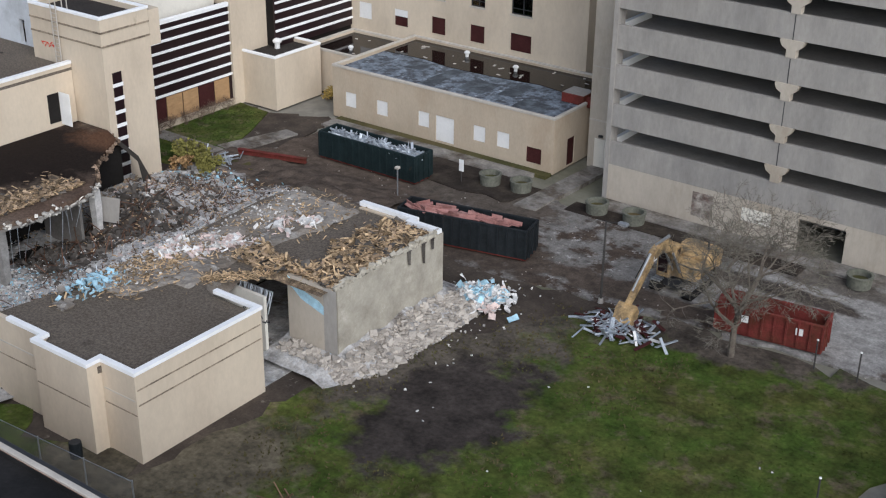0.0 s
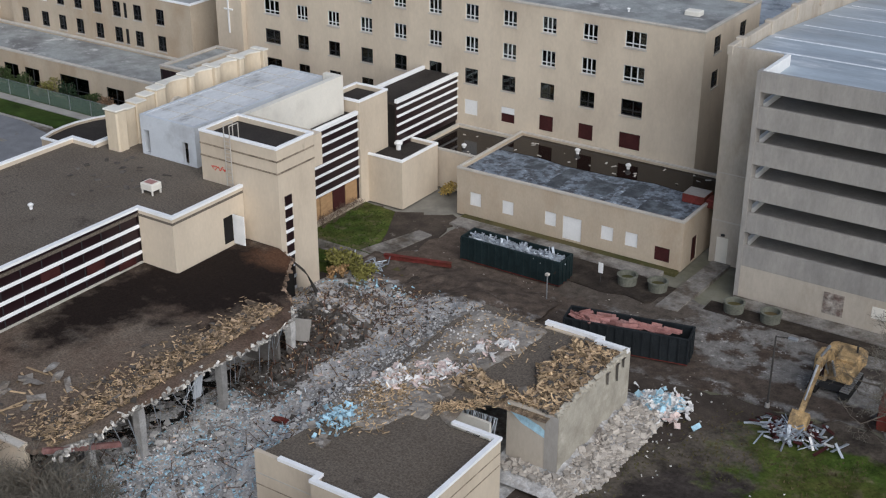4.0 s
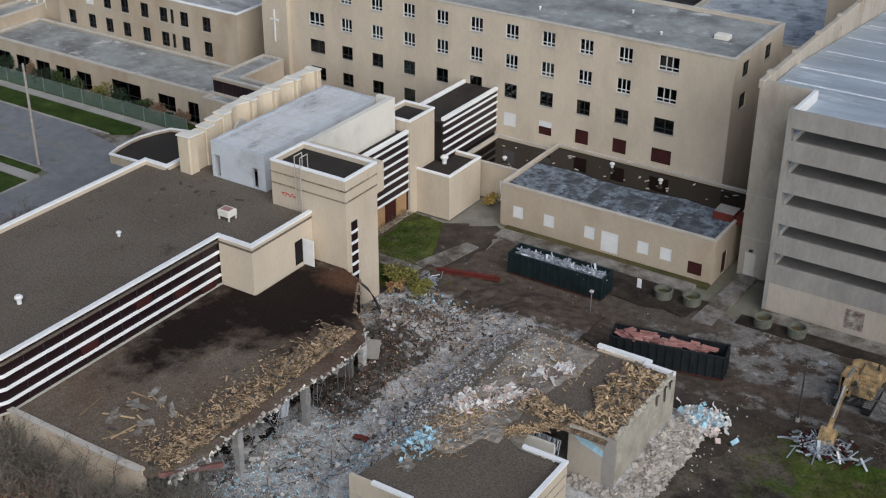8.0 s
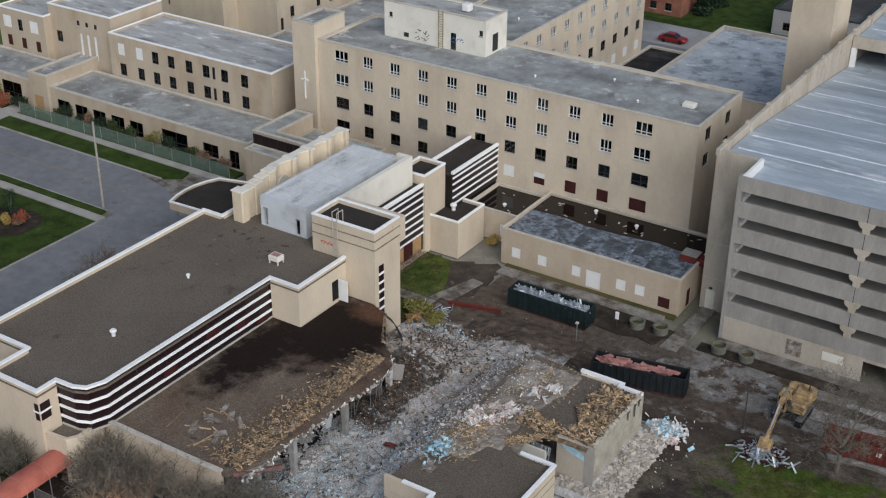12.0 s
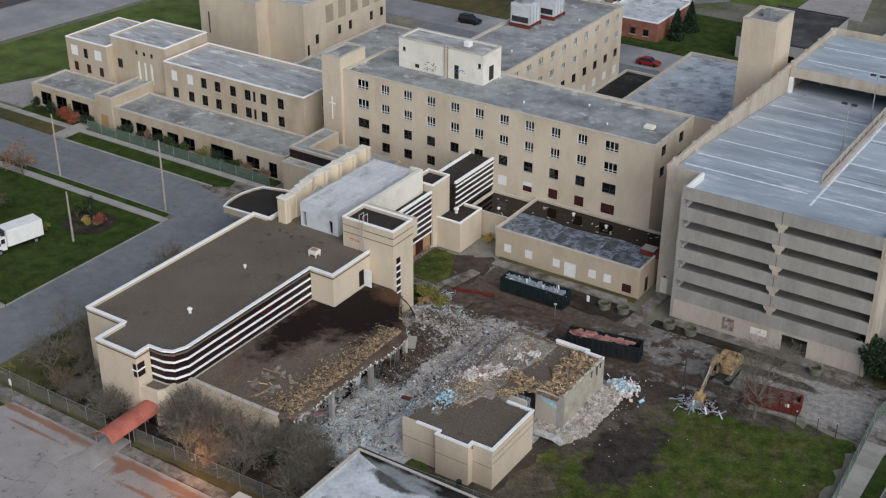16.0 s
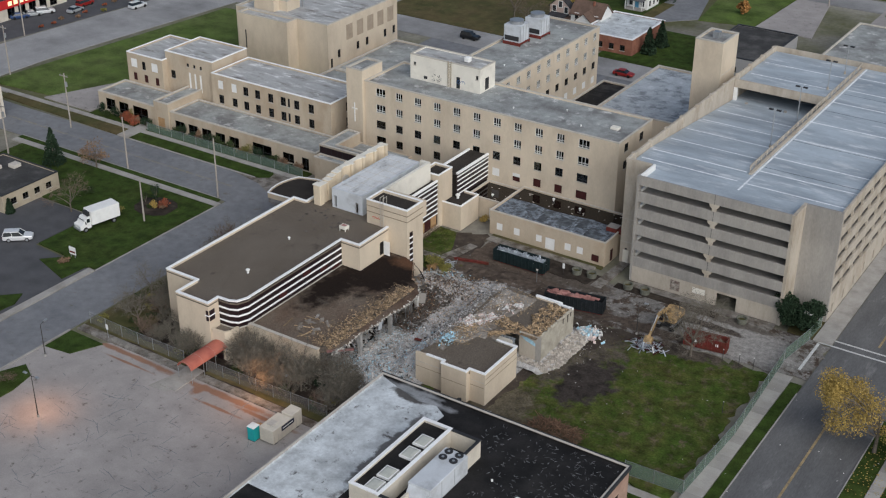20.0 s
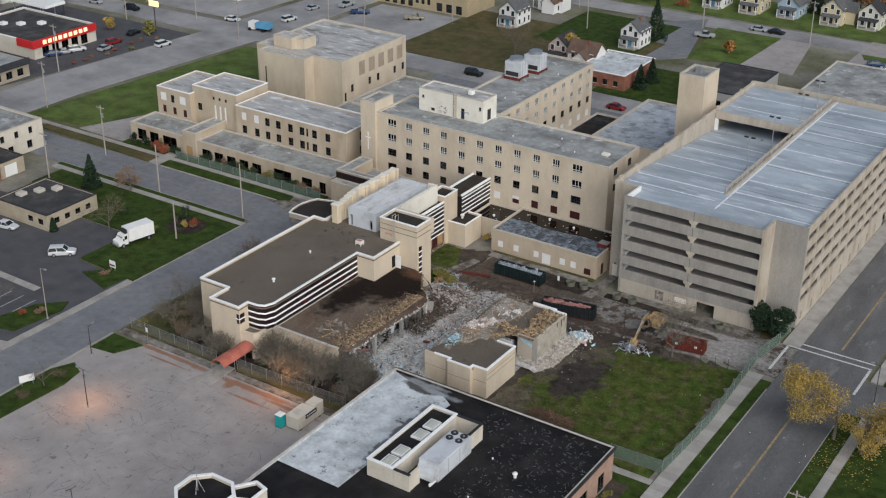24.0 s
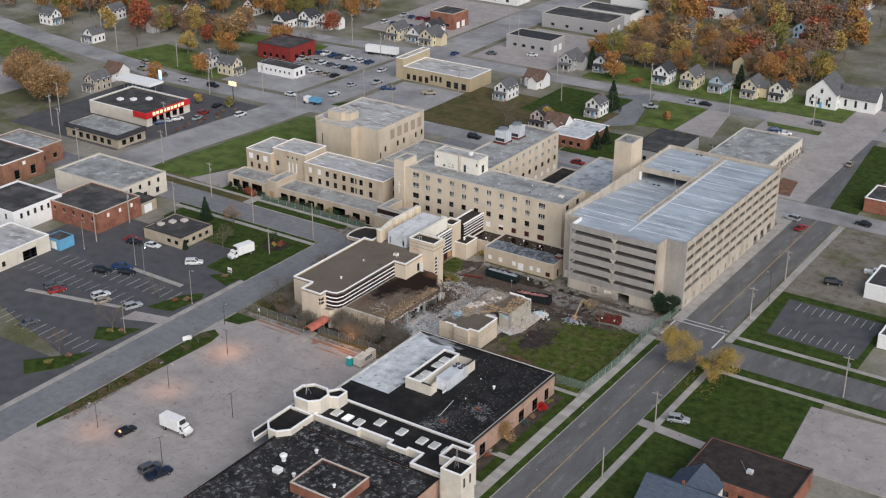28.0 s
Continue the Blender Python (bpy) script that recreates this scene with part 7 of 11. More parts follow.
part("exhaust", Geo().tube((-28.1, 64.6, 2.1), (-28.1, 64.6, 2.7), 0.07, 0.07, 8), FRAME_DK, ex_)


def arm(name, pts, w, m, parent):
    """A box beam through side-view points (y, z_low, z_high)."""
    return part(name, Geo().loft([[(-29.0 - w, y, a), (-29.0 + w, y, a), (-29.0 + w, y, b), (-29.0 - w, y, b)] for y, a, b in pts]), m, parent)


arm("boom", [(62.9, 1.2, 1.8), (61.8, 2.3, 3.0), (60.9, 3.2, 4.0), (59.9, 3.5, 4.1), (59.0, 3.4, 3.8)], 0.2, CAT, ex_)
arm("stick", [(59.5, 3.5, 4.1), (58.9, 3.1, 3.9), (57.6, 2.1, 2.6), (56.5, 1.3, 1.65)], 0.15, CAT, ex_)
part("boom_cylinder", Geo().tube((-29.25, 62.4, 1.3), (-29.25, 61.2, 3.0), 0.09, 0.07, 10), STEEL, ex_)
part("boom_cylinder", Geo().tube((-28.75, 62.4, 1.3), (-28.75, 61.2, 3.0), 0.09, 0.07, 10), STEEL, ex_)
part("stick_cylinder", Geo().tube((-29.0, 61.0, 4.1), (-29.0, 59.4, 4.15), 0.1, 0.07, 10), STEEL, ex_)
part("bucket_cylinder", Geo().tube((-29.0, 58.8, 3.8), (-29.0, 57.0, 2.2), 0.09, 0.06, 10), STEEL, ex_)
part("hose", Geo().tube((-29.1, 59.0, 3.9), (-29.1, 57.4, 2.8), 0.035, 0.035, 6), TYRE, ex_)
gb = part("bucket", Geo().loft([[(-29.55, y, z) for y, z in ((56.6, 1.6), (56.95, 1.1), (56.7, 0.55), (56.2, 0.35), (55.9, 0.7), (56.2, 1.4))], [(-28.45, y, z) for y, z in ((56.6, 1.6), (56.95, 1.1), (56.7, 0.55), (56.2, 0.35), (55.9, 0.7), (56.2, 1.4))]]), CAT, ex_)
for k in range(5):
    part("tooth", Geo().box(-29.5 + 0.24 * k, 55.75, 0.25, -29.38 + 0.24 * k, 56.1, 0.4), STEEL, gb)
part("badge", Geo().box(-28.83, 58.95, 3.3, -28.82, 59.35, 3.6), WHITE, ex_)

planter = thing("concrete_planter", "round concrete planter with dry weeds", "planter", (0, 0, -60), "round planters")
TUB = mat("mossy_concrete_tub", (0.145, 0.145, 0.115), 0.9, var=0.2, scale=1.5, fine=6)
ring = lambda r, z: [(r * math.cos(6.2832 * k / 20), r * math.sin(6.2832 * k / 20), z - 60) for k in range(20)]
part("tub", Geo().loft([ring(0.72, 0), ring(0.78, 0.75), ring(0.64, 0.75), ring(0.62, 0.35)], close=False), TUB, planter)
part("soil", Geo().loft([ring(0.62, 0.3), ring(0.6, 0.42)]), GRASS_DRY, planter)
part("rim", Geo().loft([ring(0.80, 0.66), ring(0.82, 0.78), ring(0.66, 0.79), ring(0.66, 0.60)], close=False), TUB, planter)
for x, y in ((-47.0, 69.2), (-44.6, 69.5), (-38.5, 69.5), (-35.7, 69.5), (-20.5, 69.6)):
    copy_thing(planter, pose(x, y, 0.09))


def lamp_post(x, y, h, m, heads=1, label="slim dark lamp post", lit=False, rz=0):
    p = thing("street_lamp", label, "street lamp", (x, y, 0.02), "lamp posts", rz=rz)
    at = PLACED[p]
    part("base", Geo().tube((0, 0, 0), (0, 0, 0.3), 0.18, 0.14, 10), PAVE, p, at=at)
    part("pole", Geo().tube((0, 0, 0.3), (0, 0, h), 0.08, 0.05, 8), m, p, at=at)
    for s in ((1,), (1, -1))[heads - 1]:
        part("arm", Geo().tube((0, 0, h - 0.05), (0.9 * s, 0, h + 0.1), 0.035, 0.03, 6), m, p, at=at)
        hd = part("lamp_head", Geo().bevel_box(min(0.8 * s, 1.4 * s), -0.16, h + 0.04, max(0.8 * s, 1.4 * s), 0.16, h + 0.2, 0.04), STEEL, p, at=at)
        part("lens", Geo().box(1.1 * s - 0.2, -0.11, h + 0.0, 1.1 * s + 0.2, 0.11, h + 0.035), SODIUM if lit else WHITE, hd, at=at)
    return p


SODIUM = lamp_mat("sodium_lamp", (1.0, 0.42, 0.12), 12.0)
POLE_DK = mat("weathered_dark_pole", (0.06, 0.055, 0.05), 0.8, var=0.2)
POLE_WOOD = mat("grey_wood_pole", (0.34, 0.305, 0.265), 0.9, var=0.2, scale=2.0, stretch=(4, 4, 1))
lamp_post(-31.7, 58.4, 5.2, POLE_DK)
for x, y, r in ((-18.9, 58.7, 0), (-16.6, 58.8, 0), (-14.6, 58.9, 0), (-14.1, 47.0, 0)):
    b = thing("marker_post", "thin black marker post in the grass", "post", (x, y, 0.05))
    part("post", Geo().tube((x, y, 0.02), (x, y, 1.8), 0.05, 0.04, 7), POLE_DK, b)
    part("cap", Geo().tube((x, y, 1.8), (x, y, 1.86), 0.07, 0.05, 7), WHITE, b)
sg = thing("yard_sign", "small white sign on a post", "sign", (-48.8, 68.2, 0.1))
part("post", Geo().tube((-48.8, 68.2, 0.05), (-48.8, 68.2, 1.4), 0.04, 0.04, 7), POLE_DK, sg)
part("plate", Geo().bevel_box(-49.0, 68.16, 0.9, -48.6, 68.2, 1.75, 0.01), WHITE, sg)
ph2 = thing("short_lamp", "low post lamp beside the dumpster", "lamp", (-50.9, 63.6, 0))
part("post", Geo().tube((-50.9, 63.6, 0), (-50.9, 63.6, 2.0), 0.05, 0.05, 7), STEEL, ph2)
part("head", Geo().bevel_box(-51.05, 63.45, 2.0, -50.75, 63.75, 2.16, 0.03), STONE, ph2)
barrel = thing("oil_drum", "black steel drum at the wall's foot", "drum", (-42.0, 30.2, 0.02))
part("shell", Geo().loft([[(-43.2 + r * math.cos(k * 0.449), 29.9 + r * math.sin(k * 0.449), z) for k in range(14)] for r, z in ((0.29, 0.02), (0.3, 0.3), (0.31, 0.32), (0.3, 0.35), (0.3, 0.6), (0.31, 0.62), (0.3, 0.65), (0.29, 0.88))]), BLACK, barrel)
part("lid", Geo().tube((-43.2, 29.9, 0.88), (-43.2, 29.9, 0.9), 0.27, 0.26, 14), FRAME_DK, barrel)
ac = thing("roof_unit", "small white rooftop fan unit on legs", "air conditioner", (-75.6, 48.4, 8.15))
part("casing", Geo().bevel_box(-76.2, 47.9, 8.5, -75.0, 48.9, 9.0, 0.05), OFFWHITE, ac)
part("top_plate", Geo().box(-76.0, 48.1, 9.0, -75.2, 48.7, 9.03), PINK_STEEL, ac)
for dx in (-0.5, 0.5):
    for dy in (-0.4, 0.4):
        part("leg", Geo().box(-75.6 + dx - 0.05, 48.4 + dy - 0.05, 8.15, -75.6 + dx + 0.05, 48.4 + dy + 0.05, 8.5), OFFWHITE, ac)
vent(-78.8, 30.4, 8.15, 0.9)
vent(-80.5, 41.5, 8.15, 0.6)
stuff("roof_litter", scatter(26, in_band(-84, -76, 44, 53, lambda x, y: True), lambda x, y: 8.17, lambda: (rnd.uniform(0.2, 0.7), rnd.uniform(0.1, 0.4), 0.03), 5, "sheet"), TAR, "scraps of felt on the gravel roof")

# ---- plants, cars, poles, fences: builders ----


def leaf_mat(name, base, var=0.25):
    return mat(name, base, 0.9, var=var, scale=0.6, fine=4, bump=0.0, rand=0.35, spec=0.1)


BARK = mat("grey_brown_bark", (0.145, 0.122, 0.097), 0.95, var=0.25, scale=3.0, bump=0.3)
TWIG = mat("bare_twigs", (0.165, 0.148, 0.118), 0.95, var=0.2, scale=1.0, rand=0.25, bump=0.0)
TWIG_RED = mat("reddish_twigs", (0.165, 0.118, 0.088), 0.95, var=0.2, scale=1.0, rand=0.25, bump=0.0)
LEAF = {
    "yellow": leaf_mat("yellow_leaves", (0.37, 0.265, 0.08)),
    "orange": leaf_mat("orange_leaves", (0.34, 0.175, 0.06)),
    "red": leaf_mat("dull_red_leaves", (0.27, 0.085, 0.045)),
    "brown": leaf_mat("brown_leaves", (0.23, 0.15, 0.095)),
    "tan": leaf_mat("thin_tan_leaves", (0.30, 0.19, 0.09)),
    "olive": leaf_mat("olive_leaves", (0.20, 0.185, 0.055)),
    "green": leaf_mat("dark_green_leaves", (0.045, 0.065, 0.024)),
    "evergreen": leaf_mat("evergreen_needles", (0.026, 0.044, 0.024)),
    "bluegreen": leaf_mat("blue_green_needles", (0.055, 0.085, 0.075)),
    "crimson": leaf_mat("crimson_leaves", (0.42, 0.03, 0.025)),
}
plant_rnd = random.Random(23)


def leaf(g, c, s):
    """One small bent leaf clump of two triangles pairs at c."""
    r = plant_rnd
    d = Vector((r.gauss(0, 1), r.gauss(0, 1), r.gauss(0, 0.7))).normalized()
    e = d.orthogonal().normalized()
    q = math.cos(r.random() * 6.28)
    e = (e * q + d.cross(e) * math.sqrt(max(0.0, 1 - q * q)))
    c = Vector(c)
    n = d.cross(e) * s * 0.25
    g.add([tuple(c - d * s * 0.5), tuple(c + e * s * 0.38 + n), tuple(c + d * s * 0.5), tuple(c - e * s * 0.38 + n)], [(0, 1, 2), (0, 2, 3)])


def limb(g, a, d, ln, r, depth, twigs, spread=0.55, least=0.0105):
    """A branch that forks; the thin ends go into twigs."""
    rr = plant_rnd
    a, d = Vector(a), Vector(d).normalized()
    mid = a + d * ln * 0.5 + Vector((rr.gauss(0, 1), rr.gauss(0, 1), rr.gauss(0, 0.5))) * ln * 0.06
    b = mid + (d + Vector((rr.gauss(0, 1), rr.gauss(0, 1), rr.gauss(0.15, 0.5))) * 0.15).normalized() * ln * 0.5
    r = max(r, least)
    h = g if depth > 1 else twigs
    n = 6 if r > 0.06 else 3
    h.tube(a, mid, r, r * 0.8, n)
    h.tube(mid, b, r * 0.8, r * 0.55, n)
    if depth <= 0:
        return
    for k in range(rr.choice((2, 3, 3))):
        t = Vector((rr.gauss(0, 1), rr.gauss(0, 1), rr.gauss(0, 0.6)))
        limb(g, b if k < 2 else mid, d + t * spread, ln * rr.uniform(0.6, 0.82), r * 0.55, depth - 1, twigs, spread, least)


TREE = {}


def tree_meshes(kind, colour, h, w, n, size, v, lean=0.0):
    """Trunk, limbs and crown meshes of a leafy tree h high and w wide, of clustered leaves."""
    key = (kind, colour, h, w, n, size, v, lean)
    if key in TREE:
        return TREE[key]
    r = plant_rnd
    tr, br, cr = Geo(), Geo(), Geo()
    if kind == "conifer":
        tr.tube((0, 0, 0), (0, 0, h * 0.95), 0.16 * h / 7, 0.02, 7)
        for k in range(n):
            z = h * (0.08 + 0.92 * r.random() ** 1.35)
            rad = (w / 2) * (1.02 - z / h) ** 0.9 * r.uniform(0.45, 1.08)
            a = r.random() * 6.283
            leaf(cr, (rad * math.cos(a), rad * math.sin(a), z - rad * 0.18), size * r.uniform(0.6, 1.3))
    else:
        t0 = h * 0.22
        tr.tube((0, 0, -0.05), (0.05, 0.03, t0), 0.032 * h, 0.024 * h, 8)
        tr.tube((0.05, 0.03, t0), (0.1, -0.1, h * 0.62), 0.024 * h, 0.010 * h, 7)
        clusters = []
        for k in range(13 + int(w)):
            a, q = r.random() * 6.283, r.random()
            z = h * (0.30 + 0.64 * q)
            rad = (w / 2) * math.sqrt(max(0.05, 1 - ((q - 0.42) / 0.62) ** 2)) * r.uniform(0.25, 0.86)
            c = Vector((rad * math.cos(a) + lean * (0.4 + q), rad * math.sin(a), z))
            clusters.append((c, w * r.uniform(0.09, 0.19)))
            s = Vector((0.07, 0, t0 + (h * 0.6 - t0) * q * 0.8))
            m_ = (s + c) / 2 + Vector((0, 0, 0.05 * h))
            br.tube(s, m_, 0.010 * h, 0.007 * h, 5)
            br.tube(m_, c, 0.007 * h, 0.003 * h, 4)
        for k in range(n):
            c, s = clusters[k % len(clusters)]
            d = Vector((r.gauss(0, 1), r.gauss(0, 1), r.gauss(0, 0.8)))
            d = d.normalized() * s * r.random() ** 0.4 * 1.25
            leaf(cr, c + d, size * r.uniform(0.6, 1.4))
    TREE[key] = (tr.mesh("trunk", BARK), br.mesh("branchwork", BARK) if br.v else None, cr.mesh("crown", LEAF[colour]))
    return TREE[key]


def tree(x, y, h, w, colour, label, kind="leafy", n=900, size=0.6, v=0, z=0.0, group="", name="tree", lean=0.0):
    t = thing(name, label, "tree", (x, y, z), group, rz=0 if lean else plant_rnd.uniform(0, 360))
    tr, br, cr = tree_meshes(kind, colour, h, w, n, size, v, lean)
    at = PLACED[t]
    part("trunk", tr, None, t, at=at)
    if br:
        part("branchwork", br, None, t, at=at)
    part("crown", cr, None, t, at=at)
    return t


BARE = {}


def bare_tree(x, y, h, label, v=0, depth=5, twig=None, name="bare_tree", group="", z=0.0, limbs=4):
    key = (round(h, 1), v, depth, name)
    if key not in BARE:
        tr, br, tw = Geo(), Geo(), Geo()
        tr.tube((0, 0, -0.05), (0.05, 0.08, h * 0.22), 0.022 * h, 0.017 * h, 8)
        for k in range(limbs):
            a = 6.283 / limbs * k + plant_rnd.uniform(-0.5, 0.5)
            limb(br, (0.05, 0.08, h * (0.2 + 0.02 * k)), (math.cos(a) * 0.8, math.sin(a) * 0.8, 1.0), h * 0.26, 0.012 * h, depth, tw, 0.62)
        BARE[key] = (tr.mesh("trunk", BARK), br.mesh("branchwork", BARK), tw.mesh("twig_crown", twig or TWIG))
    t = thing(name, label, "tree", (x, y, z), group, rz=plant_rnd.uniform(0, 360))
    for nm, me in zip(("trunk", "branchwork", "twig_crown"), BARE[key]):
        part(nm, me, None, t, at=PLACED[t])
    return t


SHRUB = {}


def bare_shrub(x, y, h, w, label, v=0, red=False, z=0.1, group="bare shrubs"):
    key = (v, red)
    if key not in SHRUB:
        st, tw = Geo(), Geo()
        for k in range(20):
            a, q = plant_rnd.random() * 6.283, plant_rnd.uniform(0.2, 0.9)
            limb(st, (0.1 * math.cos(a), 0.1 * math.sin(a), 0), (q * math.cos(a), q * math.sin(a), 1.1), 0.44, 0.011, 4, tw, 0.5, 0.0042)
        SHRUB[key] = (st.mesh("stemwork", TWIG_RED if red else TWIG), tw.mesh("twigs", TWIG_RED if red else TWIG))
    t = thing("bare_shrub", label, "shrub", (x, y, z), group)
    at = pose(x, y, z, 0, 0, plant_rnd.uniform(0, 360)) @ Matrix.Diagonal((w, w, h, 1))
    for nm, me in zip(("stemwork", "twig_crown"), SHRUB[key]):
        part(nm, me, None, t, at=at)
    return t


def bush(x, y, r, h, colour, label, n=500, size=0.28, z=0.08, name="bush", group=""):
    """A rounded bush with an uneven outline of small leaves round woody stems."""
    t = thing(name, label, "bush", (x, y, z), group)
    key = ("bush", colour, round(r, 1), round(h, 1), n)
    if key not in TREE:
        st, cr = Geo(), Geo()
        for k in range(7):
            a = k * 0.9
            st.tube((0, 0, 0), (0.55 * r * math.cos(a), 0.55 * r * math.sin(a), h * 0.7), 0.04, 0.02, 5)
        lumps = [(plant_rnd.uniform(0, 6.283), plant_rnd.uniform(0.2, 0.75), plant_rnd.uniform(0.2, 0.8)) for _ in range(12)]
        for k in range(n):
            a, q, zz = lumps[k % 12]
            d = Vector((plant_rnd.gauss(0, 1), plant_rnd.gauss(0, 1), plant_rnd.gauss(0, 1))).normalized() * plant_rnd.random() ** 0.35 * 0.42
            leaf(cr, (r * (q * math.cos(a) + d.x), r * (q * math.sin(a) + d.y), max(0.03, h * (zz * 0.85 + d.z * 0.5 + 0.05))), size * plant_rnd.uniform(0.6, 1.4))
        TREE[key] = (st.mesh("stemwork", BARK), cr.mesh("foliage", LEAF[colour]))
    for nm, me in zip(("stemwork", "foliage"), TREE[key]):
        part(nm, me, None, t, at=PLACED[t])
    return t


def tufts(name, n, where, height, m, label, h=0.07):
    """Short grass blades in one mesh."""
    g = Geo()
    r = plant_rnd
    for _ in range(n):
        x, y = where()
        z, a, s = height, r.random() * 6.283, h * r.uniform(0.5, 1.3)
        for k in range(2):
            a += 1.3
            dx, dy = 0.05 * math.cos(a), 0.05 * math.sin(a)
            g.add([(x - dx, y - dy, z), (x + dx, y + dy, z), (x + r.gauss(0, 0.08), y + r.gauss(0, 0.08), z + s)], [(0, 1, 2)])
    return stuff(name, g, m, label, "grass")


# cars ------------------------------------------------------------------
CAR_GLASS = mat("car_glass", (0.02, 0.024, 0.028), 0.08, var=0.1, bump=0.0, spec=0.6)
HEADLIGHT = mat("headlight_lens", (0.62, 0.64, 0.66), 0.15, var=0.05, bump=0.0, spec=0.6)
TAILLIGHT = mat("tail_light_lens", (0.25, 0.012, 0.012), 0.2, var=0.05, bump=0.0, spec=0.5)
PAINT = {c: mat(c + "_car_paint", rgb, 0.28, 0.25, var=0.05, scale=1.0, bump=0.0, spec=0.5) for c, rgb in (("white", (0.72, 0.72, 0.71)), ("silver", (0.42, 0.43, 0.43)), ("black", (0.015, 0.016, 0.018)), ("grey", (0.11, 0.115, 0.12)), ("red", (0.30, 0.022, 0.018)), ("blue", (0.035, 0.07, 0.17)), ("beige", (0.36, 0.31, 0.23)), ("navy", (0.02, 0.03, 0.055)))}
CAR = {}
CARS = {
    "sedan": (4.6, 1.78, [(-0.5, 0.80, 0.42, 0.80), (-0.47, 0.95, 0.26, 0.94), (-0.22, 1.0, 0.2, 0.98), (0.16, 1.0, 0.2, 0.95), (0.40, 0.96, 0.22, 0.82), (0.485, 0.86, 0.3, 0.70), (0.5, 0.72, 0.38, 0.62)], (-0.40, 0.23, -0.22, 0.06, 0.95, 1.42)),
    "suv": (4.7, 1.86, [(-0.5, 0.84, 0.42, 0.95), (-0.48, 0.97, 0.30, 1.08), (-0.22, 1.0, 0.25, 1.1), (0.16, 1.0, 0.25, 1.07), (0.40, 0.97, 0.28, 0.98), (0.485, 0.88, 0.34, 0.86), (0.5, 0.76, 0.42, 0.76)], (-0.49, 0.22, -0.43, 0.05, 1.07, 1.72)),
    "pickup": (5.5, 1.92, [(-0.5, 0.93, 0.45, 0.70), (-0.48, 0.98, 0.35, 0.72), (-0.12, 1.0, 0.3, 0.74), (-0.118, 1.0, 0.3, 1.12), (0.16, 1.0, 0.28, 1.1), (0.40, 0.98, 0.3, 1.06), (0.49, 0.92, 0.36, 0.95), (0.5, 0.8, 0.45, 0.85)], (-0.115, 0.22, -0.08, 0.1, 1.1, 1.8)),
    "van": (5.4, 1.95, [(-0.5, 0.95, 0.4, 1.0), (-0.49, 1.0, 0.3, 1.15), (-0.2, 1.0, 0.28, 1.2), (0.25, 1.0, 0.28, 1.2), (0.42, 0.97, 0.28, 1.05), (0.49, 0.9, 0.35, 0.9), (0.5, 0.8, 0.4, 0.8)], (-0.497, 0.36, -0.485, 0.22, 1.18, 2.1)),
}


def car_meshes(kind, colour):
    if (kind, colour) in CAR:
        return CAR[kind, colour]
    L, W, st, (g0, g1, r0, r1, zb, zt) = CARS[kind]
    p = PAINT[colour]

    def ring(u, k, a, b):
        w, x, c = W / 2 * k, u * L, 0.12
        return [(x, -w + c, a), (x, w - c, a), (x, w, a + c), (x, w, b - c), (x, w - c * 0.8, b), (x, -w + c * 0.8, b), (x, -w, b - c), (x, -w, a + c)]

    body = Geo().loft([ring(*s) for s in st])
    w0, w1 = W / 2 * 0.95, W / 2 * 0.74
    rect_ = lambda x0, x1, w, z: [(x0 * L, -w, z), (x1 * L, -w, z), (x1 * L, w, z), (x0 * L, w, z)]
    glass = Geo().loft([rect_(g0, g1, w0, zb - 0.06), rect_(r0, r1, w1, zt)])
    roof = Geo().loft([rect_(r0 - 0.015, r1 + 0.015, w1 + 0.04, zt - 0.05), rect_(r0 - 0.005, r1 + 0.005, w1 + 0.02, zt + 0.03), rect_(r0 + 0.03, r1 - 0.03, w1 - 0.12, zt + 0.06)])
    pillar = Geo()
    for s in (-1, 1):
        for a, b in ((g0, r0), (g1, r1), ((g0 + g1) / 2 - 0.02, (r0 + r1) / 2)):
            pillar.tube((a * L, s * w0, zb), (b * L, s * (w1 + 0.02), zt), 0.045, 0.04, 5)
    rw = 0.33 if kind in ("sedan",) else 0.37
    tyre = Geo().loft([[(rr * math.cos(6.2832 * k / 16), y, rr * math.sin(6.2832 * k / 16)) for k in range(16)] for rr, y in ((rw - 0.06, -0.11), (rw, -0.08), (rw, 0.08), (rw - 0.06, 0.11))])
    rim = Geo().tube((0, -0.118, 0), (0, 0.118, 0), rw * 0.6, rw * 0.6, 10)
    x0 = st[-2][0] * L
    hl = Geo().bevel_box(x0 - 0.10, -0.24, 0, x0 + 0.06, 0.24, 0.13, 0.03)
    x1 = st[1][0] * L
    tl = Geo().bevel_box(x1 - 0.08, -0.14, 0, x1 + 0.1, 0.14, 0.24, 0.03)
    bed = Geo()
    if kind == "pickup":
        for s in (-1, 1):
            bed.box(-0.495 * L, s * W / 2 * 0.97 - 0.04, 0.68, -0.125 * L, s * W / 2 * 0.97 + 0.04, 1.1)
        bed.box(-0.497 * L, -W / 2 * 0.92, 0.68, -0.485 * L, W / 2 * 0.92, 1.1)
    CAR[kind, colour] = dict(body=body.mesh("body", p), glass=glass.mesh("windows", CAR_GLASS), roof=roof.mesh("roof", p), pillar=pillar.mesh("pillars", p), tyre=tyre.mesh("tyre", TYRE), rim=rim.mesh("rim", STEEL), hl=hl.mesh("headlight", HEADLIGHT), tl=tl.mesh("tail_light", TAILLIGHT), bed=bed.mesh("bed_wall", p) if bed.v else None)
    return CAR[kind, colour]


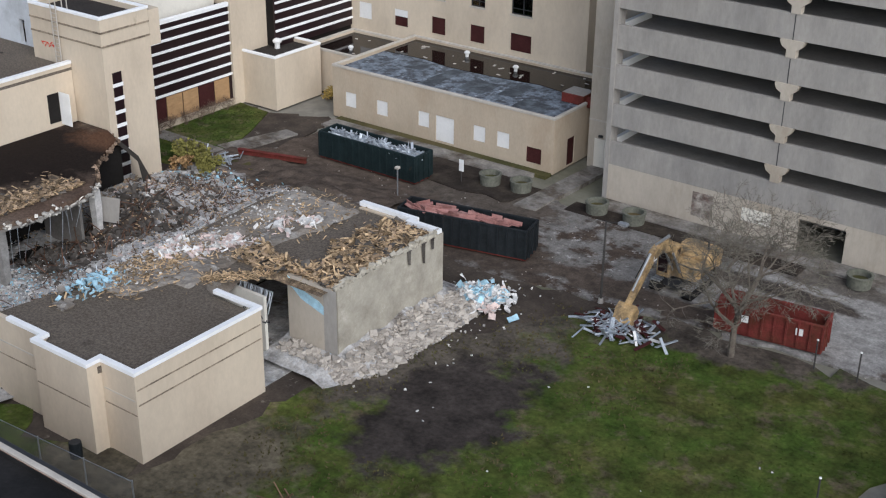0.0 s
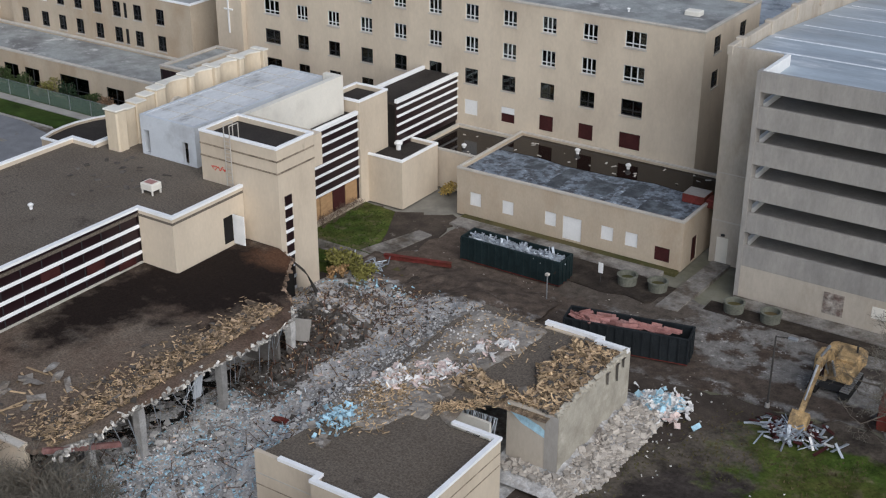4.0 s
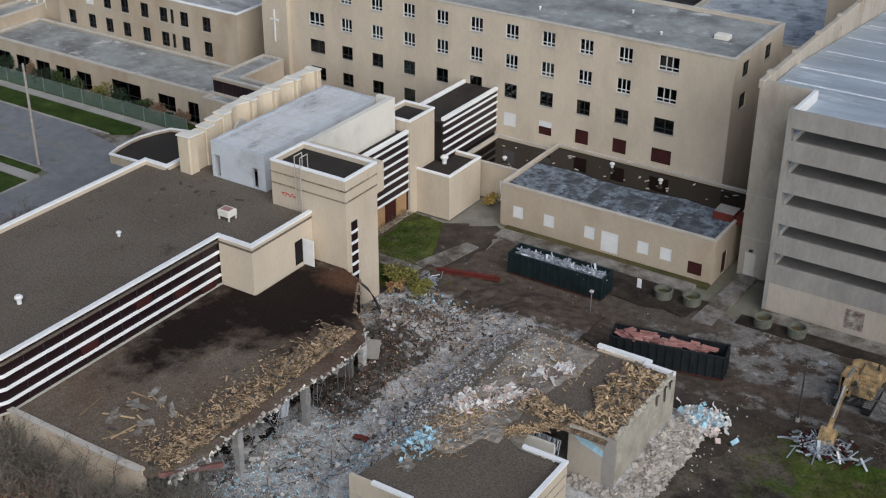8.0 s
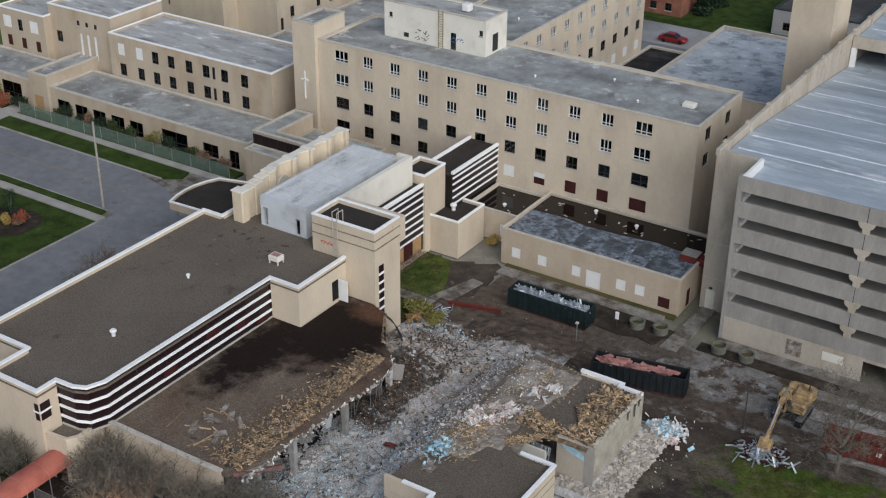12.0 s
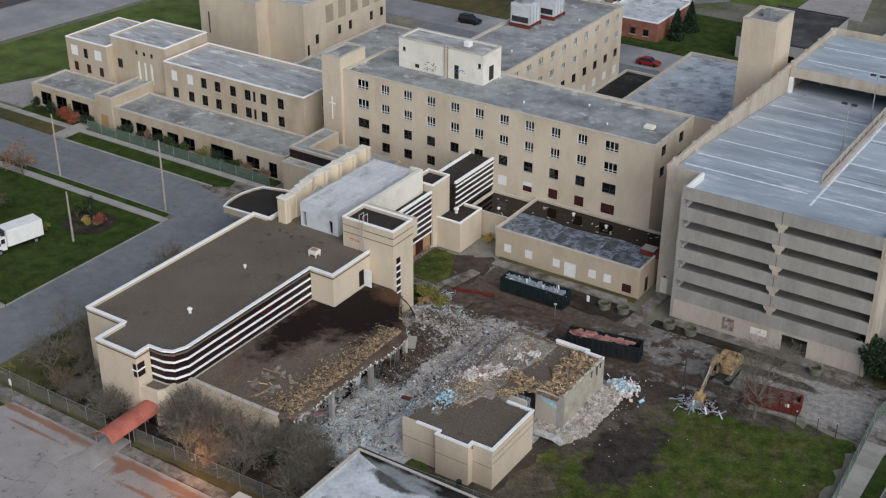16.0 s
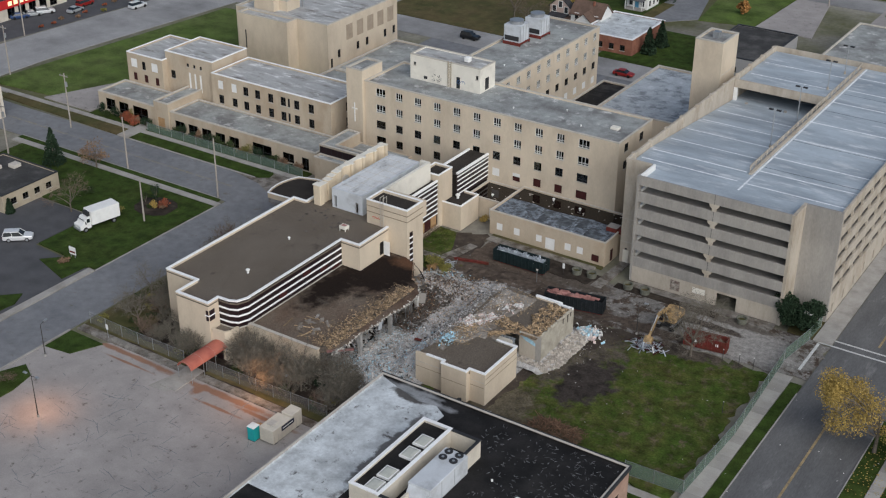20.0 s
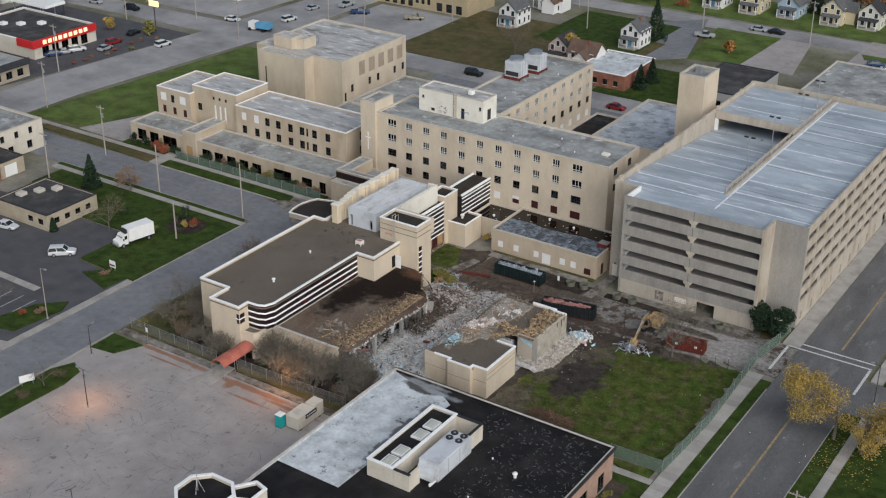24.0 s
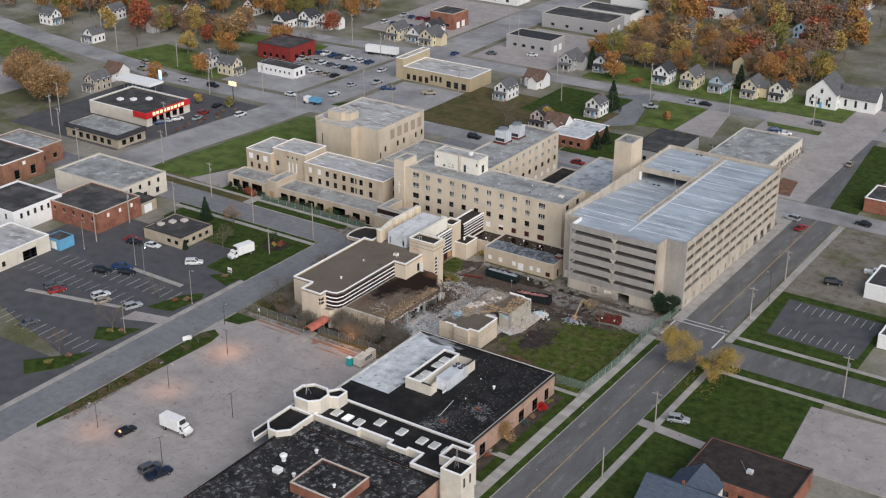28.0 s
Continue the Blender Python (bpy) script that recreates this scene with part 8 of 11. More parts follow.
def car(x, y, rz, colour, kind="sedan", z=0.03, label="", group="parked cars", plain=False):
    L, W, st, _ = CARS[kind]
    m = car_meshes(kind, colour)
    name = {"sedan": "car", "suv": "car", "pickup": "pickup_truck", "van": "van"}[kind]
    words = {"sedan": "sedan", "suv": "sport utility car", "pickup": "pickup truck", "van": "panel van"}[kind]
    t = thing(name, label or f"{colour} {words} parked on the asphalt", name.replace("_", " "), (x, y, z), group, rz=rz)
    at = PLACED[t]
    part("body", m["body"], None, t, at=at)
    part("glasshouse", m["glass"], None, t, "dark car glazing", at=at)
    part("roof", m["roof"], None, t, at=at)
    if not plain:
        part("pillar_frame", m["pillar"], None, t, at=at)
    if m["bed"]:
        part("bed_wall", m["bed"], None, t, at=at)
    for s in (-1, 1):
        for u in (-0.29, 0.31):
            wm = at @ pose(u * L, s * (W / 2 - 0.1), 0.34)
            wheel = part("wheel", m["tyre"], None, t, "black tyre", at=wm)
            if not plain:
                part("rim", m["rim"], None, wheel, at=wm)
        if plain:
            continue
        part("headlight", m["hl"], None, t, "clear headlight", at=at @ pose(0, s * W / 2 * 0.66, st[-2][3] - 0.2))
        part("tail_light", m["tl"], None, t, "red tail light", at=at @ pose(0, s * W / 2 * 0.76, st[1][3] - 0.3))
    return t


def utility_pole(x, y, h=11.0, rz=0.0, arms=1, label="weathered grey wooden utility pole"):
    p = thing("utility_pole", label, "utility pole", (x, y, 0), "utility poles", rz=rz)
    at = PLACED[p]
    part("pole", Geo().tube((0, 0, 0), (0, 0, h), 0.17, 0.11, 9), POLE_WOOD, p, at=at)
    for k in range(arms):
        ca = part("crossarm", Geo().box(-1.1, -0.16, h - 0.6 - 0.9 * k, 1.1, -0.05, h - 0.45 - 0.9 * k), POLE_WOOD, p, at=at)
        for u in (-0.95, -0.35, 0.35, 0.95):
            part("insulator", Geo().tube((u, -0.1, h - 0.45 - 0.9 * k), (u, -0.1, h - 0.28 - 0.9 * k), 0.05, 0.035, 6), STEEL, ca, at=at)
    if arms:
        part("transformer", Geo().tube((0.32, 0, h - 2.6), (0.32, 0, h - 1.7), 0.22, 0.22, 10), STEEL, p, "grey transformer can", at=at)
    return p


def veil_mat(name, colour, cover):
    """Open-weave mesh: threads and gaps too fine to see singly."""
    m = bpy.data.materials.new(name)
    m.use_nodes = True
    N, L = m.node_tree.nodes, m.node_tree.links
    tr, df, mx = N.new("ShaderNodeBsdfTransparent"), N.new("ShaderNodeBsdfDiffuse"), N.new("ShaderNodeMixShader")
    N.remove(N["Principled BSDF"])
    df.inputs["Color"].default_value = (*colour, 1)
    nz = N.new("ShaderNodeTexNoise")
    nz.inputs["Scale"].default_value = 0.8
    r = N.new("ShaderNodeMapRange")
    r.inputs["To Min"].default_value, r.inputs["To Max"].default_value = cover * 0.6, cover * 1.4
    L.new(nz.outputs["Fac"], r.inputs["Value"])
    L.new(r.outputs[0], mx.inputs[0])
    L.new(tr.outputs[0], mx.inputs[1])
    L.new(df.outputs[0], mx.inputs[2])
    L.new(mx.outputs[0], N["Material Output"].inputs["Surface"])
    return m


MESH_GREEN = veil_mat("green_privacy_mesh", (0.17, 0.23, 0.18), 0.42)
CHAIN = veil_mat("chain_link_mesh", (0.34, 0.34, 0.32), 0.12)


def fence(pts, h, veil, label, step=3.0, post=None):
    f = thing("fence", label, "fence", (*pts[0], 0.05), "fences")
    for (ax, ay), (bx, by) in zip(pts, pts[1:]):
        ln, ang = math.hypot(bx - ax, by - ay), math.degrees(math.atan2(by - ay, bx - ax))
        n = max(1, round(ln / step))
        for k in range(n):
            at = pose(ax + (bx - ax) * k / n, ay + (by - ay) * k / n, 0.05, 0, 0, ang)
            part("post", Geo().tube((0, 0, 0), (0, 0, h + 0.05), 0.04, 0.04, 7), STEEL, f, at=at)
            pn = part("mesh_panel", Geo().box(0.05, -0.008, 0.08, ln / n - 0.05, 0.008, h - 0.06), veil, f, at=at)
            pn.visible_shadow = True
            part("rail", Geo().tube((0.04, 0, h - 0.02), (ln / n - 0.04, 0, h - 0.02), 0.022, 0.022, 5), STEEL, f, at=at)
            part("rail", Geo().tube((0.04, 0, 0.05), (ln / n - 0.04, 0, 0.05), 0.02, 0.02, 5), STEEL, f, at=at)
    (bx, by) = pts[-1]
    part("post", Geo().tube((bx, by, 0.05), (bx, by, h + 0.1), 0.04, 0.04, 7), STEEL, f)
    return f


def inset(pts, d):
    """A polygon (anticlockwise) moved inwards by d."""
    out = []
    for p, q, r in zip(pts[-1:] + pts[:-1], pts, pts[1:] + pts[:1]):
        p, q, r = Vector(p), Vector(q), Vector(r)
        a, b = (q - p).normalized(), (r - q).normalized()
        na, nb = Vector((-a.y, a.x)), Vector((-b.y, b.x))
        k = d / max(0.2, 1 + na.dot(nb))
        out.append(tuple(q + (na + nb) * k))
    return out


def poly_block(name, label, pts, z0, z1, wall, roof, coping=COPING, par=0.4, pw=0.32, category="building", parent=None, wall_name="wall"):
    """A flat-roofed block on any outline (anticlockwise)."""
    a = sum(p[0] * q[1] - q[0] * p[1] for p, q in zip(pts, pts[1:] + pts[:1]))
    pts = pts if a > 0 else pts[::-1]
    cx, cy = sum(p[0] for p in pts) / len(pts), sum(p[1] for p in pts) / len(pts)
    top = parent or thing(name, label, category, (cx, cy, z0))
    ring = lambda q, z: [(x, y, z) for x, y in q]
    inn = inset(pts, 0.25)
    part(wall_name, Geo().loft([ring(pts, z0), ring(pts, z1), ring(inn, z1), ring(inn, z1 - par - 0.1)], close=False), wall, top)
    part("roof", Geo().prism(inset(pts, 0.24), z1 - par - 0.3, z1 - par), roof, top)
    if coping:
        o, i = inset(pts, -0.05), inset(pts, pw)
        part("coping", Geo().loft([ring(i, z1 - 0.05), ring(o, z1 - 0.05), ring(o, z1 + 0.1), ring(i, z1 + 0.12), ring(i, z1 - 0.05)], close=False), coping, top)
    return top


poly_block("link_upper", "", [(-100.5, 73.9), (-90.4, 73.9), (-90.4, 75.4), (-97.7, 75.4), (-97.7, 82.0), (-100.5, 82.0)], -0.1, 7.0, TAN_OLD, ROOF_GREY, STONE, par=0.14, pw=0.3, parent=linkb)
poly_block("link_lower", "", [(-97.6, 75.5), (-86.5, 75.5), (-86.5, 82.0), (-97.6, 82.0)], -0.1, 5.2, TAN_OLD, ROOF_GREY, None, par=0.1, parent=linkb)
poly_block("link_ledge", "", [(-100.3, 72.0), (-91.2, 72.0), (-91.2, 73.8), (-100.3, 73.8)], -0.1, 5.35, TAN_OLD, ROOF_GREY, STONE, par=0.1, pw=0.2, parent=linkb)
part("glazing", Geo().box(-100.35, 73.8, 5.36, -90.5, 73.88, 6.72), DARK_GLAZE, linkb, "dark glazed band")
for k in range(9):
    part("mullion", Geo().box(-100.2 + 1.2 * k, 73.76, 5.36, -100.14 + 1.2 * k, 73.8, 6.72), FRAME_DK, linkb)

# ---- the black-roofed commercial building beside the car park ----
BRICK_PINK = mat("pinkish_tan_brick", (0.40, 0.27, 0.205), 0.92, var=0.12, scale=0.8, fine=8, bump=0.2, tint=(0.33, 0.215, 0.165), tint_scale=0.3)
ROOF_TAR = mat("black_tar_roof", (0.015, 0.0145, 0.0145), 0.8, var=0.2, scale=0.4, fine=5, bump=0.2, tint=(0.030, 0.028, 0.027), tint_scale=0.22, tint_at=0.55, tint_soft=0.12, second=(0.10, 0.10, 0.10), second_scale=0.9, second_at=0.71, second_soft=0.04, spots=((-46.4, 23.2, 3.4, 0.7, (0.26, 0.265, 0.27)), (-42.4, 22.4, 2.6, 0.6, (0.30, 0.305, 0.31)), (-43.6, 23.6, 1.8, 0.35, (0.24, 0.245, 0.25))), spot_soft=0.4)
ROOF_PEEL = mat("peeling_black_roof", (0.018, 0.0175, 0.0175), 0.8, var=0.3, scale=0.8, fine=3, bump=0.3, tint=(0.040, 0.038, 0.037), tint_scale=0.3, tint_at=0.5, tint_soft=0.1, second=(0.21, 0.21, 0.215), second_scale=1.0, second_at=0.585, second_soft=0.05)
ROOF_WHITE = mat("worn_white_roof_coating", (0.58, 0.605, 0.61), 0.8, var=0.16, scale=0.5, fine=3, bump=0.15, tint=(0.40, 0.415, 0.42), tint_scale=0.45, tint_at=0.56, tint_soft=0.12, second=(0.13, 0.125, 0.12), second_scale=0.7, second_at=0.63, second_soft=0.04, spots=((-45.5, 22.4, 3.0, 1.3, (0.10, 0.095, 0.09)), (-41.5, 12.0, 0.9, 9.0, (0.16, 0.155, 0.15))))
CREAM = mat("cream_block_wall", (0.62, 0.565, 0.47), 0.85, var=0.06, scale=0.5, fine=6, bump=0.08, tint=(0.52, 0.47, 0.39), tint_scale=0.35, tint_at=0.6)
shop = block("commercial_building", "long black-roofed commercial building with pink brick walls", -51.2, -9.5, -16.5, 24.3, 0, 5.0, BRICK_PINK, ROOF_TAR, STONE, par=0.2, pw=0.22, wins={"E": [(4.0, 0.1, 6.2, 2.8, "dark"), (12.5, 0.1, 14.7, 2.8, "dark"), (19.0, 0.1, 21.2, 2.8, "dark"), (24.5, 0.1, 26.7, 2.8, "dark"), (29.6, 0.1, 31.4, 2.8, "dark")]})
part("white_roof_strip", Geo().prism([(-50.86, -2.0), (-41.0, -2.2), (-40.8, 8.0), (-39.7, 21.0), (-41.6, 22.2), (-44.0, 21.8), (-47.5, 22.8), (-50.85, 23.9)], 4.78, 4.83), ROOF_WHITE, shop, "worn white roof coating")
for f, m in ((Geo().box(-50.9, -9.2, 4.8, -50.87, 24.0, 5.06), ROOF_WHITE), (Geo().box(-50.87, 23.97, 4.8, -16.8, 24.0, 5.06), ROOF_TAR)):
    part("flashing", f, m, shop)
part("eave_trim", Geo().bevel_box(-16.52, -9.4, 4.72, -16.25, 24.3, 5.14, 0.04), FRAME_DK, shop)
part("eave_trim", Geo().bevel_box(-51.4, 24.3, 4.8, -16.3, 24.55, 5.14, 0.04), FRAME_DK, shop)
pen = poly_block("roof_pen", "cream rooftop enclosure round a black roof and a plant pit", [(-39.6, 1.9), (-35.6, 1.9), (-35.6, 16.5), (-39.6, 16.5)], 4.82, 7.3, CREAM, ROOF_TAR, COPING, par=0.4, pw=0.35, category="roof enclosure")
for x0, y0, x1, y1 in ((-35.55, 1.9, -33.2, 2.2), (-35.55, 16.2, -31.7, 16.5), (-32.0, 12.6, -31.7, 16.15)):
    part("pit_wall", Geo().box(x0, y0, 4.82, x1, y1, 7.2), CREAM, pen)
    part("pit_coping", Geo().bevel_box(x0 - 0.02, y0 - 0.05, 7.2, x1 + 0.05, y1 + 0.05, 7.34, 0.02), FRAME_DK, pen)
part("pit_wall", Geo().box(-33.5, 2.25, 4.82, -33.2, 4.2, 7.2), CREAM, pen)
part("pit_coping", Geo().bevel_box(-31.9, 4.2, 4.82, -31.65, 12.5, 5.2, 0.03), COPING, pen)
part("pit_floor", Geo().box(-35.5, 2.3, 4.80, -32.0, 16.1, 4.86), ROOF_TAR, pen)
SKY_LENS = mat("frosted_skylight", (0.50, 0.50, 0.44), 0.25, var=0.08, scale=1.5, bump=0.0, spec=0.5)
SKY_LIT = lamp_mat("lit_skylight", (0.85, 1.0, 0.72), 0.55)
sky_proto = {}


def skylight(x, y, z, sx=1.9, sy=1.3, lit=False, rz=0):
    t = thing("skylight", "lit square skylight glowing pale green" if lit else "square frosted skylight with a white kerb", "skylight", (x, y, z), "roof skylights", rz=rz)
    at = PLACED[t]
    k = (sx, sy, lit)
    if k not in sky_proto:
        c = Geo().loft([[(a * (sx / 2 + e), b * (sy / 2 + e), h) for a, b in ((-1, -1), (1, -1), (1, 1), (-1, 1))] for e, h in ((0.08, 0), (0.08, 0.28), (-0.05, 0.30), (-0.05, 0.2))], close=False)
        d = Geo().loft([[(a * (sx / 2 - e), b * (sy / 2 - e), h) for a, b in ((-1, -1), (1, -1), (1, 1), (-1, 1))] for e, h in ((0.05, 0.24), (0.1, 0.32), (0.35, 0.38))])
        sky_proto[k] = (c.mesh("kerb", WHITE), d.mesh("dome", SKY_LIT if lit else SKY_LENS))
    part("kerb", sky_proto[k][0], None, t, at=at)
    part("dome", sky_proto[k][1], None, t, "frosted dome", at=at)


for y in (3.4, 5.9, 10.2, 12.9):
    skylight(-37.2, y, 6.9, 1.5, 1.9)
unit = thing("rooftop_unit", "large pale blue-white rooftop air conditioning unit", "air conditioner", (-32.6, 9.0, 4.86))
part("casing", Geo().bevel_box(-34.2, 5.4, 5.1, -31.2, 13.0, 7.5, 0.06), STEEL_SHEET, unit)
for x in (-34.0, -31.4):
    part("base_rail", Geo().box(x - 0.1, 5.4, 4.86, x + 0.1, 13.0, 5.1), STEEL, unit)
part("hood", Geo().loft([[(-34.0, 5.4, 5.5), (-31.4, 5.4, 5.5), (-31.4, 5.4, 7.3), (-34.0, 5.4, 7.3)], [(-34.0, 4.3, 5.5), (-31.4, 4.3, 5.5), (-31.4, 4.3, 5.9), (-34.0, 4.3, 5.9)]]), STEEL_SHEET, unit, "sloping intake hood")
for y in (7.6, 10.2):
    part("panel_seam", Geo().box(-31.2, y, 5.2, -31.17, y + 0.06, 7.4), STEEL, unit)
for y, x in ((11.2, -33.4), (11.2, -32.0), (12.4, -33.4), (12.4, -32.0)):
    fan_ = part("fan_ring", Geo().tube((x, y, 7.5), (x, y, 7.6), 0.5, 0.5, 14), FRAME_DK, unit)
    part("fan_hub", Geo().tube((x, y, 7.58), (x, y, 7.64), 0.18, 0.16, 10), STEEL, fan_)
for x, y in ((-24.0, 11.8), (-28.3, 13.5), (-26.6, 5.0)):
    vent(x, y, 4.8, 1.0 if x == -24.0 else 0.4)
PATCH = mat("grey_coating_scraps", (0.17, 0.172, 0.175), 0.8, var=0.3, scale=1.5, rand=0.5)
for n, (cx, cy, sx, sy, cnt) in enumerate(((-22.4, 3.2, 1.3, 1.2, 260), (-25.6, -4.8, 1.3, 1.3, 260), (-20.0, 0.4, 0.6, 0.5, 90), (-27.0, -7.6, 1.0, 0.6, 120))):
    stuff("roof_patches", scatter(cnt, blob(cx, cy, sx, sy), lambda x, y: 4.81, lambda: (rnd.uniform(0.06, 0.5), rnd.uniform(0.05, 0.12), 0.03), 3, "sheet"), PATCH, "scraps of grey coating round the roof drain", "roof scraps")
    if n < 2:
        curb = thing("roof_curb", "low rusty curb on the black roof", "roof curb", (cx, cy, 4.8))
        part("curb", Geo().bevel_box(cx - 0.6, cy - 0.45, 4.8, cx + 0.6, cy + 0.45, 5.05, 0.05), RUST_RED, curb)
        part("lid", Geo().box(cx - 0.45, cy - 0.3, 5.05, cx + 0.45, cy + 0.3, 5.09), BRICK_RED, curb)
stuff("roof_patches", scatter(700, in_band(-34, -17, -8.5, 23.5, lambda x, y: x > -29.5 or y > 18), lambda x, y: 4.81, lambda: (rnd.uniform(0.05, 0.6), rnd.uniform(0.03, 0.06), 0.02), 1, "bar"), PATCH, "thin grey seams and scuffs on the tar roof", "roof scraps")
part("loose_pipe", Geo().tube((-27.4, -3.4, 4.86), (-28.3, 3.0, 4.9), 0.05, 0.05, 6), WHITE, thing("roof_pipe", "thin white pipe lying on the black roof", "pipe", (-28.3, -2.5, 4.82)))
# stepped cream front and its black strip roof
strip = poly_block("front_strip", "black strip roof behind a stepped cream parapet", [(-48.0, -9.6), (-48.0, -18.0), (-37.0, -18.0), (-37.0, -17.0), (-29.5, -17.0), (-29.5, -18.4), (-25.0, -18.4), (-25.0, -17.5), (-22.0, -17.5), (-22.0, -21.4), (-15.0, -21.4), (-15.0, -9.6)], 0, 5.5, CREAM, ROOF_TAR, COPING, par=0.45, pw=0.4)
for n, (x, y) in enumerate(((-44.8, -14.5), (-41.8, -14.8), (-38.9, -14.9), (-35.4, -12.6), (-29.8, -13), (-24.7, -13.4), (-21.8, -13.4), (-18.7, -13.6))):
    skylight(x, y, 5.05, 1.5, 2.1, lit=n == 1)
octo = poly_block("octagon_tower", "cream eight-sided roof tower with a white coping", [(-54.2, -16.6), (-52.4, -18.4), (-49.0, -18.4), (-47.2, -16.6), (-47.2, -13.8), (-49.0, -12.0), (-52.4, -12.0), (-54.2, -13.8)], 0, 8.2, CREAM, ROOF_TAR, COPING, par=0.5, pw=0.35)
poly_block("tower_step", "step of the cream tower", [(-49.2, -12.2), (-47.3, -13.9), (-45.4, -13.0), (-45.4, -10.2), (-47.4, -9.7)], 5.0, 7.7, CREAM, ROOF_TAR, COPING, par=0.4, parent=octo)
mast = thing("roof_antenna", "thin steel antenna mast with bent brackets", "antenna", (-52.0, -15.0, 7.7))
part("mast", Geo().tube((-52.0, -15.0, 7.7), (-52.0, -15.0, 12.6), 0.05, 0.03, 6), STEEL, mast)
for dx, dy in ((0.9, 0.2), (-0.3, 0.8), (0.4, -0.8)):
    part("stay", Geo().tube((-52.0 + dx, -15.0 + dy, 7.72), (-52.0, -15.0, 9.5), 0.03, 0.03, 5), STEEL, mast)
poly_block("lower_parapet", "low cream eight-sided parapet round a black roof", [(-53.7, -25.4), (-51.6, -27.6), (-49.6, -27.6), (-47.5, -25.4), (-47.5, -18.5), (-53.7, -18.5)], 0, 5.8, CREAM, ROOF_TAR, COPING, par=0.5, pw=0.35)
poly_block("outer_canopy", "black canopy roof with a white edge", [(-56.0, -27.5), (-53.75, -29.6), (-53.75, -11.5), (-56.0, -13.0)], 2.9, 3.6, CREAM, ROOF_TAR, COPING, par=0.15, pw=0.25)
small = block("cream_corner_tower", "small cream corner tower with white coping", -14.2, -22.6, -9.7, -18.0, 0, 8.0, CREAM, ROOF_TAR, COPING, par=0.5, pw=0.3, wins={"E": [(0.8, 4.8, 1.5, 6.8, "dark"), (2.8, 4.8, 3.5, 6.8, "dark")]})
poly_block("tower_back", "lower part of the cream tower", [(-17.6, -18.0), (-14.25, -18.0), (-12.2, -17.9), (-12.2, -13.5), (-17.6, -13.5)], 0, 7.0, CREAM, ROOF_TAR, COPING, par=0.5, parent=small)
lat = thing("lattice_antenna", "slim three-legged lattice antenna on the tower", "antenna", (-12.2, -20.2, 7.5))
for a in (0, 2.094, 4.189):
    part("leg", Geo().tube((-12.2 + 0.45 * math.cos(a), -20.2 + 0.45 * math.sin(a), 7.5), (-12.2, -20.2, 12.2), 0.04, 0.03, 5), STEEL, lat)
for k in range(5):
    z, r_ = 7.9 + 0.75 * k, 0.45 * (1 - (0.4 + 0.75 * k) / 4.4)
    for a in (0, 2.094, 4.189):
        part("brace", Geo().tube((-12.2 + r_ * math.cos(a), -20.2 + r_ * math.sin(a), z), (-12.2 + r_ * 0.8 * math.cos(a + 2.094), -20.2 + r_ * 0.8 * math.sin(a + 2.094), z + 0.5), 0.02, 0.02, 4), STEEL, lat)
rear2 = block("shop_block", "black-roofed rear range with peeling coating", -50.0, -70.0, -15.2, -21.6, 0, 4.7, BRICK_PINK, ROOF_PEEL, ROOF_TAR, par=0.15, pw=0.3)
part("roof", Geo().box(-47.4, -21.5, 4.3, -22.1, -18.45, 4.56), ROOF_PEEL, rear2)
for f in (Geo().box(-49.7, -69.7, 4.55, -49.67, -21.9, 4.66), Geo().box(-49.67, -21.93, 4.55, -15.5, -21.9, 4.66)):
    part("flashing", f, ROOF_TAR, rear2)
box3 = block("roof_room", "square brick rooftop room with a mottled roof", -35.5, -40.0, -24.5, -30.6, 4.56, 6.6, BRICK_RED, ROOF_PEEL, STONE, par=0.25, pw=0.3)
for x, y, s in ((-39.5, -27.5, 1.2), (-38.0, -36.0, 1.2), (-43.0, -33.0, 2.2), (-29.0, -45.0, 1.2), (-28.0, -36.5, 1.0)):
    vent(x, y, 6.35 if -35.5 < x < -24.5 and -40 < y < -30.6 else 4.55, s)
pan = thing("roof_cooler", "white box cooler on the black roof", "air conditioner", (-41.5, -36.5, 4.55))
part("casing", Geo().bevel_box(-42.3, -37.2, 4.65, -40.7, -35.8, 5.5, 0.06), WHITE, pan)
part("louvre", Geo().box(-42.33, -37.0, 4.8, -42.3, -36.0, 5.3), STEEL, pan)
part("base", Geo().box(-42.2, -37.1, 4.55, -40.8, -35.9, 4.65), STEEL, pan)

# ---- planting by the commercial building and the street ----
bush(-14.7, 16.0, 1.3, 3.0, "crimson", "bright red round bush against the brick wall", 1500, 0.20, name="red_bush")
bush(-14.4, 2.4, 2.3, 5.4, "tan", "yellow-leaved upright shrub against the brick wall", 1300, 0.25, name="tall_shrub")
for x, y, r, h, c in ((-15.2, 17.4, 0.8, 1.0, "green"), (-15.3, 13.2, 0.7, 0.9, "brown"), (-15.0, 9.6, 1.0, 1.6, "bluegreen"), (-14.9, -2.2, 0.8, 0.9, "green"), (-15.2, -4.5, 0.9, 1.6, "red"), (-14.4, -12.0, 1.0, 1.0, "green"), (-13.6, -15.0, 1.0, 1.0, "bluegreen"), (-15.3, 20.5, 0.7, 1.0, "olive"), (-12.8, -27.5, 1.6, 4.4, "bluegreen"), (-52.2, -36.0, 1.0, 1.4, "olive"), (-52.0, -32.0, 0.9, 1.2, "brown")):
    bush(x, y, r, h, c, "low clipped shrub in the bed beside the wall", 260, 0.22, z=0.03 if x < -50 else 0.08, group="foundation shrubs")
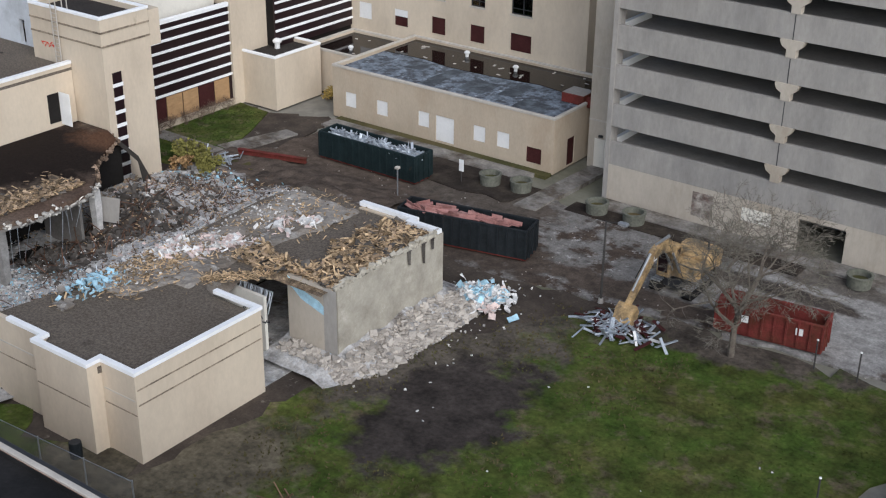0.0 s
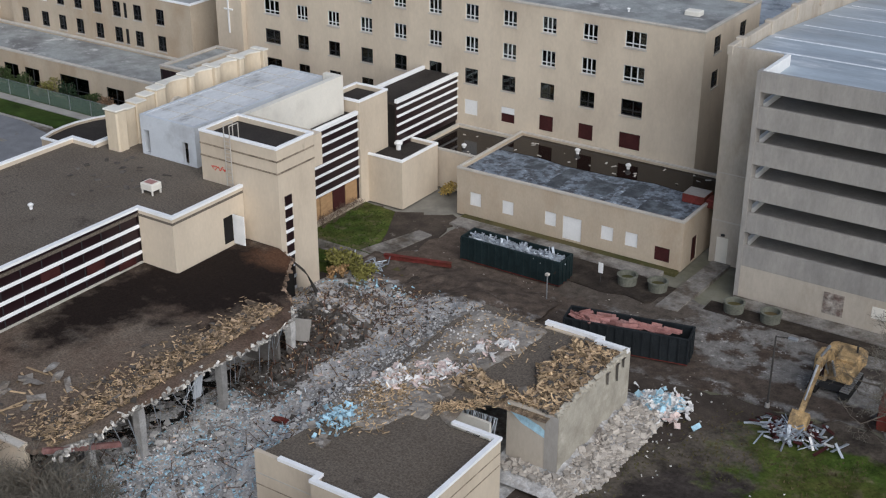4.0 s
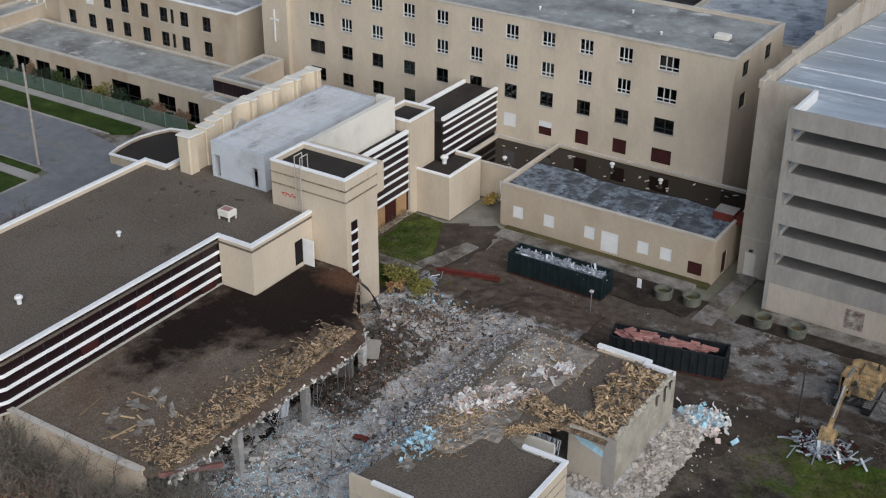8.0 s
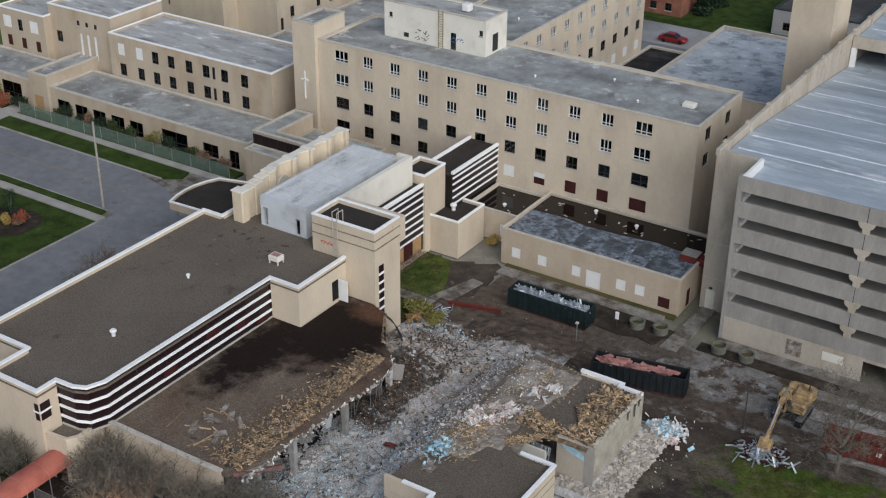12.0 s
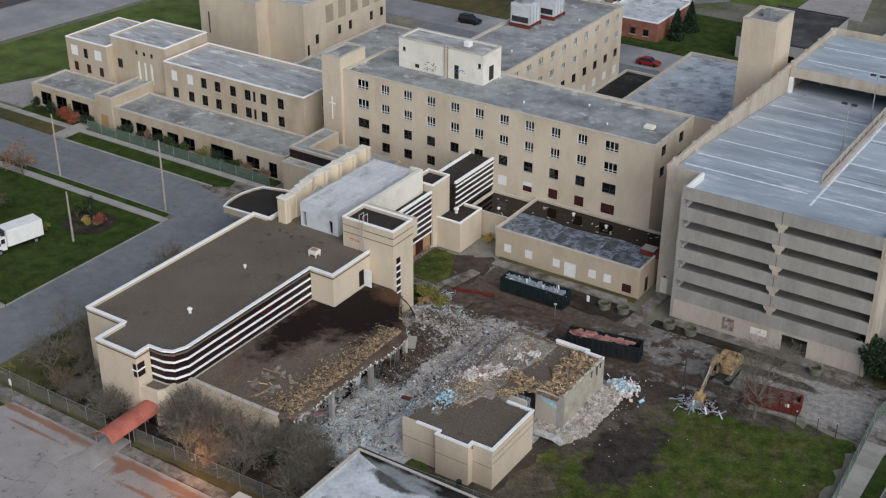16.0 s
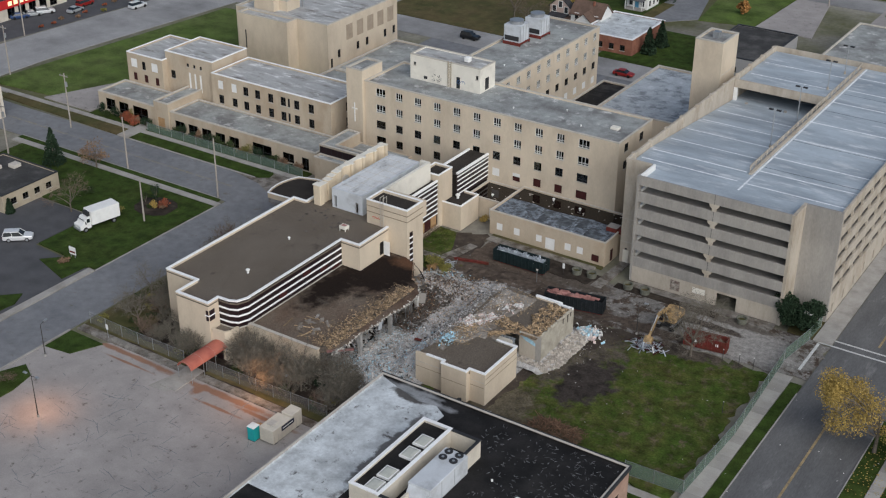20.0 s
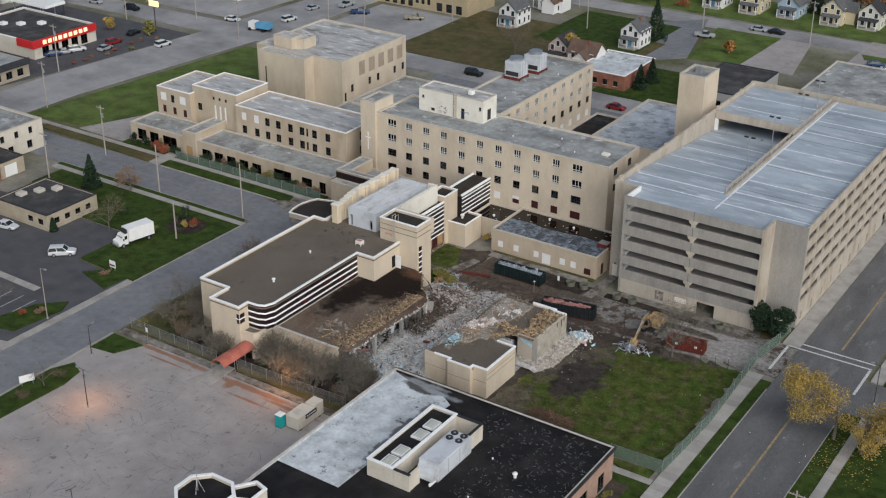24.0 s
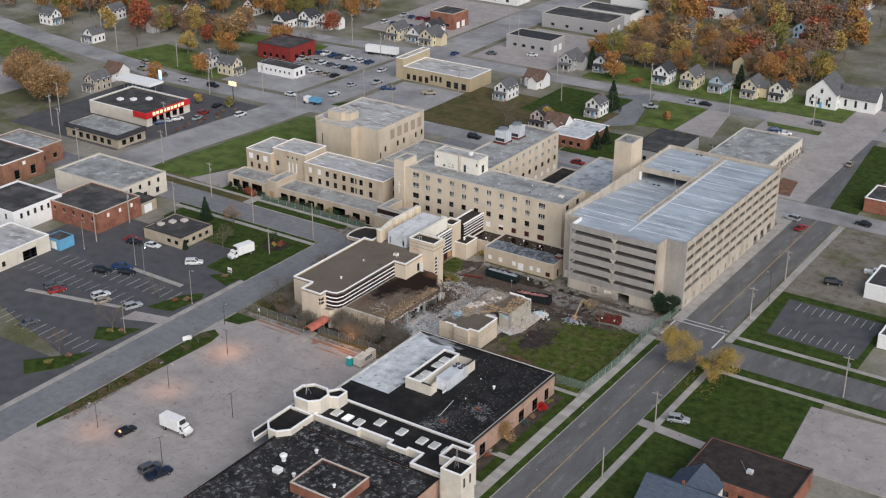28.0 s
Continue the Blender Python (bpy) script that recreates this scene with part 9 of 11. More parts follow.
slab("shrub_bed_shop", rect(-16.4, -14.0, -13.9, 24.0), -0.15, 0.11, SOIL, "earth bed along the brick wall")
slab("front_path", [(-16.3, -3.2), (-11.8, -3.2), (-11.8, -1.6), (-16.3, -1.6)], -0.15, 0.13, PAVE, "concrete path to the street", "path")
slab("front_path", [(-16.3, -14.4), (-11.8, -14.4), (-11.8, -12.4), (-16.3, -12.4)], -0.15, 0.13, PAVE, "concrete path to the street", "path")
slab("yard_kerb_path", rect(-19.4, 25.8, -11.8, 27.0), -0.15, 0.125, PAVE, "narrow concrete path by the fence", "path")
bush(-13.4, 73.3, 3.7, 5.4, "evergreen", "large round dark evergreen bush at the corner", 7000, 0.32, name="evergreen_bush")
solid("caught_sheet", scatter(4, blob(-12.0, 71.9, 0.25, 0.2), lambda x, y: 3.4, lambda: (0.6, 0.45, 0.03), 50, "sheet"), PALE, "white plastic sheet caught in the bush", "plastic sheet")
bare_tree(-23.0, 57.3, 9.4, "bare tree with fine grey branches in the yard", depth=7, limbs=7)
tree(4.6, 49.6, 9.0, 10.0, "yellow", "golden-leaved street tree leaning over the street", n=9500, size=0.21, group="yellow street trees", lean=-3.8)
tree(8.8, 48.4, 8.4, 8.2, "yellow", "golden-leaved street tree at the corner lawn", n=8000, size=0.21, v=1, group="yellow street trees", lean=3.0)
fence([(-19.0, 28.8), (-11.6, 29.1), (-11.0, 43.5), (-11.8, 62.8)], 2.0, MESH_GREEN, "temporary steel fence with green privacy mesh", 3.1)
fence([(-11.9, 63.4), (-10.8, 70.4), (-10.6, 74.8)], 2.0, MESH_GREEN, "temporary steel fence with green privacy mesh", 3.1)
fence([(-54.6, 27.7), (-46.6, 28.1), (-37.6, 28.6)], 1.8, CHAIN, "low steel chain-link fence by the annex", 2.9)
tufts("grass_tufts", 4500, in_band(-36, -13, 27.4, 58.4, lambda x, y: x > -28.0 + 4 * tri_noise(x, y, 0.2)), 0.058, GRASS_YARD, "uneven grass blades on the lawn")
tufts("grass_tufts", 2500, in_band(-38, -24, 27.5, 57, lambda x, y: not (-35 < x < -28.5 and 38 < y < 49) and rnd.random() < 0.5 + tri_noise(x, y, 0.3)), 0.055, GRASS_DRY, "dry grass and weeds on the worn lawn", 0.12)
tufts("grass_tufts", 1200, in_band(-73.5, -66.8, 57.8, 70, lambda x, y: x < -66.6 - (y - 62) * 0.4), 0.10, GRASS, "grass blades in the courtyard")
tufts("grass_tufts", 2600, in_band(-18, -12, -30, 26, lambda x, y: x > -13.8), 0.09, GRASS, "grass blades on the front lawn", 0.07)
tufts("grass_tufts", 3600, in_band(8, 32.5, 26.5, 52, lambda x, y: True), 0.09, GRASS, "grass blades on the broad lawn", 0.07)
stuff("lawn_litter", scatter(16, in_band(-34, -13, 27.5, 58, lambda x, y: True), lambda x, y: 0.07, lambda: (rnd.uniform(0.05, 0.16), rnd.uniform(0.04, 0.1), 0.02), 8, "sheet"), PALE, "pale scraps blown over the lawn", "litter")
stuff("street_litter", scatter(60, in_band(-11, 6, -20, 60, lambda x, y: True), lambda x, y: 0.145 if x < -7.7 or x > 3.7 else 0.01, lambda: (rnd.uniform(0.06, 0.2), rnd.uniform(0.05, 0.15), 0.02), 6, "sheet"), PALE, "pale scraps on street and pavement", "litter")
stuff("fallen_leaves", scatter(420, in_band(-2, 12, 40, 60, lambda x, y: x > 3.8), lambda x, y: 0.15, lambda: (rnd.uniform(0.08, 0.2), rnd.uniform(0.08, 0.16), 0.01), 8, "sheet"), LEAF["yellow"], "fallen golden leaves under the street trees", "leaves")
# courtyard planting
bush(-66.3, 58.7, 1.7, 2.6, "olive", "tall yellow-green bush at the foot of the stair tower", 1100, 0.24)
bush(-64.4, 58.9, 1.2, 1.8, "olive", "yellow-green bush at the foot of the stair tower", 700, 0.22)
bush(-65.9, 57.6, 0.9, 1.3, "tan", "yellowing bush at the tower's foot", 350, 0.22)
bush(-68.2, 76.4, 1.0, 1.4, "yellow", "yellow shrub by the low wall", 350, 0.22, -0.14)
for k in range(8):
    bare_shrub(-72.9 + 0.1 * (k % 3), 58.6 + 1.45 * k, 1.0, 0.9, "small dry shrub under the striped glazing", v=k % 2, red=True, group="courtyard shrubs")

# ---- the large car park: trailer, awning, truck, lamps ----
FRINGE = mat("reddish_worn_paving", (0.20, 0.105, 0.065), 0.9, var=0.25, scale=0.6, fine=5, bump=0.3, tint=(0.12, 0.085, 0.06), tint_scale=0.4, tint_at=0.52)
slab("awning_path", [(-79.6, 10.6), (-76.6, 10.8), (-74.4, 20.6), (-77.2, 20.6)], -0.15, 0.04, PAVE, "pale concrete path under the awning", "path")
crk = Geo()
for k in range(320):
    x, y, a = rnd.uniform(-92, -53), rnd.uniform(-60, 12), rnd.choice((0, 90)) + rnd.gauss(0, 14)
    for j in range(rnd.randint(1, 4)):
        crk.mbox(pose(x, y, 0.031, 0, 0, a), rnd.uniform(0.5, 1.6), rnd.uniform(0.03, 0.10), 0.004)
        x, y, a = x + math.cos(radians(a)) * 0.9, y + math.sin(radians(a)) * 0.9, a + rnd.gauss(0, 20)
stuff("paving_cracks", crk, ASPHALT, "dark sealed cracks and weeds in the paving", "paving crack")
trailer = thing("site_trailer", "beige construction trailer with a dark sign board", "trailer", (-58.5, 13.5, 0.03))
part("box", Geo().bevel_box(-59.4, 9.6, 0.3, -57.2, 13.2, 2.25, 0.06), CREAM, trailer)
part("end_box", Geo().bevel_box(-58.9, 13.25, 0.3, -57.2, 15.2, 2.5, 0.06), CREAM, trailer)
for y in (10.2, 14.4):
    part("support", Geo().box(-58.8, y - 0.2, 0.03, -57.3, y + 0.2, 0.3), FRAME_DK, trailer)
part("door", Geo().box(-59.43, 10.4, 0.35, -59.4, 11.2, 2.1), STEEL_SHEET, trailer)
part("sign_board", Geo().box(-57.19, 11.2, 1.35, -57.16, 13.6, 2.05), mat("navy_sign_board", (0.015, 0.02, 0.04), 0.5), trailer, "dark navy sign board")
for k in range(5):
    part("sign_bar", Geo().box(-57.155, 11.45 + 0.4 * k, 1.62, -57.145, 11.74 + 0.4 * k, 1.78), WHITE, trailer, "white bar of lettering")
for k in range(8):
    part("wall_rib", Geo().box(-57.19, 9.8 + 0.7 * k, 0.35, -57.17, 9.86 + 0.7 * k, 1.3), STONE, trailer)
part("hatch", Geo().bevel_box(-58.9, 10.4, 2.25, -57.9, 11.5, 2.38, 0.04), STONE, trailer)
TEAL = mat("teal_plastic", (0.03, 0.36, 0.36), 0.5, var=0.08)
potty = thing("portable_toilet", "teal portable toilet beside the trailer", "portable toilet", (-60.3, 9.5, 0.03))
part("cabin", Geo().bevel_box(-60.85, 8.95, 0.1, -59.75, 10.05, 2.0, 0.05), TEAL, potty)
part("roof", Geo().loft([[(-60.9, 8.9, 2.0), (-59.7, 8.9, 2.0), (-59.7, 10.1, 2.0), (-60.9, 10.1, 2.0)], [(-60.6, 9.2, 2.22), (-60.0, 9.2, 2.22), (-60.0, 9.8, 2.22), (-60.6, 9.8, 2.22)]]), WHITE, potty)
part("door", Geo().box(-60.7, 8.91, 0.2, -59.9, 8.95, 1.85), TEAL, potty)
part("skid", Geo().box(-60.85, 8.95, 0.03, -59.75, 10.05, 0.1), FRAME_DK, potty)
ramp = thing("timber_steps", "small timber steps by the trailer", "steps", (-61.3, 12.0, 0.03))
for k in range(3):
    part("tread", Geo().box(-62.2 + 0.35 * k, 10.9, 0.1 + 0.15 * k, -61.8 + 0.35 * k, 12.1, 0.16 + 0.15 * k), PLY, ramp)
part("stringer", Geo().loft([[(-62.2, 10.95, 0.03), (-61.1, 10.95, 0.03), (-61.1, 10.95, 0.42), (-62.1, 10.95, 0.12)], [(-62.2, 11.05, 0.03), (-61.1, 11.05, 0.03), (-61.1, 11.05, 0.42), (-62.1, 11.05, 0.12)]]), PLY, ramp)
AWN = mat("faded_red_canvas", (0.44, 0.15, 0.105), 0.85, var=0.06, scale=1.0, bump=0.04, tint=(0.34, 0.105, 0.08), tint_scale=0.4)
awn = thing("barrel_awning", "barrel-shaped red canvas awning over the entrance path", "awning", (-76.0, 18, 0))
aw = lambda y: [(-76.1 + 1.25 * math.cos(math.pi * k / 12), y, 2.1 + 0.95 * math.sin(math.pi * k / 12)) for k in range(13)]
aw_in = lambda y: [(-76.1 + 1.2 * math.cos(math.pi * k / 12), y, 2.1 + 0.9 * math.sin(math.pi * k / 12)) for k in range(12, -1, -1)]
part("canvas", Geo().loft([aw(14.0) + aw_in(14.0), aw(22.4) + aw_in(22.4)]), AWN, awn)
for y in (14.1, 16.4, 18.7, 20.9):
    for s in (-1, 1):
        part("post", Geo().tube((-76.1 + 1.2 * s, y, 0.04), (-76.1 + 1.2 * s, y, 2.12), 0.04, 0.04, 7), STEEL, awn)
    part("hoop", Geo().loft([[(-76.1 + r_ * math.cos(math.pi * k / 12), y, 2.1 + (r_ - 0.3) * math.sin(math.pi * k / 12)) for k in range(13)] for r_ in (1.25, 1.27)], close=False), STONE, awn)
def box_truck(x, y, rz, label):
    t = thing("box_truck", label, "truck", (x, y, 0.03), rz=rz)
    at = PLACED[t]
    part("cargo_box", Geo().bevel_box(-3.6, -1.2, 0.95, 1.6, 1.2, 3.3, 0.04), WHITE, t, at=at)
    part("chassis", Geo().box(-3.4, -0.5, 0.55, 3.4, 0.5, 0.95), FRAME_DK, t, at=at)
    part("cab", Geo().loft([[(u, v, w) for u, w in ((1.7, 0.55), (3.6, 0.55), (3.7, 1.35), (3.1, 1.5), (2.5, 2.35), (1.7, 2.4))] for v in (-1.0, 1.0)]), WHITE, t, at=at)
    part("windscreen", Geo().mbox(pose(2.83, 0, 1.95, 0, 36, 0), 0.06, 1.8, 0.8), CAR_GLASS, t, "dark windscreen", at=at)
    for s in (-1, 1):
        part("side_window", Geo().box(1.9, s - 0.02, 1.55, 2.45, s + 0.02, 2.2), CAR_GLASS, t, at=at)
        part("headlight", Geo().box(3.62, s * 0.75 - 0.2, 0.9, 3.72, s * 0.75 + 0.2, 1.15), HEADLIGHT, t, at=at)
        part("mirror", Geo().box(2.7, s * 1.2 - 0.12, 1.5, 2.8, s * 1.2 + 0.12, 1.9), FRAME_DK, t, at=at)
        for u in (-2.4, 2.8):
            wh = part("wheel", Geo().tube((u, s - 0.14, 0.45), (u, s + 0.14, 0.45), 0.42, 0.42, 16), TYRE, t, at=at)
            part("rim", Geo().tube((u, s * 1.15, 0.45), (u, s * 1.16, 0.45), 0.24, 0.22, 10), STEEL, wh, at=at)
    part("bumper", Geo().box(3.7, -1.0, 0.5, 3.85, 1.0, 0.75), STEEL, t, at=at)
    part("refrigerator_unit", Geo().bevel_box(1.6, -0.7, 2.5, 2.1, 0.7, 3.2, 0.05), FRAME_DK, t, at=at)
    return t


box_truck(-72.6, -31.9, 0, "white box truck parked in the car park")
car(-80.6, -38.2, 82, "black", "sedan", label="black sedan parked alone in the car park")
car(-66.8, -44.9, 78, "grey", "suv", label="dark grey sport utility car in the car park")
car(-64.0, -45.4, 76, "navy", "pickup", label="dark blue pickup truck in the car park")
for n, (x, y, lit) in enumerate(((-86.1, -2.2, True), (-86.2, -20.5, True), (-86.4, -40.4, True), (-66.4, -42.1, False), (-66.4, -22.0, False), (-96.4, 8.0, False))):
    lamp_post(x, y, 6.2 if n < 5 else 5.0, POLE_DK, 2 if n < 5 else 1, "dark twin-head car park lamp on a concrete base", lit, rz=20 * n)
for n, (x, y, e) in enumerate(((-86.9, -1.6, 1200), (-86.2, -21.4, 700), (-86.4, -41.0, 700))):
    bl = new("lot_lamp", bpy.data.lights.new("lot_lamp", "SPOT"))
    bl.data.energy, bl.data.color, bl.data.spot_size, bl.data.spot_blend, bl.data.shadow_soft_size = e, (1.0, 0.42, 0.14), radians(125), 1.0, 0.15
    bl.matrix_world = pose(x, y, 5.9)
bl = new("entrance_lamp", bpy.data.lights.new("entrance_lamp", "POINT"))
bl.data.energy, bl.data.color, bl.data.shadow_soft_size = 620, (1.0, 0.45, 0.17), 0.4
bl.matrix_world = pose(-65.2, 16.0, 3.9)
el = thing("entrance_lamp_post", "short lamp post lit orange beside the awning", "lamp", (-63.0, 19.3, 0.12))
part("post", Geo().tube((-63.0, 19.3, 0.1), (-63.0, 19.3, 2.9), 0.05, 0.04, 7), POLE_DK, el)
part("lamp_head", Geo().bevel_box(-63.2, 19.1, 2.9, -62.8, 19.5, 3.05, 0.04), STEEL, el)
sgn = thing("entrance_sign", "white sign board on two posts in the grass", "sign", (-97.6, -3.2, 0.15))
part("board", Geo().mbox(pose(-97.6, -3.2, 1.3, 0, 0, 65), 2.2, 0.12, 1.1), WHITE, sgn)
for u in (-0.8, 0.8):
    part("post", Geo().tube((-97.6 + u * 0.42, -3.2 + u * 0.9, 0.12), (-97.6 + u * 0.42, -3.2 + u * 0.9, 0.85), 0.05, 0.05, 6), STEEL, sgn)
stop_ = thing("street_sign", "small white sign on a thin post", "sign", (-92.6, 16.0, 0.15))
part("post", Geo().tube((-92.6, 16.0, 0.12), (-92.6, 16.0, 2.2), 0.035, 0.035, 6), STEEL, stop_)
part("plate", Geo().box(-92.8, 15.95, 1.5, -92.4, 15.98, 2.3), WHITE, stop_)
fence([(-97.6, 17.4), (-88, 17.2), (-79.4, 17.3)], 1.9, CHAIN, "chain-link fence in front of the shrubs", 3.0)
fence([(-75.4, 17.4), (-64, 17.6), (-55.4, 17.9)], 1.9, CHAIN, "chain-link fence in front of the shrubs", 3.0)
k = 0
for x0, x1, y0, y1, n, hh in ((-97, -89.5, 19, 48, 22, 3.2), (-89.5, -79, 18.2, 23.5, 10, 2.6), (-73.4, -62, 18.4, 24.0, 22, 3.1), (-62, -53.5, 18.8, 26.0, 14, 3.1)):
    for j in range(n):
        x, y = plant_rnd.uniform(x0, x1), plant_rnd.uniform(y0, y1)
        h = hh * plant_rnd.uniform(0.6, 1.3)
        bare_shrub(x, y, h, h * plant_rnd.uniform(0.75, 1.0), "tall bare grey-brown shrub behind the fence", v=k % 5, red=k % 7 == 0)
        k += 1
for x, y, h in ((-94.5, 24, 6.0), (-92.0, 33, 6.5), (-95, 42, 6.0), (-66.0, 21.5, 6.0), (-57.0, 22.5, 6.0), (-70.5, 20.5, 6.0), (-62.0, 20.8, 6.5), (-59.5, 24.0, 6.5), (-96.0, 28.0, 6.5), (-93.5, 46.0, 6.5), (-72.0, 23.3, 6.5), (-68.2, 23.0, 6.0), (-64.6, 23.4, 6.5), (-91.5, 21.0, 6.0), (-90.4, 38.0, 6.5)):
    bare_tree(x, y, h, "small bare tree among the shrubs", v=int(x) % 2, depth=5, group="bare small trees")
for k in range(34):
    x, y = plant_rnd.choice(((plant_rnd.uniform(-97, -90), plant_rnd.uniform(18.5, 40)), (plant_rnd.uniform(-89, -80), plant_rnd.uniform(18.5, 22)), (plant_rnd.uniform(-72, -54), plant_rnd.uniform(18.2, 24.0))))
    bush(x, y, plant_rnd.uniform(0.9, 1.5), plant_rnd.uniform(0.7, 1.8), ("green", "evergreen", "green", "olive")[k % 4], "low green undergrowth among the bare shrubs", 260, 0.22, group="undergrowth")
bush(-82.0, 20.6, 1.8, 2.4, "evergreen", "dark evergreen bush by the low building", 900, 0.28)
bush(-79.6, 19.6, 1.0, 1.2, "evergreen", "low dark evergreen bush by the wall", 350, 0.26)
for k, (x, y) in enumerate(((-96.6, -30), (-96.4, -22), (-96.0, -14), (-95.6, -6), (-95.8, 1.0), (-97.2, -38))):
    bare_shrub(x, y, 0.9, 1.5, "low reddish shrub on the planted island", v=k % 3, red=True, group="island shrubs")
for k, (x, y) in enumerate(((-96.6, -16.0), (-96.4, -28.0), (-95.4, -2.0))):
    bare_tree(x, y, 4.5, "young bare tree on the planted island", v=3, depth=4, group="bare small trees")
tufts("grass_tufts", 1600, in_band(-98, -94, -40, 4, lambda x, y: True), 0.17, GRASS, "grass on the planted island", 0.08)
stuff("island_mulch", scatter(900, in_band(-98, -94.2, -42, -14, lambda x, y: True), lambda x, y: 0.18, lambda: (rnd.uniform(0.1, 0.35), rnd.uniform(0.08, 0.2), 0.02), 6, "sheet"), FRINGE, "reddish mulch and fallen leaves", "mulch")

for owner, args in SLABS:
    slabs(owner, *args)

# ---- left bank: shops, car parks, corner plot ----
LOWROOF = mat("dark_flat_roof", (0.060, 0.058, 0.056), 0.85, var=0.2, scale=0.3, fine=4, tint=(0.11, 0.105, 0.10), tint_scale=0.15, tint_at=0.56)
BRICK_BROWN = mat("brown_brick", (0.26, 0.135, 0.085), 0.92, var=0.15, scale=0.8, fine=8, bump=0.2, tint=(0.20, 0.10, 0.07), tint_scale=0.3)
BLUE_PAINT = mat("pale_blue_paint", (0.13, 0.34, 0.52), 0.7, var=0.1)
SHUTTER = mat("weathered_tan_siding", (0.40, 0.34, 0.25), 0.85, var=0.1, scale=0.6)


def win_row(u0, u1, n, z0, h, w, st="dark"):
    return [(u0 + (u1 - u0) * (k + 0.5) / n - w / 2, z0, u0 + (u1 - u0) * (k + 0.5) / n + w / 2, z0 + h, st) for k in range(n)]


b = block("shop_building", "low tan building with a dark flat roof", -150.0, 34.0, -136.0, 46.0, 0, 3.2, SHUTTER, LOWROOF, FRAME_DK, par=0.15, pw=0.25, wins={"S": win_row(8, 13.5, 2, 1.0, 1.1, 1.4), "E": win_row(1, 11, 4, 1.0, 1.1, 1.2)}, group="left bank shops")
for x, y in ((-146.0, 41.0), (-144.0, 43.5), (-147.5, 38.0)):
    u = thing("roof_unit", "pale square roof unit", "air conditioner", (x, y, 3.05))
    part("casing", Geo().bevel_box(x - 0.8, y - 0.8, 3.1, x + 0.8, y + 0.8, 3.7, 0.06), STONE, u)
    part("base", Geo().box(x - 0.7, y - 0.7, 3.05, x + 0.7, y + 0.7, 3.1), FRAME_DK, u)
block("brick_warehouse", "red brick building with a dark flat roof", -182.5, 28.8, -162.5, 45.0, 0, 5.8, BRICK_RED, LOWROOF, STONE, par=0.35, pw=0.3, wins={"S": win_row(1, 20, 5, 3.4, 1.2, 0.8), "E": win_row(2, 15, 3, 3.6, 1.2, 0.9, "board")}, group="left bank shops")
block("brick_shop", "long two-storey building with a weathered grey roof", -198.5, 45.2, -170.0, 62.6, 0, 6.2, CREAM, ROOF_GREY, STONE, par=0.4, pw=0.3, wins={"E": win_row(1.5, 16, 4, 3.9, 1.4, 1.0) + win_row(1.5, 16, 3, 0.9, 1.6, 1.3), "S": win_row(19, 28, 3, 3.9, 1.4, 1.0, "board")}, group="left bank shops")
block("white_shop", "white two-storey building with a grey flat roof", -200.0, 16.0, -181.2, 33.0, 0, 6.2, WHITE, LOWROOF, COPING, par=0.35, pw=0.3, wins={"E": win_row(1.5, 15.5, 6, 3.7, 1.5, 0.9), "S": win_row(2, 17, 5, 3.7, 1.5, 0.9)}, group="left bank shops")
block("brick_hall", "brown brick hall with arched openings and a dark roof", -234.0, 37.0, -212.0, 52.5, 0, 7.0, BRICK_BROWN, LOWROOF, COPING, par=0.5, pw=0.4, wins={"E": win_row(2, 14, 2, 1.2, 2.8, 1.8) + win_row(4, 12, 1, 4.9, 1.2, 1.2, "board"), "S": win_row(2, 20, 4, 1.2, 2.6, 1.8)}, group="left bank shops")
block("brick_hall", "brown brick hall with a pale stone frieze", -237.0, 53.0, -217.0, 64.0, 0, 6.2, BRICK_BROWN, ROOF_GREY, STONE, par=0.4, pw=0.4, wins={"E": win_row(1, 10, 2, 1.5, 1.6, 1.4)}, group="left bank shops")
block("white_store", "long low white store with a patched pale roof", -180.0, -22.0, -164.5, 14.0, 0, 4.6, CREAM, ROOF_PALE, COPING, par=0.35, pw=0.4, wins={"E": win_row(2, 22, 9, 1.0, 1.4, 1.1) + [(27.0, 0.2, 31.5, 2.9, "dark")]}, group="left bank shops")
block("blue_shed", "pale blue painted shed with a roller door", -167.5, 15.0, -162.0, 20.0, 0, 3.0, BLUE_PAINT, LOWROOF, None, par=0.05, wins={"S": [(1.0, 0.1, 4.2, 2.4, "board")]}, category="shed")
block("low_garage", "low block with a white garage door", -169.9, 45.2, -162.5, 51.0, 0, 3.4, SHUTTER, LOWROOF, FRAME_DK, par=0.15, wins={"S": [(3.5, 0.1, 6.2, 2.6, "board")], "E": [(1.0, 0.1, 4.0, 2.6, "board")]})
cc = [(-97.5, 56.4), (-87.0, 56.9), (-87.0, 64.9), (-94.0, 64.9), (-97.1, 64.0), (-97.75, 62.6), (-98.15, 61.0), (-98.2, 59.6), (-98.0, 58.0)]
canopy = poly_block("corner_canopy", "dark curved entrance canopy with a thin white edge", cc, 4.5, 5.4, TAN_OLD, GRAVEL_DARK, COPING, par=0.18, pw=0.16, category="canopy")
part("soffit", Geo().prism(inset(cc, 0.24), 4.5, 4.65), CONCRETE, canopy)
for x, y in ((-95.6, 58.2), (-95.8, 63.2)):
    part("column", Geo().tube((x, y, -0.12), (x, y, 4.51), 0.22, 0.22, 12), CONCRETE, canopy)
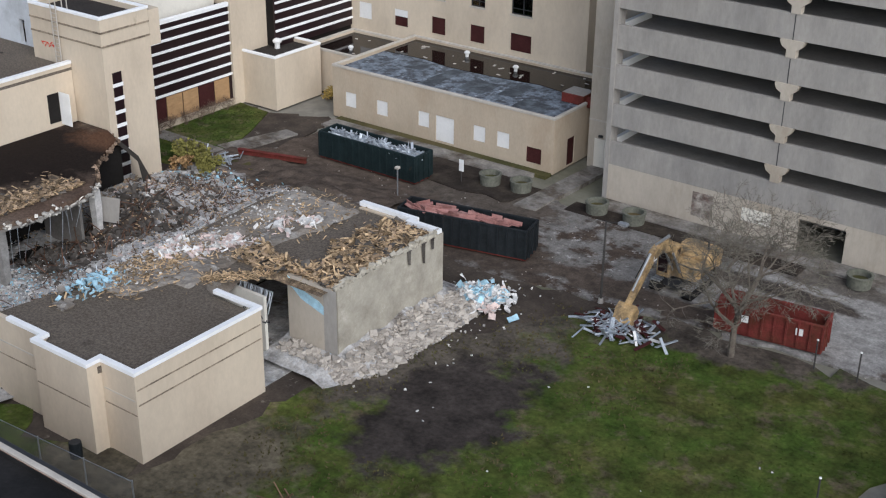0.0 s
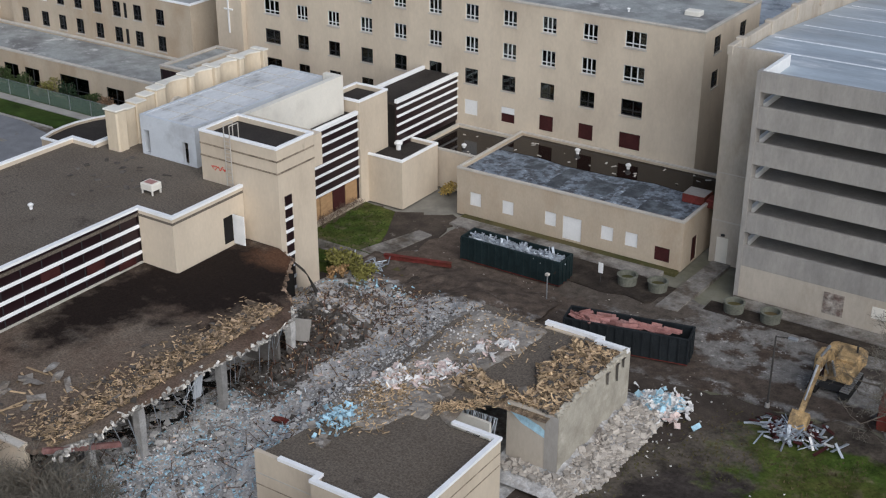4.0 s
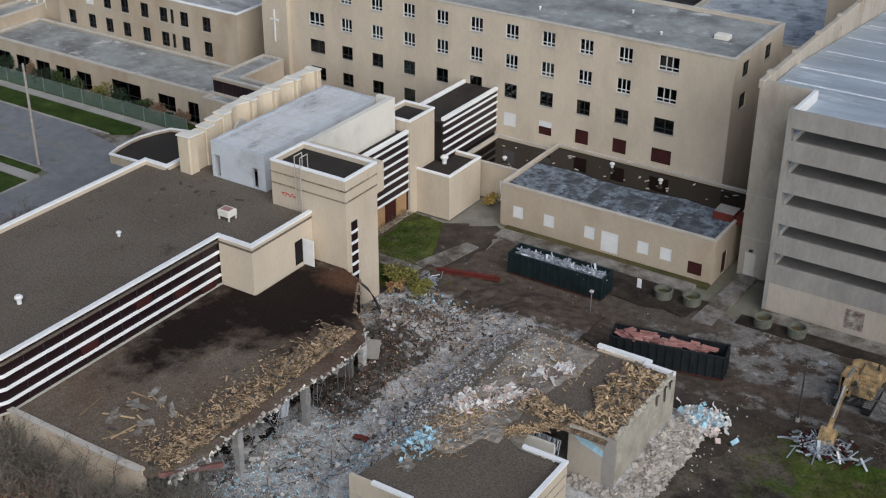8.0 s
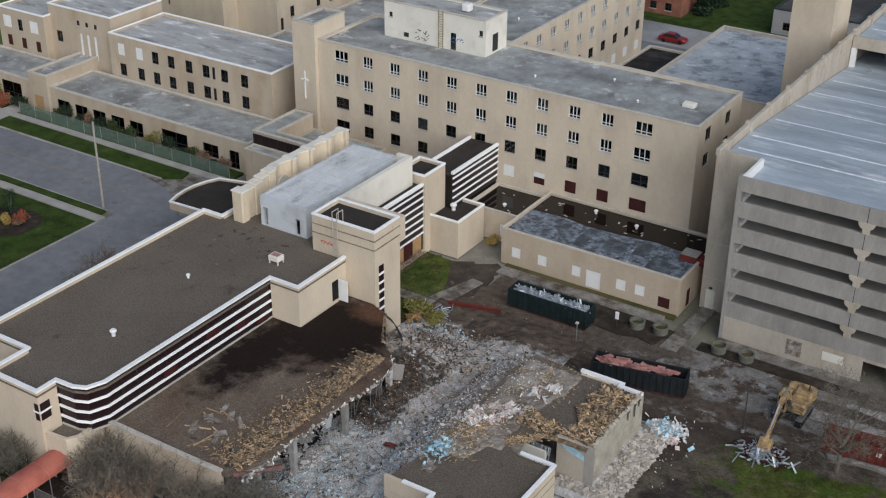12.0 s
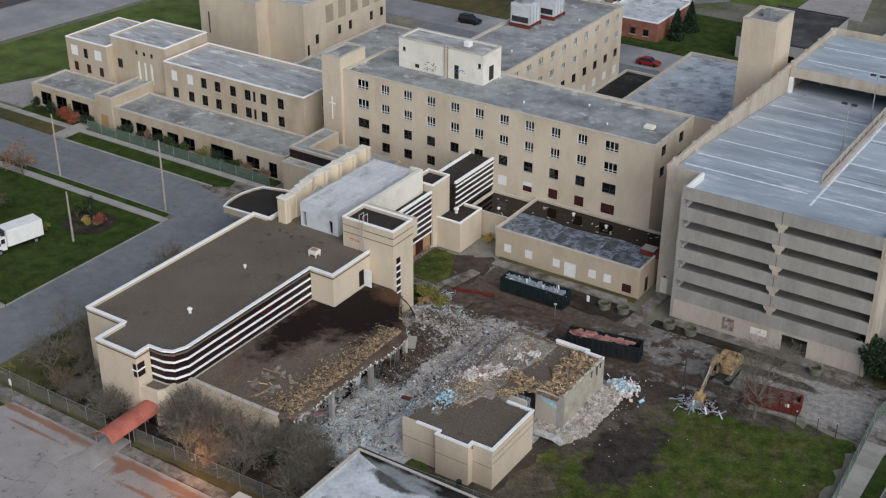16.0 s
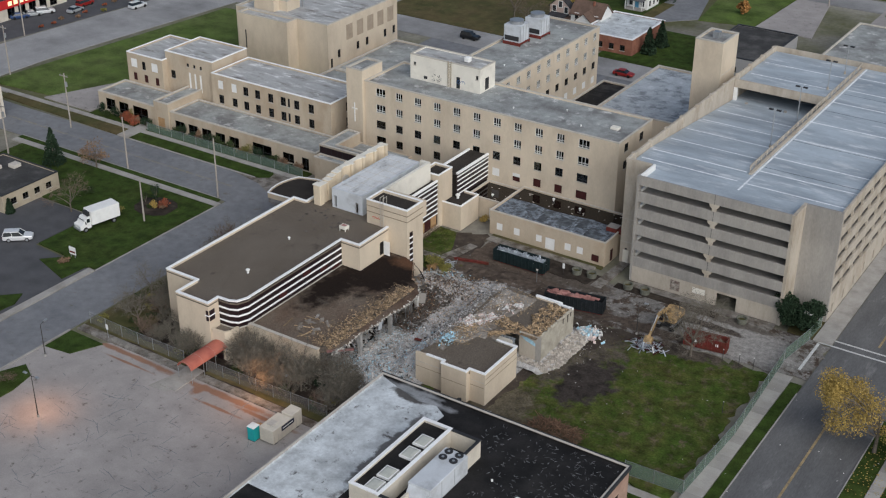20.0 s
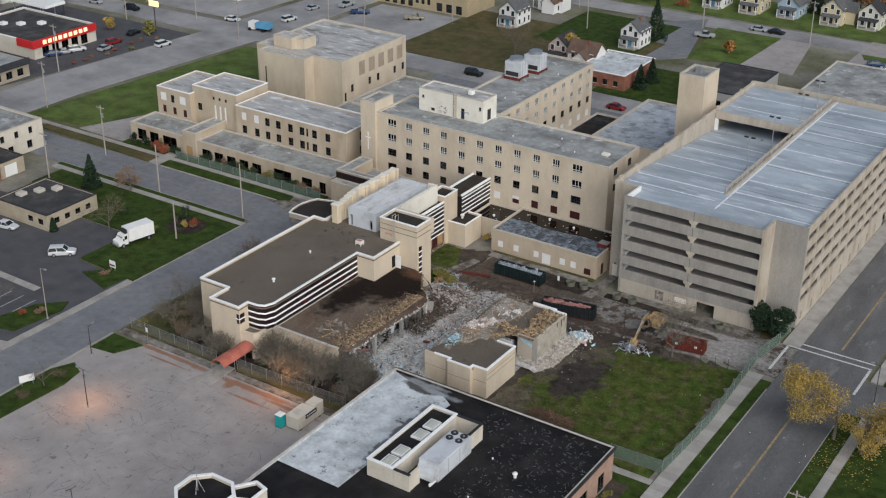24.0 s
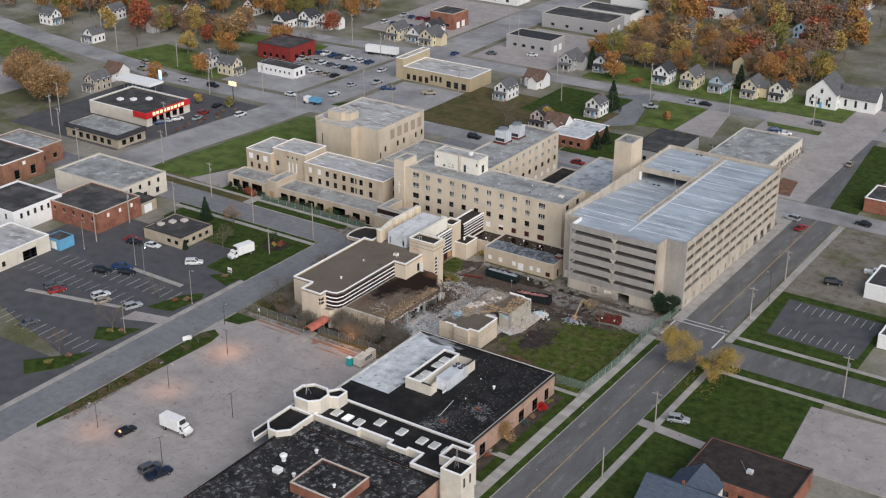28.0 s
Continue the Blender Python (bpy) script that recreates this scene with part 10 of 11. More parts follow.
for x, y, h in ((-144.8, 52.6, 7.0), (-135.5, 34.8, 2.6)):
    tree(x, y, h, h * 0.62, "evergreen", "dark green conifer on the corner plot", "conifer", 1700, 0.42, name="conifer")
tree(-137.2, 55.6, 5.2, 6.0, "brown", "small thin rusty-leaved tree", n=700, size=0.3)
bare_tree(-127.4, 40.8, 7.2, "spreading tree with fine rusty twigs", v=5, depth=6, twig=TWIG_RED)
bare_tree(-119.5, 9.5, 7.0, "bare tree on a car park island", v=6, depth=5, group="bare car park trees")
bare_tree(-116.5, -8.5, 7.5, "bare rusty tree on a car park island", v=7, depth=5, twig=TWIG_RED, group="bare car park trees")
bare_tree(-117.0, -24.0, 7.5, "bare rusty tree on a car park island", v=8, depth=5, twig=TWIG_RED, group="bare car park trees")
for k, (x, y, r, h, c) in enumerate(((-115.2, 10.6, 0.9, 0.9, "red"), (-113.3, 12.6, 1.0, 0.7, "brown"), (-114.6, 27.8, 1.1, 0.8, "brown"), (-116.4, -9.6, 1.0, 0.8, "olive"), (-114.2, -7.8, 0.9, 0.7, "brown"), (-116.4, -27.6, 1.1, 0.8, "olive"), (-115.0, -23.0, 0.9, 0.8, "brown"), (-120.5, 44.5, 1.3, 1.3, "olive"), (-130.6, 47.4, 1.3, 1.2, "green"), (-137.6, 44.0, 1.0, 1.2, "green"))):
    bush(x, y, r, h, c, "low shrub in a planted bed", 220, 0.28, 0.15, group="bed shrubs")
for k in range(26):
    x = -156.0 + 2.0 * k + plant_rnd.uniform(-0.5, 0.5)
    c = plant_rnd.choice(("brown", "olive", "green", "green", "evergreen", "evergreen"))
    if not -142.2 < x < -137.2:
        bush(x, 74.5 + plant_rnd.uniform(-0.2, 0.3), plant_rnd.uniform(0.8, 1.3), plant_rnd.uniform(1.0, 3.0), c, "shrub along the front of the old building", 520, 0.22, 0.12, group="front shrubs")
for x, r, h in ((-148.6, 1.7, 2.6), (-146.4, 1.6, 2.3)):
    bush(x, 73.9, r, h, "red", "dense maroon shrub before the old building", 700, 0.24, 0.12, group="front shrubs")
fence([(-142.0, 73.15), (-120, 73.1), (-104.0, 73.1)], 1.7, MESH_GREEN, "steel fence with green mesh before the old building", 3.1)
box_truck(-120.0, 39.8, 258, "white box truck parked by the corner plot")
for x, y, rz, c, kd in ((-151.0, 30.6, 15, "red", "sedan"), (-149.2, 29.6, 15, "black", "sedan"), (-143.6, 30.8, 12, "white", "sedan"), (-139.8, 16.5, 20, "blue", "pickup"), (-136.6, 15.0, 20, "black", "sedan"), (-142.5, 12.0, 20, "black", "suv"), (-146.0, -1.0, 70, "grey", "suv"), (-143.2, -2.2, 70, "red", "sedan"), (-132.0, 2.0, 72, "white", "suv"), (-129.5, 0.0, 72, "beige", "sedan"), (-121.0, 2.2, 72, "silver", "suv"), (-135.0, -17.5, 75, "grey", "sedan"), (-108.3, -58.0, 30, "white", "sedan"), (-126.6, 29.0, 40, "white", "suv")):
    car(x, y, rz, c, kd)
for i in range(16):
    solid("bay_line", Geo().box(-158 + 2.9 * i, 10, 0.025, -157.88 + 2.9 * i, 15, 0.031), ROADWHITE, "white bay line", "road marking", kind="structure")
    solid("bay_line", Geo().box(-158 + 2.9 * i, -20, 0.025, -157.88 + 2.9 * i, -15, 0.031), ROADWHITE, "white bay line", "road marking", kind="structure")
for pts in ([(-150.5, -6.2), (-124, 0.2), (-124, 1.4), (-150.5, -4.8)], [(-140.5, 17.6), (-120.0, 17.0), (-120.0, 18.4), (-140.5, 18.8)]):
    slab("kerb_strip", pts, -0.15, 0.16, PAVE, "long narrow concrete kerb strip between bays", "kerb")
slab("drive_apron", [(-119.5, -3.5), (-110.2, 0.0), (-110.2, 3.6), (-119.5, 1.4)], -0.15, 0.03, LOT, "pale concrete drive into the car park", "driveway")
for x, y, h in ((-211.6, 65.4, 11), (-155.4, 66.1, 11), (-161, 39, 10), (-158.8, 24.8, 9), (-188.0, 78.8, 11), (-155.2, 50.9, 10), (-132.4, 58.6, 9.9), (-111.1, 58.9, 10.8), (-114.7, 45.0, 7.5)):
    utility_pole(x, y, h, rz=plant_rnd.choice((0, 90)), arms=1 if h in (10, 11) else 0)
for x, y, h in ((-110.9, 12.0, 9.0), (-113.0, -8.0, 8.5), (-157.8, 19.6, 8.0), (-139.0, 20.2, 8.0)):
    lamp_post(x, y, h, POLE_WOOD, 1, "tall weathered lamp post at the car park's edge")
bl = lamp_post(-133.5, 18.0, 7.5, STEEL, 1, "car park lamp lit white")
part("lit_lens", Geo().tube((-132.4, 18.0, 7.42), (-132.4, 18.0, 7.52), 0.22, 0.2, 10), lamp_mat("white_lamp", (1.0, 0.97, 0.9), 14.0), bl)
sg = thing("small_sign", "small white sign on posts in the grass", "sign", (-114.5, 29.6, 0.15))
part("board", Geo().box(-115.3, 29.55, 0.7, -113.9, 29.65, 2.0), WHITE, sg)
part("post", Geo().box(-115.1, 29.57, 0.12, -115.0, 29.63, 0.7), STEEL, sg)
part("post", Geo().box(-114.2, 29.57, 0.12, -114.1, 29.63, 0.7), STEEL, sg)
part("stripe", Geo().box(-115.2, 29.53, 1.0, -114.0, 29.55, 1.3), RUST_RED, sg, "red stripe on the sign")

# ---- street side east ----
ROOF_BROWN = mat("dark_brown_roofing", (0.038, 0.030, 0.027), 0.85, var=0.25, scale=0.8, fine=4, bump=0.15, tint=(0.055, 0.045, 0.04), tint_scale=0.3, tint_at=0.55)
east = block("brick_office", "low red brick building with a dark brown flat roof", 20.6, 8.0, 41.0, 21.2, 0, 4.2, BRICK_RED, ROOF_BROWN, FRAME_DK, par=0.15, pw=0.25, wins={"W": win_row(1, 12, 3, 1.0, 1.3, 1.2), "S": win_row(1, 19, 6, 1.0, 1.3, 1.2)})
u = thing("roof_unit", "pale blue-grey roof unit", "air conditioner", (31.5, 13.4, 4.05))
part("casing", Geo().bevel_box(30.9, 12.9, 4.15, 32.1, 13.9, 4.8, 0.05), STEEL_SHEET, u)
part("base", Geo().box(31.0, 13.0, 4.05, 32.0, 13.8, 4.15), FRAME_DK, u)
part("pipe", Geo().tube((30.9, 13.4, 4.1), (28.5, 16.5, 4.1), 0.05, 0.05, 6), STEEL, u)
SHINGLE_BLUE = mat("slate_blue_shingles", (0.075, 0.095, 0.125), 0.9, var=0.2, scale=0.8, fine=7, bump=0.3, stretch=(1, 3, 1))
SHINGLE_GREY = mat("grey_shingles", (0.115, 0.115, 0.118), 0.9, var=0.2, scale=0.8, fine=7, bump=0.3)
SHINGLE_BROWN = mat("brown_shingles", (0.135, 0.09, 0.068), 0.9, var=0.2, scale=0.8, fine=7, bump=0.3)
SHINGLE_DARK = mat("charcoal_shingles", (0.048, 0.048, 0.052), 0.9, var=0.2, scale=0.8, fine=7, bump=0.3)
SIDING = {"white": mat("white_siding", (0.72, 0.71, 0.68), 0.8, var=0.05, scale=0.6, stretch=(1, 1, 6), bump=0.1), "cream": mat("cream_siding", (0.58, 0.50, 0.33), 0.8, var=0.05, scale=0.6, stretch=(1, 1, 6), bump=0.1), "blue": mat("pale_blue_siding", (0.33, 0.42, 0.50), 0.8, var=0.05, scale=0.6, stretch=(1, 1, 6), bump=0.1), "pale": mat("pale_cream_siding", (0.62, 0.60, 0.50), 0.8, var=0.05, scale=0.6, stretch=(1, 1, 6), bump=0.1), "grey": mat("grey_siding", (0.36, 0.35, 0.34), 0.8, var=0.06, scale=0.6, stretch=(1, 1, 6), bump=0.1), "pink": mat("faded_pink_siding", (0.52, 0.40, 0.34), 0.8, var=0.06, scale=0.6, stretch=(1, 1, 6), bump=0.1), "brick": BRICK_RED, "tan": SHUTTER}
HOUSE_PANE = mat("dark_house_glass", (0.03, 0.033, 0.038), 0.12, var=0.1, bump=0.0, spec=0.6)
HW = {}


def house(x, y, w, d, h, rz, colour, roof, label, rise=0.5, porch=True, chimney=True, group="houses", wing=0.0, name="house", category="house", plain=False):
    """A gabled house, its ridge along its own y, gable towards -y."""
    t = thing(name, label, category, (x, y, 0.0), group, rz=rz)
    at = PLACED[t]
    wall = SIDING[colour]

    def body(px_, py_, w_, d_, h_, m):
        r = w_ / 2 * rise * 1.5
        sec = [(-w_ / 2, 0), (w_ / 2, 0), (w_ / 2, h_), (0, h_ + r), (-w_ / 2, h_)]
        part("wall", Geo().loft([[(u, d_ / 2, z) for u, z in sec], [(u, -d_ / 2, z) for u, z in sec]]), wall, t, at=m)
        o = 0.35
        k = r / (w_ / 2)
        for s in (-1, 1):
            a = [(s * (w_ / 2 + o), h_ - o * k), (0, h_ + r), (0, h_ + r + 0.22), (s * (w_ / 2 + o), h_ - o * k + 0.16)]
            a = a if s < 0 else a[::-1]
            part("roof", Geo().loft([[(u, d_ / 2 + o, z) for u, z in a], [(u, -d_ / 2 - o, z) for u, z in a]]), roof, t, at=m)
        return r

    r = body(0, 0, w, d, h, at)
    if wing:
        m = at @ pose(w / 2, d * 0.1, 0, 0, 0, 90)
        body(0, 0, d * 0.5, wing * 2, h * 0.86, m)
    key = (round(min(w, 9), 0),)
    if key not in HW:
        HW[key] = (Geo().box(-0.45, -0.06, -0.7, 0.45, 0.02, 0.7).mesh("window", HOUSE_PANE), pierced(1.14, 1.64, 0.1, [(0.12, 0.12, 1.02, 1.52)]).mesh("window_frame", WHITE))
    pane, fr = HW[key]
    spots = []
    floors_ = (1.5, 3.9) if h > 4.2 else (1.5,)
    for z in floors_:
        for u in (-0.28, 0.28):
            spots.append(at @ pose(u * w, -d / 2, z))
        for v in ((-0.25, 0.25) if plain else (-0.3, 0.05, 0.35)):
            spots.append(at @ pose(w / 2, v * d, z, 0, 0, 90))
            if not plain:
                spots.append(at @ pose(-w / 2, v * d, z, 0, 0, -90))
    if h + r > 5:
        spots.append(at @ pose(0, -d / 2, h + 0.6))
    for m in spots:
        wn_ = part("window", pane, None, t, "dark window", at=m)
        if not plain:
            part("window_frame", fr, None, wn_, "white window frame", at=m @ pose(-0.57, -0.09, -0.82))
    part("door", Geo().box(-0.5, -d / 2 - 0.05, 0.15, 0.5, -d / 2 + 0.02, 2.2), FRAME_DK if colour != "white" else BLUE_PAINT, t, at=at)
    if porch:
        part("porch_roof", Geo().loft([[(-w * 0.42, -d / 2 - 2.0, 2.5), (w * 0.42, -d / 2 - 2.0, 2.5), (w * 0.42, -d / 2, 2.55), (-w * 0.42, -d / 2, 2.55)], [(-w * 0.42, -d / 2 - 2.0, 2.65), (w * 0.42, -d / 2 - 2.0, 2.65), (w * 0.42, -d / 2, 3.1), (-w * 0.42, -d / 2, 3.1)]]), roof, t, at=at)
        part("porch_floor", Geo().box(-w * 0.42, -d / 2 - 2.0, 0, w * 0.42, -d / 2, 0.4), PAVE, t, at=at)
        for u in (-0.4, 0.0, 0.4):
            part("porch_post", Geo().box(u * w - 0.08, -d / 2 - 1.95, 0.4, u * w + 0.08, -d / 2 - 1.8, 2.5), WHITE, t, at=at)
    if chimney:
        part("chimney", Geo().bevel_box(w * 0.08, d * 0.1, h, w * 0.08 + 0.5, d * 0.1 + 0.5, h + r + 0.5, 0.04), BRICK_RED, t, at=at)
    return t


bluehouse = house(26.0, -1.5, 9.0, 17.0, 4.2, 90, "white", SHINGLE_BLUE, "white house under a slate-blue gabled roof", 0.42, porch=False, wing=5.0)
car(10.4, 28.6, 18, "silver", "suv", z=0.15, label="silver sport utility car at the drive, dark side windows")
for x, y, h in ((2.8 + 2.0, 105.4, 9), (5.4, 80.3, 9), (7.9, 22.5, 9.5), (7.4, 0.4, 8), (35.3, 57.8, 10)):
    utility_pole(x, y, h, 0, arms=0 if h == 8 else 1)
lamp_post(5.6, 92.0, 8.0, POLE_DK, 1, "dark street lamp at the kerb", rz=180)
lamp_post(6.6, 61.5, 6.5, POLE_DK, 1, "dark street lamp at the kerb", rz=180)
block("white_garage", "long low white building with a dark roof", 34.5, 84.0, 60.0, 96.0, 0, 3.4, WHITE, LOWROOF, COPING, par=0.3, wins={"W": win_row(1, 11, 2, 1.0, 1.2, 1.4)})
block("white_workshop", "low white workshop with a dark roof", 24.0, 108.0, 48.0, 121.0, 0, 4.0, WHITE, LOWROOF, COPING, par=0.3, wins={"W": win_row(1, 12, 3, 1.0, 1.4, 1.4)})
car(15.5, 111.0, 20, "black", "suv", z=0.07)
car(22.5, 122.5, 10, "white", "pickup", z=0.07)
block("brick_corner_shop", "small red brick shop with a white band", 3.7 + 2.8, 164.0, 20.0, 176.0, 0, 4.2, BRICK_RED, LOWROOF, COPING, par=0.3, wins={"W": win_row(1, 11, 3, 0.8, 1.6, 1.6)})
car(-11.2 + 3.0, 146.2, 170, "silver", "suv", z=0.01, label="silver sport utility car at the crossing")
car(-3.6, 140.8, 75, "red", "sedan", z=0.01, label="red car on the street")
car(9.8, 153.4, 175, "black", "sedan", z=0.01, label="black car on the cross street")
car(-8.6, 198.9, 95, "beige", "sedan", z=0.01, label="beige car on the street")

# ---- beyond the hospital: stores, roads' edges, streets of houses ----
RED_SIGN = mat("red_sign_band", (0.50, 0.03, 0.03), 0.5, var=0.05)
YELLOW_SIGN = lamp_mat("lit_yellow_lettering", (1.0, 0.62, 0.05), 1.1)
slab("store_lot", [(-262, 79), (-210, 79), (-206, 100), (-202, 140), (-262, 140)], -0.15, 0.02, ASPHALT_DARK, "dark asphalt lot round the stores", "car park")
slab("lot_far", [(-236, 157), (-203, 158), (-199, 222), (-236, 220)], -0.15, 0.02, ROAD_PALE, "grey asphalt lot full of parked cars", "car park")
slab("lot_tan_store", [(-178, 161), (-151, 162), (-150, 194), (-177, 194)], -0.15, 0.022, ROAD_PALE, "grey asphalt lot with painted bays", "car park")
slab("lot_avenue", [(-176, 238), (-140, 238), (-140, 292), (-176, 292)], -0.15, 0.022, LOT, "pale gravel lot beside the avenue", "car park")
slab("lot_west_avenue", [(-240, 250), (-199, 250), (-199, 318), (-240, 318)], -0.15, 0.022, LOT, "pale lot of parked cars beside the avenue", "car park")
slab("lawn_nw", [(-420, 132), (-330, 132), (-300, 142), (-340, 154), (-420, 166)], -0.15, 0.05, GRASS_FIELD, "green field by the cross street")
slab("lawn_mid", [(-296, 160), (-240, 156), (-240, 176), (-290, 182)], -0.15, 0.05, GRASS_FIELD, "green plot beside the street")
slab("lawn_house", [(-290, 200), (-230, 205), (-232, 217), (-290, 214)], -0.15, 0.05, GRASS_FIELD, "green plot behind the red store")
slab("lot_nw", [(-420, 60), (-290, 60), (-290, 120), (-420, 128)], -0.15, 0.03, LOT, "bare pale ground", "ground")
slab("lawn_tan", [(-182, 156.5), (-164, 157.5), (-163, 163), (-178, 166)], -0.15, 0.06, GRASS, "grass island by the crossing")
slab("lawn_row", rect(-125, 238.5, -24, 262), -0.15, 0.05, GRASS_FIELD, "front lawns of the row of houses")
slab("lawn_north_strip", [(-44, 221.5), (-26, 221.5), (-25, 226), (-46, 226)], -0.15, 0.06, GRASS_FIELD, "long green verge by the row street")
slab("lawn_house_two", rect(-124, 190, -95, 222), -0.15, 0.10, GRASS, "lawn beside the white houses")
slab("lawn_east_far", [(-2, 160.5), (6, 160.5), (4, 222), (-8, 222)], -0.15, 0.05, GRASS, "green verge along the street")
slab("pavement_far", [(-24, 160.5), (-21.5, 160.5), (-24, 226), (-26.5, 226)], -0.15, 0.08, PAVE, "concrete pavement", "pavement")
slab("bed_red", [(-26, 163), (-15, 163), (-17, 176), (-26.5, 178)], -0.15, 0.05, FRINGE, "reddish bed with thin trees")
store = block("corner_store", "cream store with a dark roof and a red sign band", -246.0, 101.0, -218.0, 121.5, 0, 4.6, CREAM, LOWROOF, COPING, par=0.4, pw=0.3, wins={"E": win_row(2, 18, 5, 0.3, 2.6, 2.2)}, category="store")
part("sign_band", Geo().bevel_box(-218.2, 101.0, 2.9, -217.6, 121.6, 4.9, 0.08), RED_SIGN, store, "red sign band")
part("sign_band", Geo().bevel_box(-224.0, 100.5, 2.9, -217.65, 100.98, 4.9, 0.08), RED_SIGN, store, "red sign band")
for k in range(9):
    part("sign_letter", Geo().box(-217.58, 103.6 + 1.7 * k, 3.5, -217.5, 104.7 + 1.7 * k, 4.5), YELLOW_SIGN, store, "yellow lettering shape")
for x, y in ((-238.0, 108.0), (-234.0, 110.5), (-230.0, 114.0)):
    u = thing("roof_unit", "white roof unit on the store", "air conditioner", (x, y, 4.2))
    part("casing", Geo().bevel_box(x - 0.9, y - 0.9, 4.3, x + 0.9, y + 0.9, 5.0, 0.06), WHITE, u)
    part("base", Geo().box(x - 0.8, y - 0.8, 4.2, x + 0.8, y + 0.8, 4.3), FRAME_DK, u)
shop2 = block("diner", "low dark-fronted shop with awning windows", -234.0, 80.0, -209.5, 92.0, 0, 4.4, SHUTTER, ROOF_GREY, FRAME_DK, par=0.3, wins={"S": win_row(2, 22, 6, 0.7, 1.8, 1.8), "E": win_row(1, 11, 3, 0.7, 1.8, 1.8)}, category="shop")
part("mansard", Geo().loft([[(-234.6, 79.4, 3.3), (-208.9, 79.4, 3.3), (-208.9, 79.9, 4.7), (-234.6, 79.9, 4.7)], [(-234.6, 80.0, 3.3), (-208.9, 80.0, 3.3), (-208.9, 80.0, 4.7), (-234.6, 80.0, 4.7)]]), SHINGLE_DARK, shop2, "dark mansard roof edge")
part("mansard", Geo().box(-209.4, 80.1, 3.2, -208.7, 92.0, 4.7), SHINGLE_DARK, shop2, "dark mansard roof edge")
gas = thing("fuel_canopy", "white flat fuel station canopy on posts", "canopy", (-243, 128, 0))
part("deck", Geo().bevel_box(-258, 124.0, 4.4, -240.0, 131.0, 5.2, 0.05), WHITE, gas)
for x in (-255, -249, -243):
    for y in (125.5, 129.5):
        part("post", Geo().tube((x, y, 0.02), (x, y, 4.4), 0.18, 0.18, 8), STEEL, gas)
    part("pump", Geo().bevel_box(x - 0.4, 127.2, 0.02, x + 0.4, 127.8, 1.7, 0.05), WHITE, gas, "fuel pump")
for nm, x, y, h, m_, lab in (("pole_sign", -211.0, 136.4, 8.5, YELLOW_SIGN, "yellow lit sign box on a dark pole"), ("pole_sign", -243.9, 133.3, 8.0, lamp_mat("lit_blue_sign", (0.15, 0.45, 1.0), 0.9), "tall blue and white sign on a pole")):
    s_ = thing(nm, lab, "sign", (x, y, 0))
    part("pole", Geo().tube((x, y, 0), (x, y, h - 1.6), 0.16, 0.14, 8), POLE_DK, s_)
    part("panel", Geo().bevel_box(x - (1.7 if h > 8.2 else 0.7), y - 0.2, h - (1.5 if h > 8.2 else 3.5), x + (1.7 if h > 8.2 else 0.7), y + 0.2, h, 0.06), m_, s_, "lit sign panel")
block("red_store", "red painted store with a dark roof", -246.0, 189.0, -229.0, 204.5, 0, 6.0, mat("dull_red_paint", (0.22, 0.035, 0.03), 0.75, var=0.12, scale=0.6), LOWROOF, FRAME_DK, par=0.3, wins={"S": win_row(2, 15, 4, 1.0, 1.6, 1.4), "E": win_row(2, 14, 3, 0.2, 2.6, 2.0)}, category="store")
block("white_store_low", "long low white store with a dark roof edge", -231.5, 172.5, -213.5, 179.5, 0, 4.0, WHITE, LOWROOF, FRAME_DK, par=0.2, wins={"S": win_row(1, 17, 7, 1.6, 0.8, 0.8), "E": win_row(1, 6, 2, 0.8, 1.6, 1.2)}, category="store")
block("tan_market", "long tan market hall with arched windows and a pale roof", -179.0, 196.0, -149.0, 211.0, 0, 5.2, mat("yellow_tan_block", (0.42, 0.34, 0.215), 0.9, var=0.08, scale=0.5), ROOF_PALE, COPING, par=0.35, wins={"S": win_row(1, 12, 4, 0.4, 2.2, 1.6) + win_row(12, 18, 3, 1.6, 2.2, 1.1) + win_row(19, 29, 3, 0.4, 2.4, 2.0)}, category="store")
block("market_front", "tall tan stepped front of the market", -182.5, 196.0, -179.05, 214.0, 0, 8.0, mat("yellow_tan_front", (0.44, 0.36, 0.23), 0.9, var=0.08, scale=0.5), ROOF_PALE, COPING, par=0.5, wins={"W": win_row(1, 17, 4, 1.0, 2.0, 1.8)}, category="store")
block("white_roof_brick", "low brick house block with a patched white roof", -97.0, 164.0, -84.0, 181.0, 0, 3.8, BRICK_RED, ROOF_WHITE, COPING, par=0.2, wins={"S": win_row(1, 12, 4, 0.9, 1.3, 1.2)})
block("black_roof_low", "low building with a black roof", -68.5, 165.0, -54.5, 187.0, 0, 4.2, SIDING["grey"], LOWROOF, FRAME_DK, par=0.15, wins={"S": win_row(1, 12, 4, 0.9, 1.3, 1.2)})
block("clinic", "long low tan building with a grey roof", -45.5, 171.5, -25.5, 202.5, 0, 4.6, CREAM, ROOF_GREY, STONE, par=0.2, wins={"E": win_row(1, 32, 9, 1.0, 1.3, 1.3), "S": win_row(1, 19, 5, 1.0, 1.3, 1.3)})
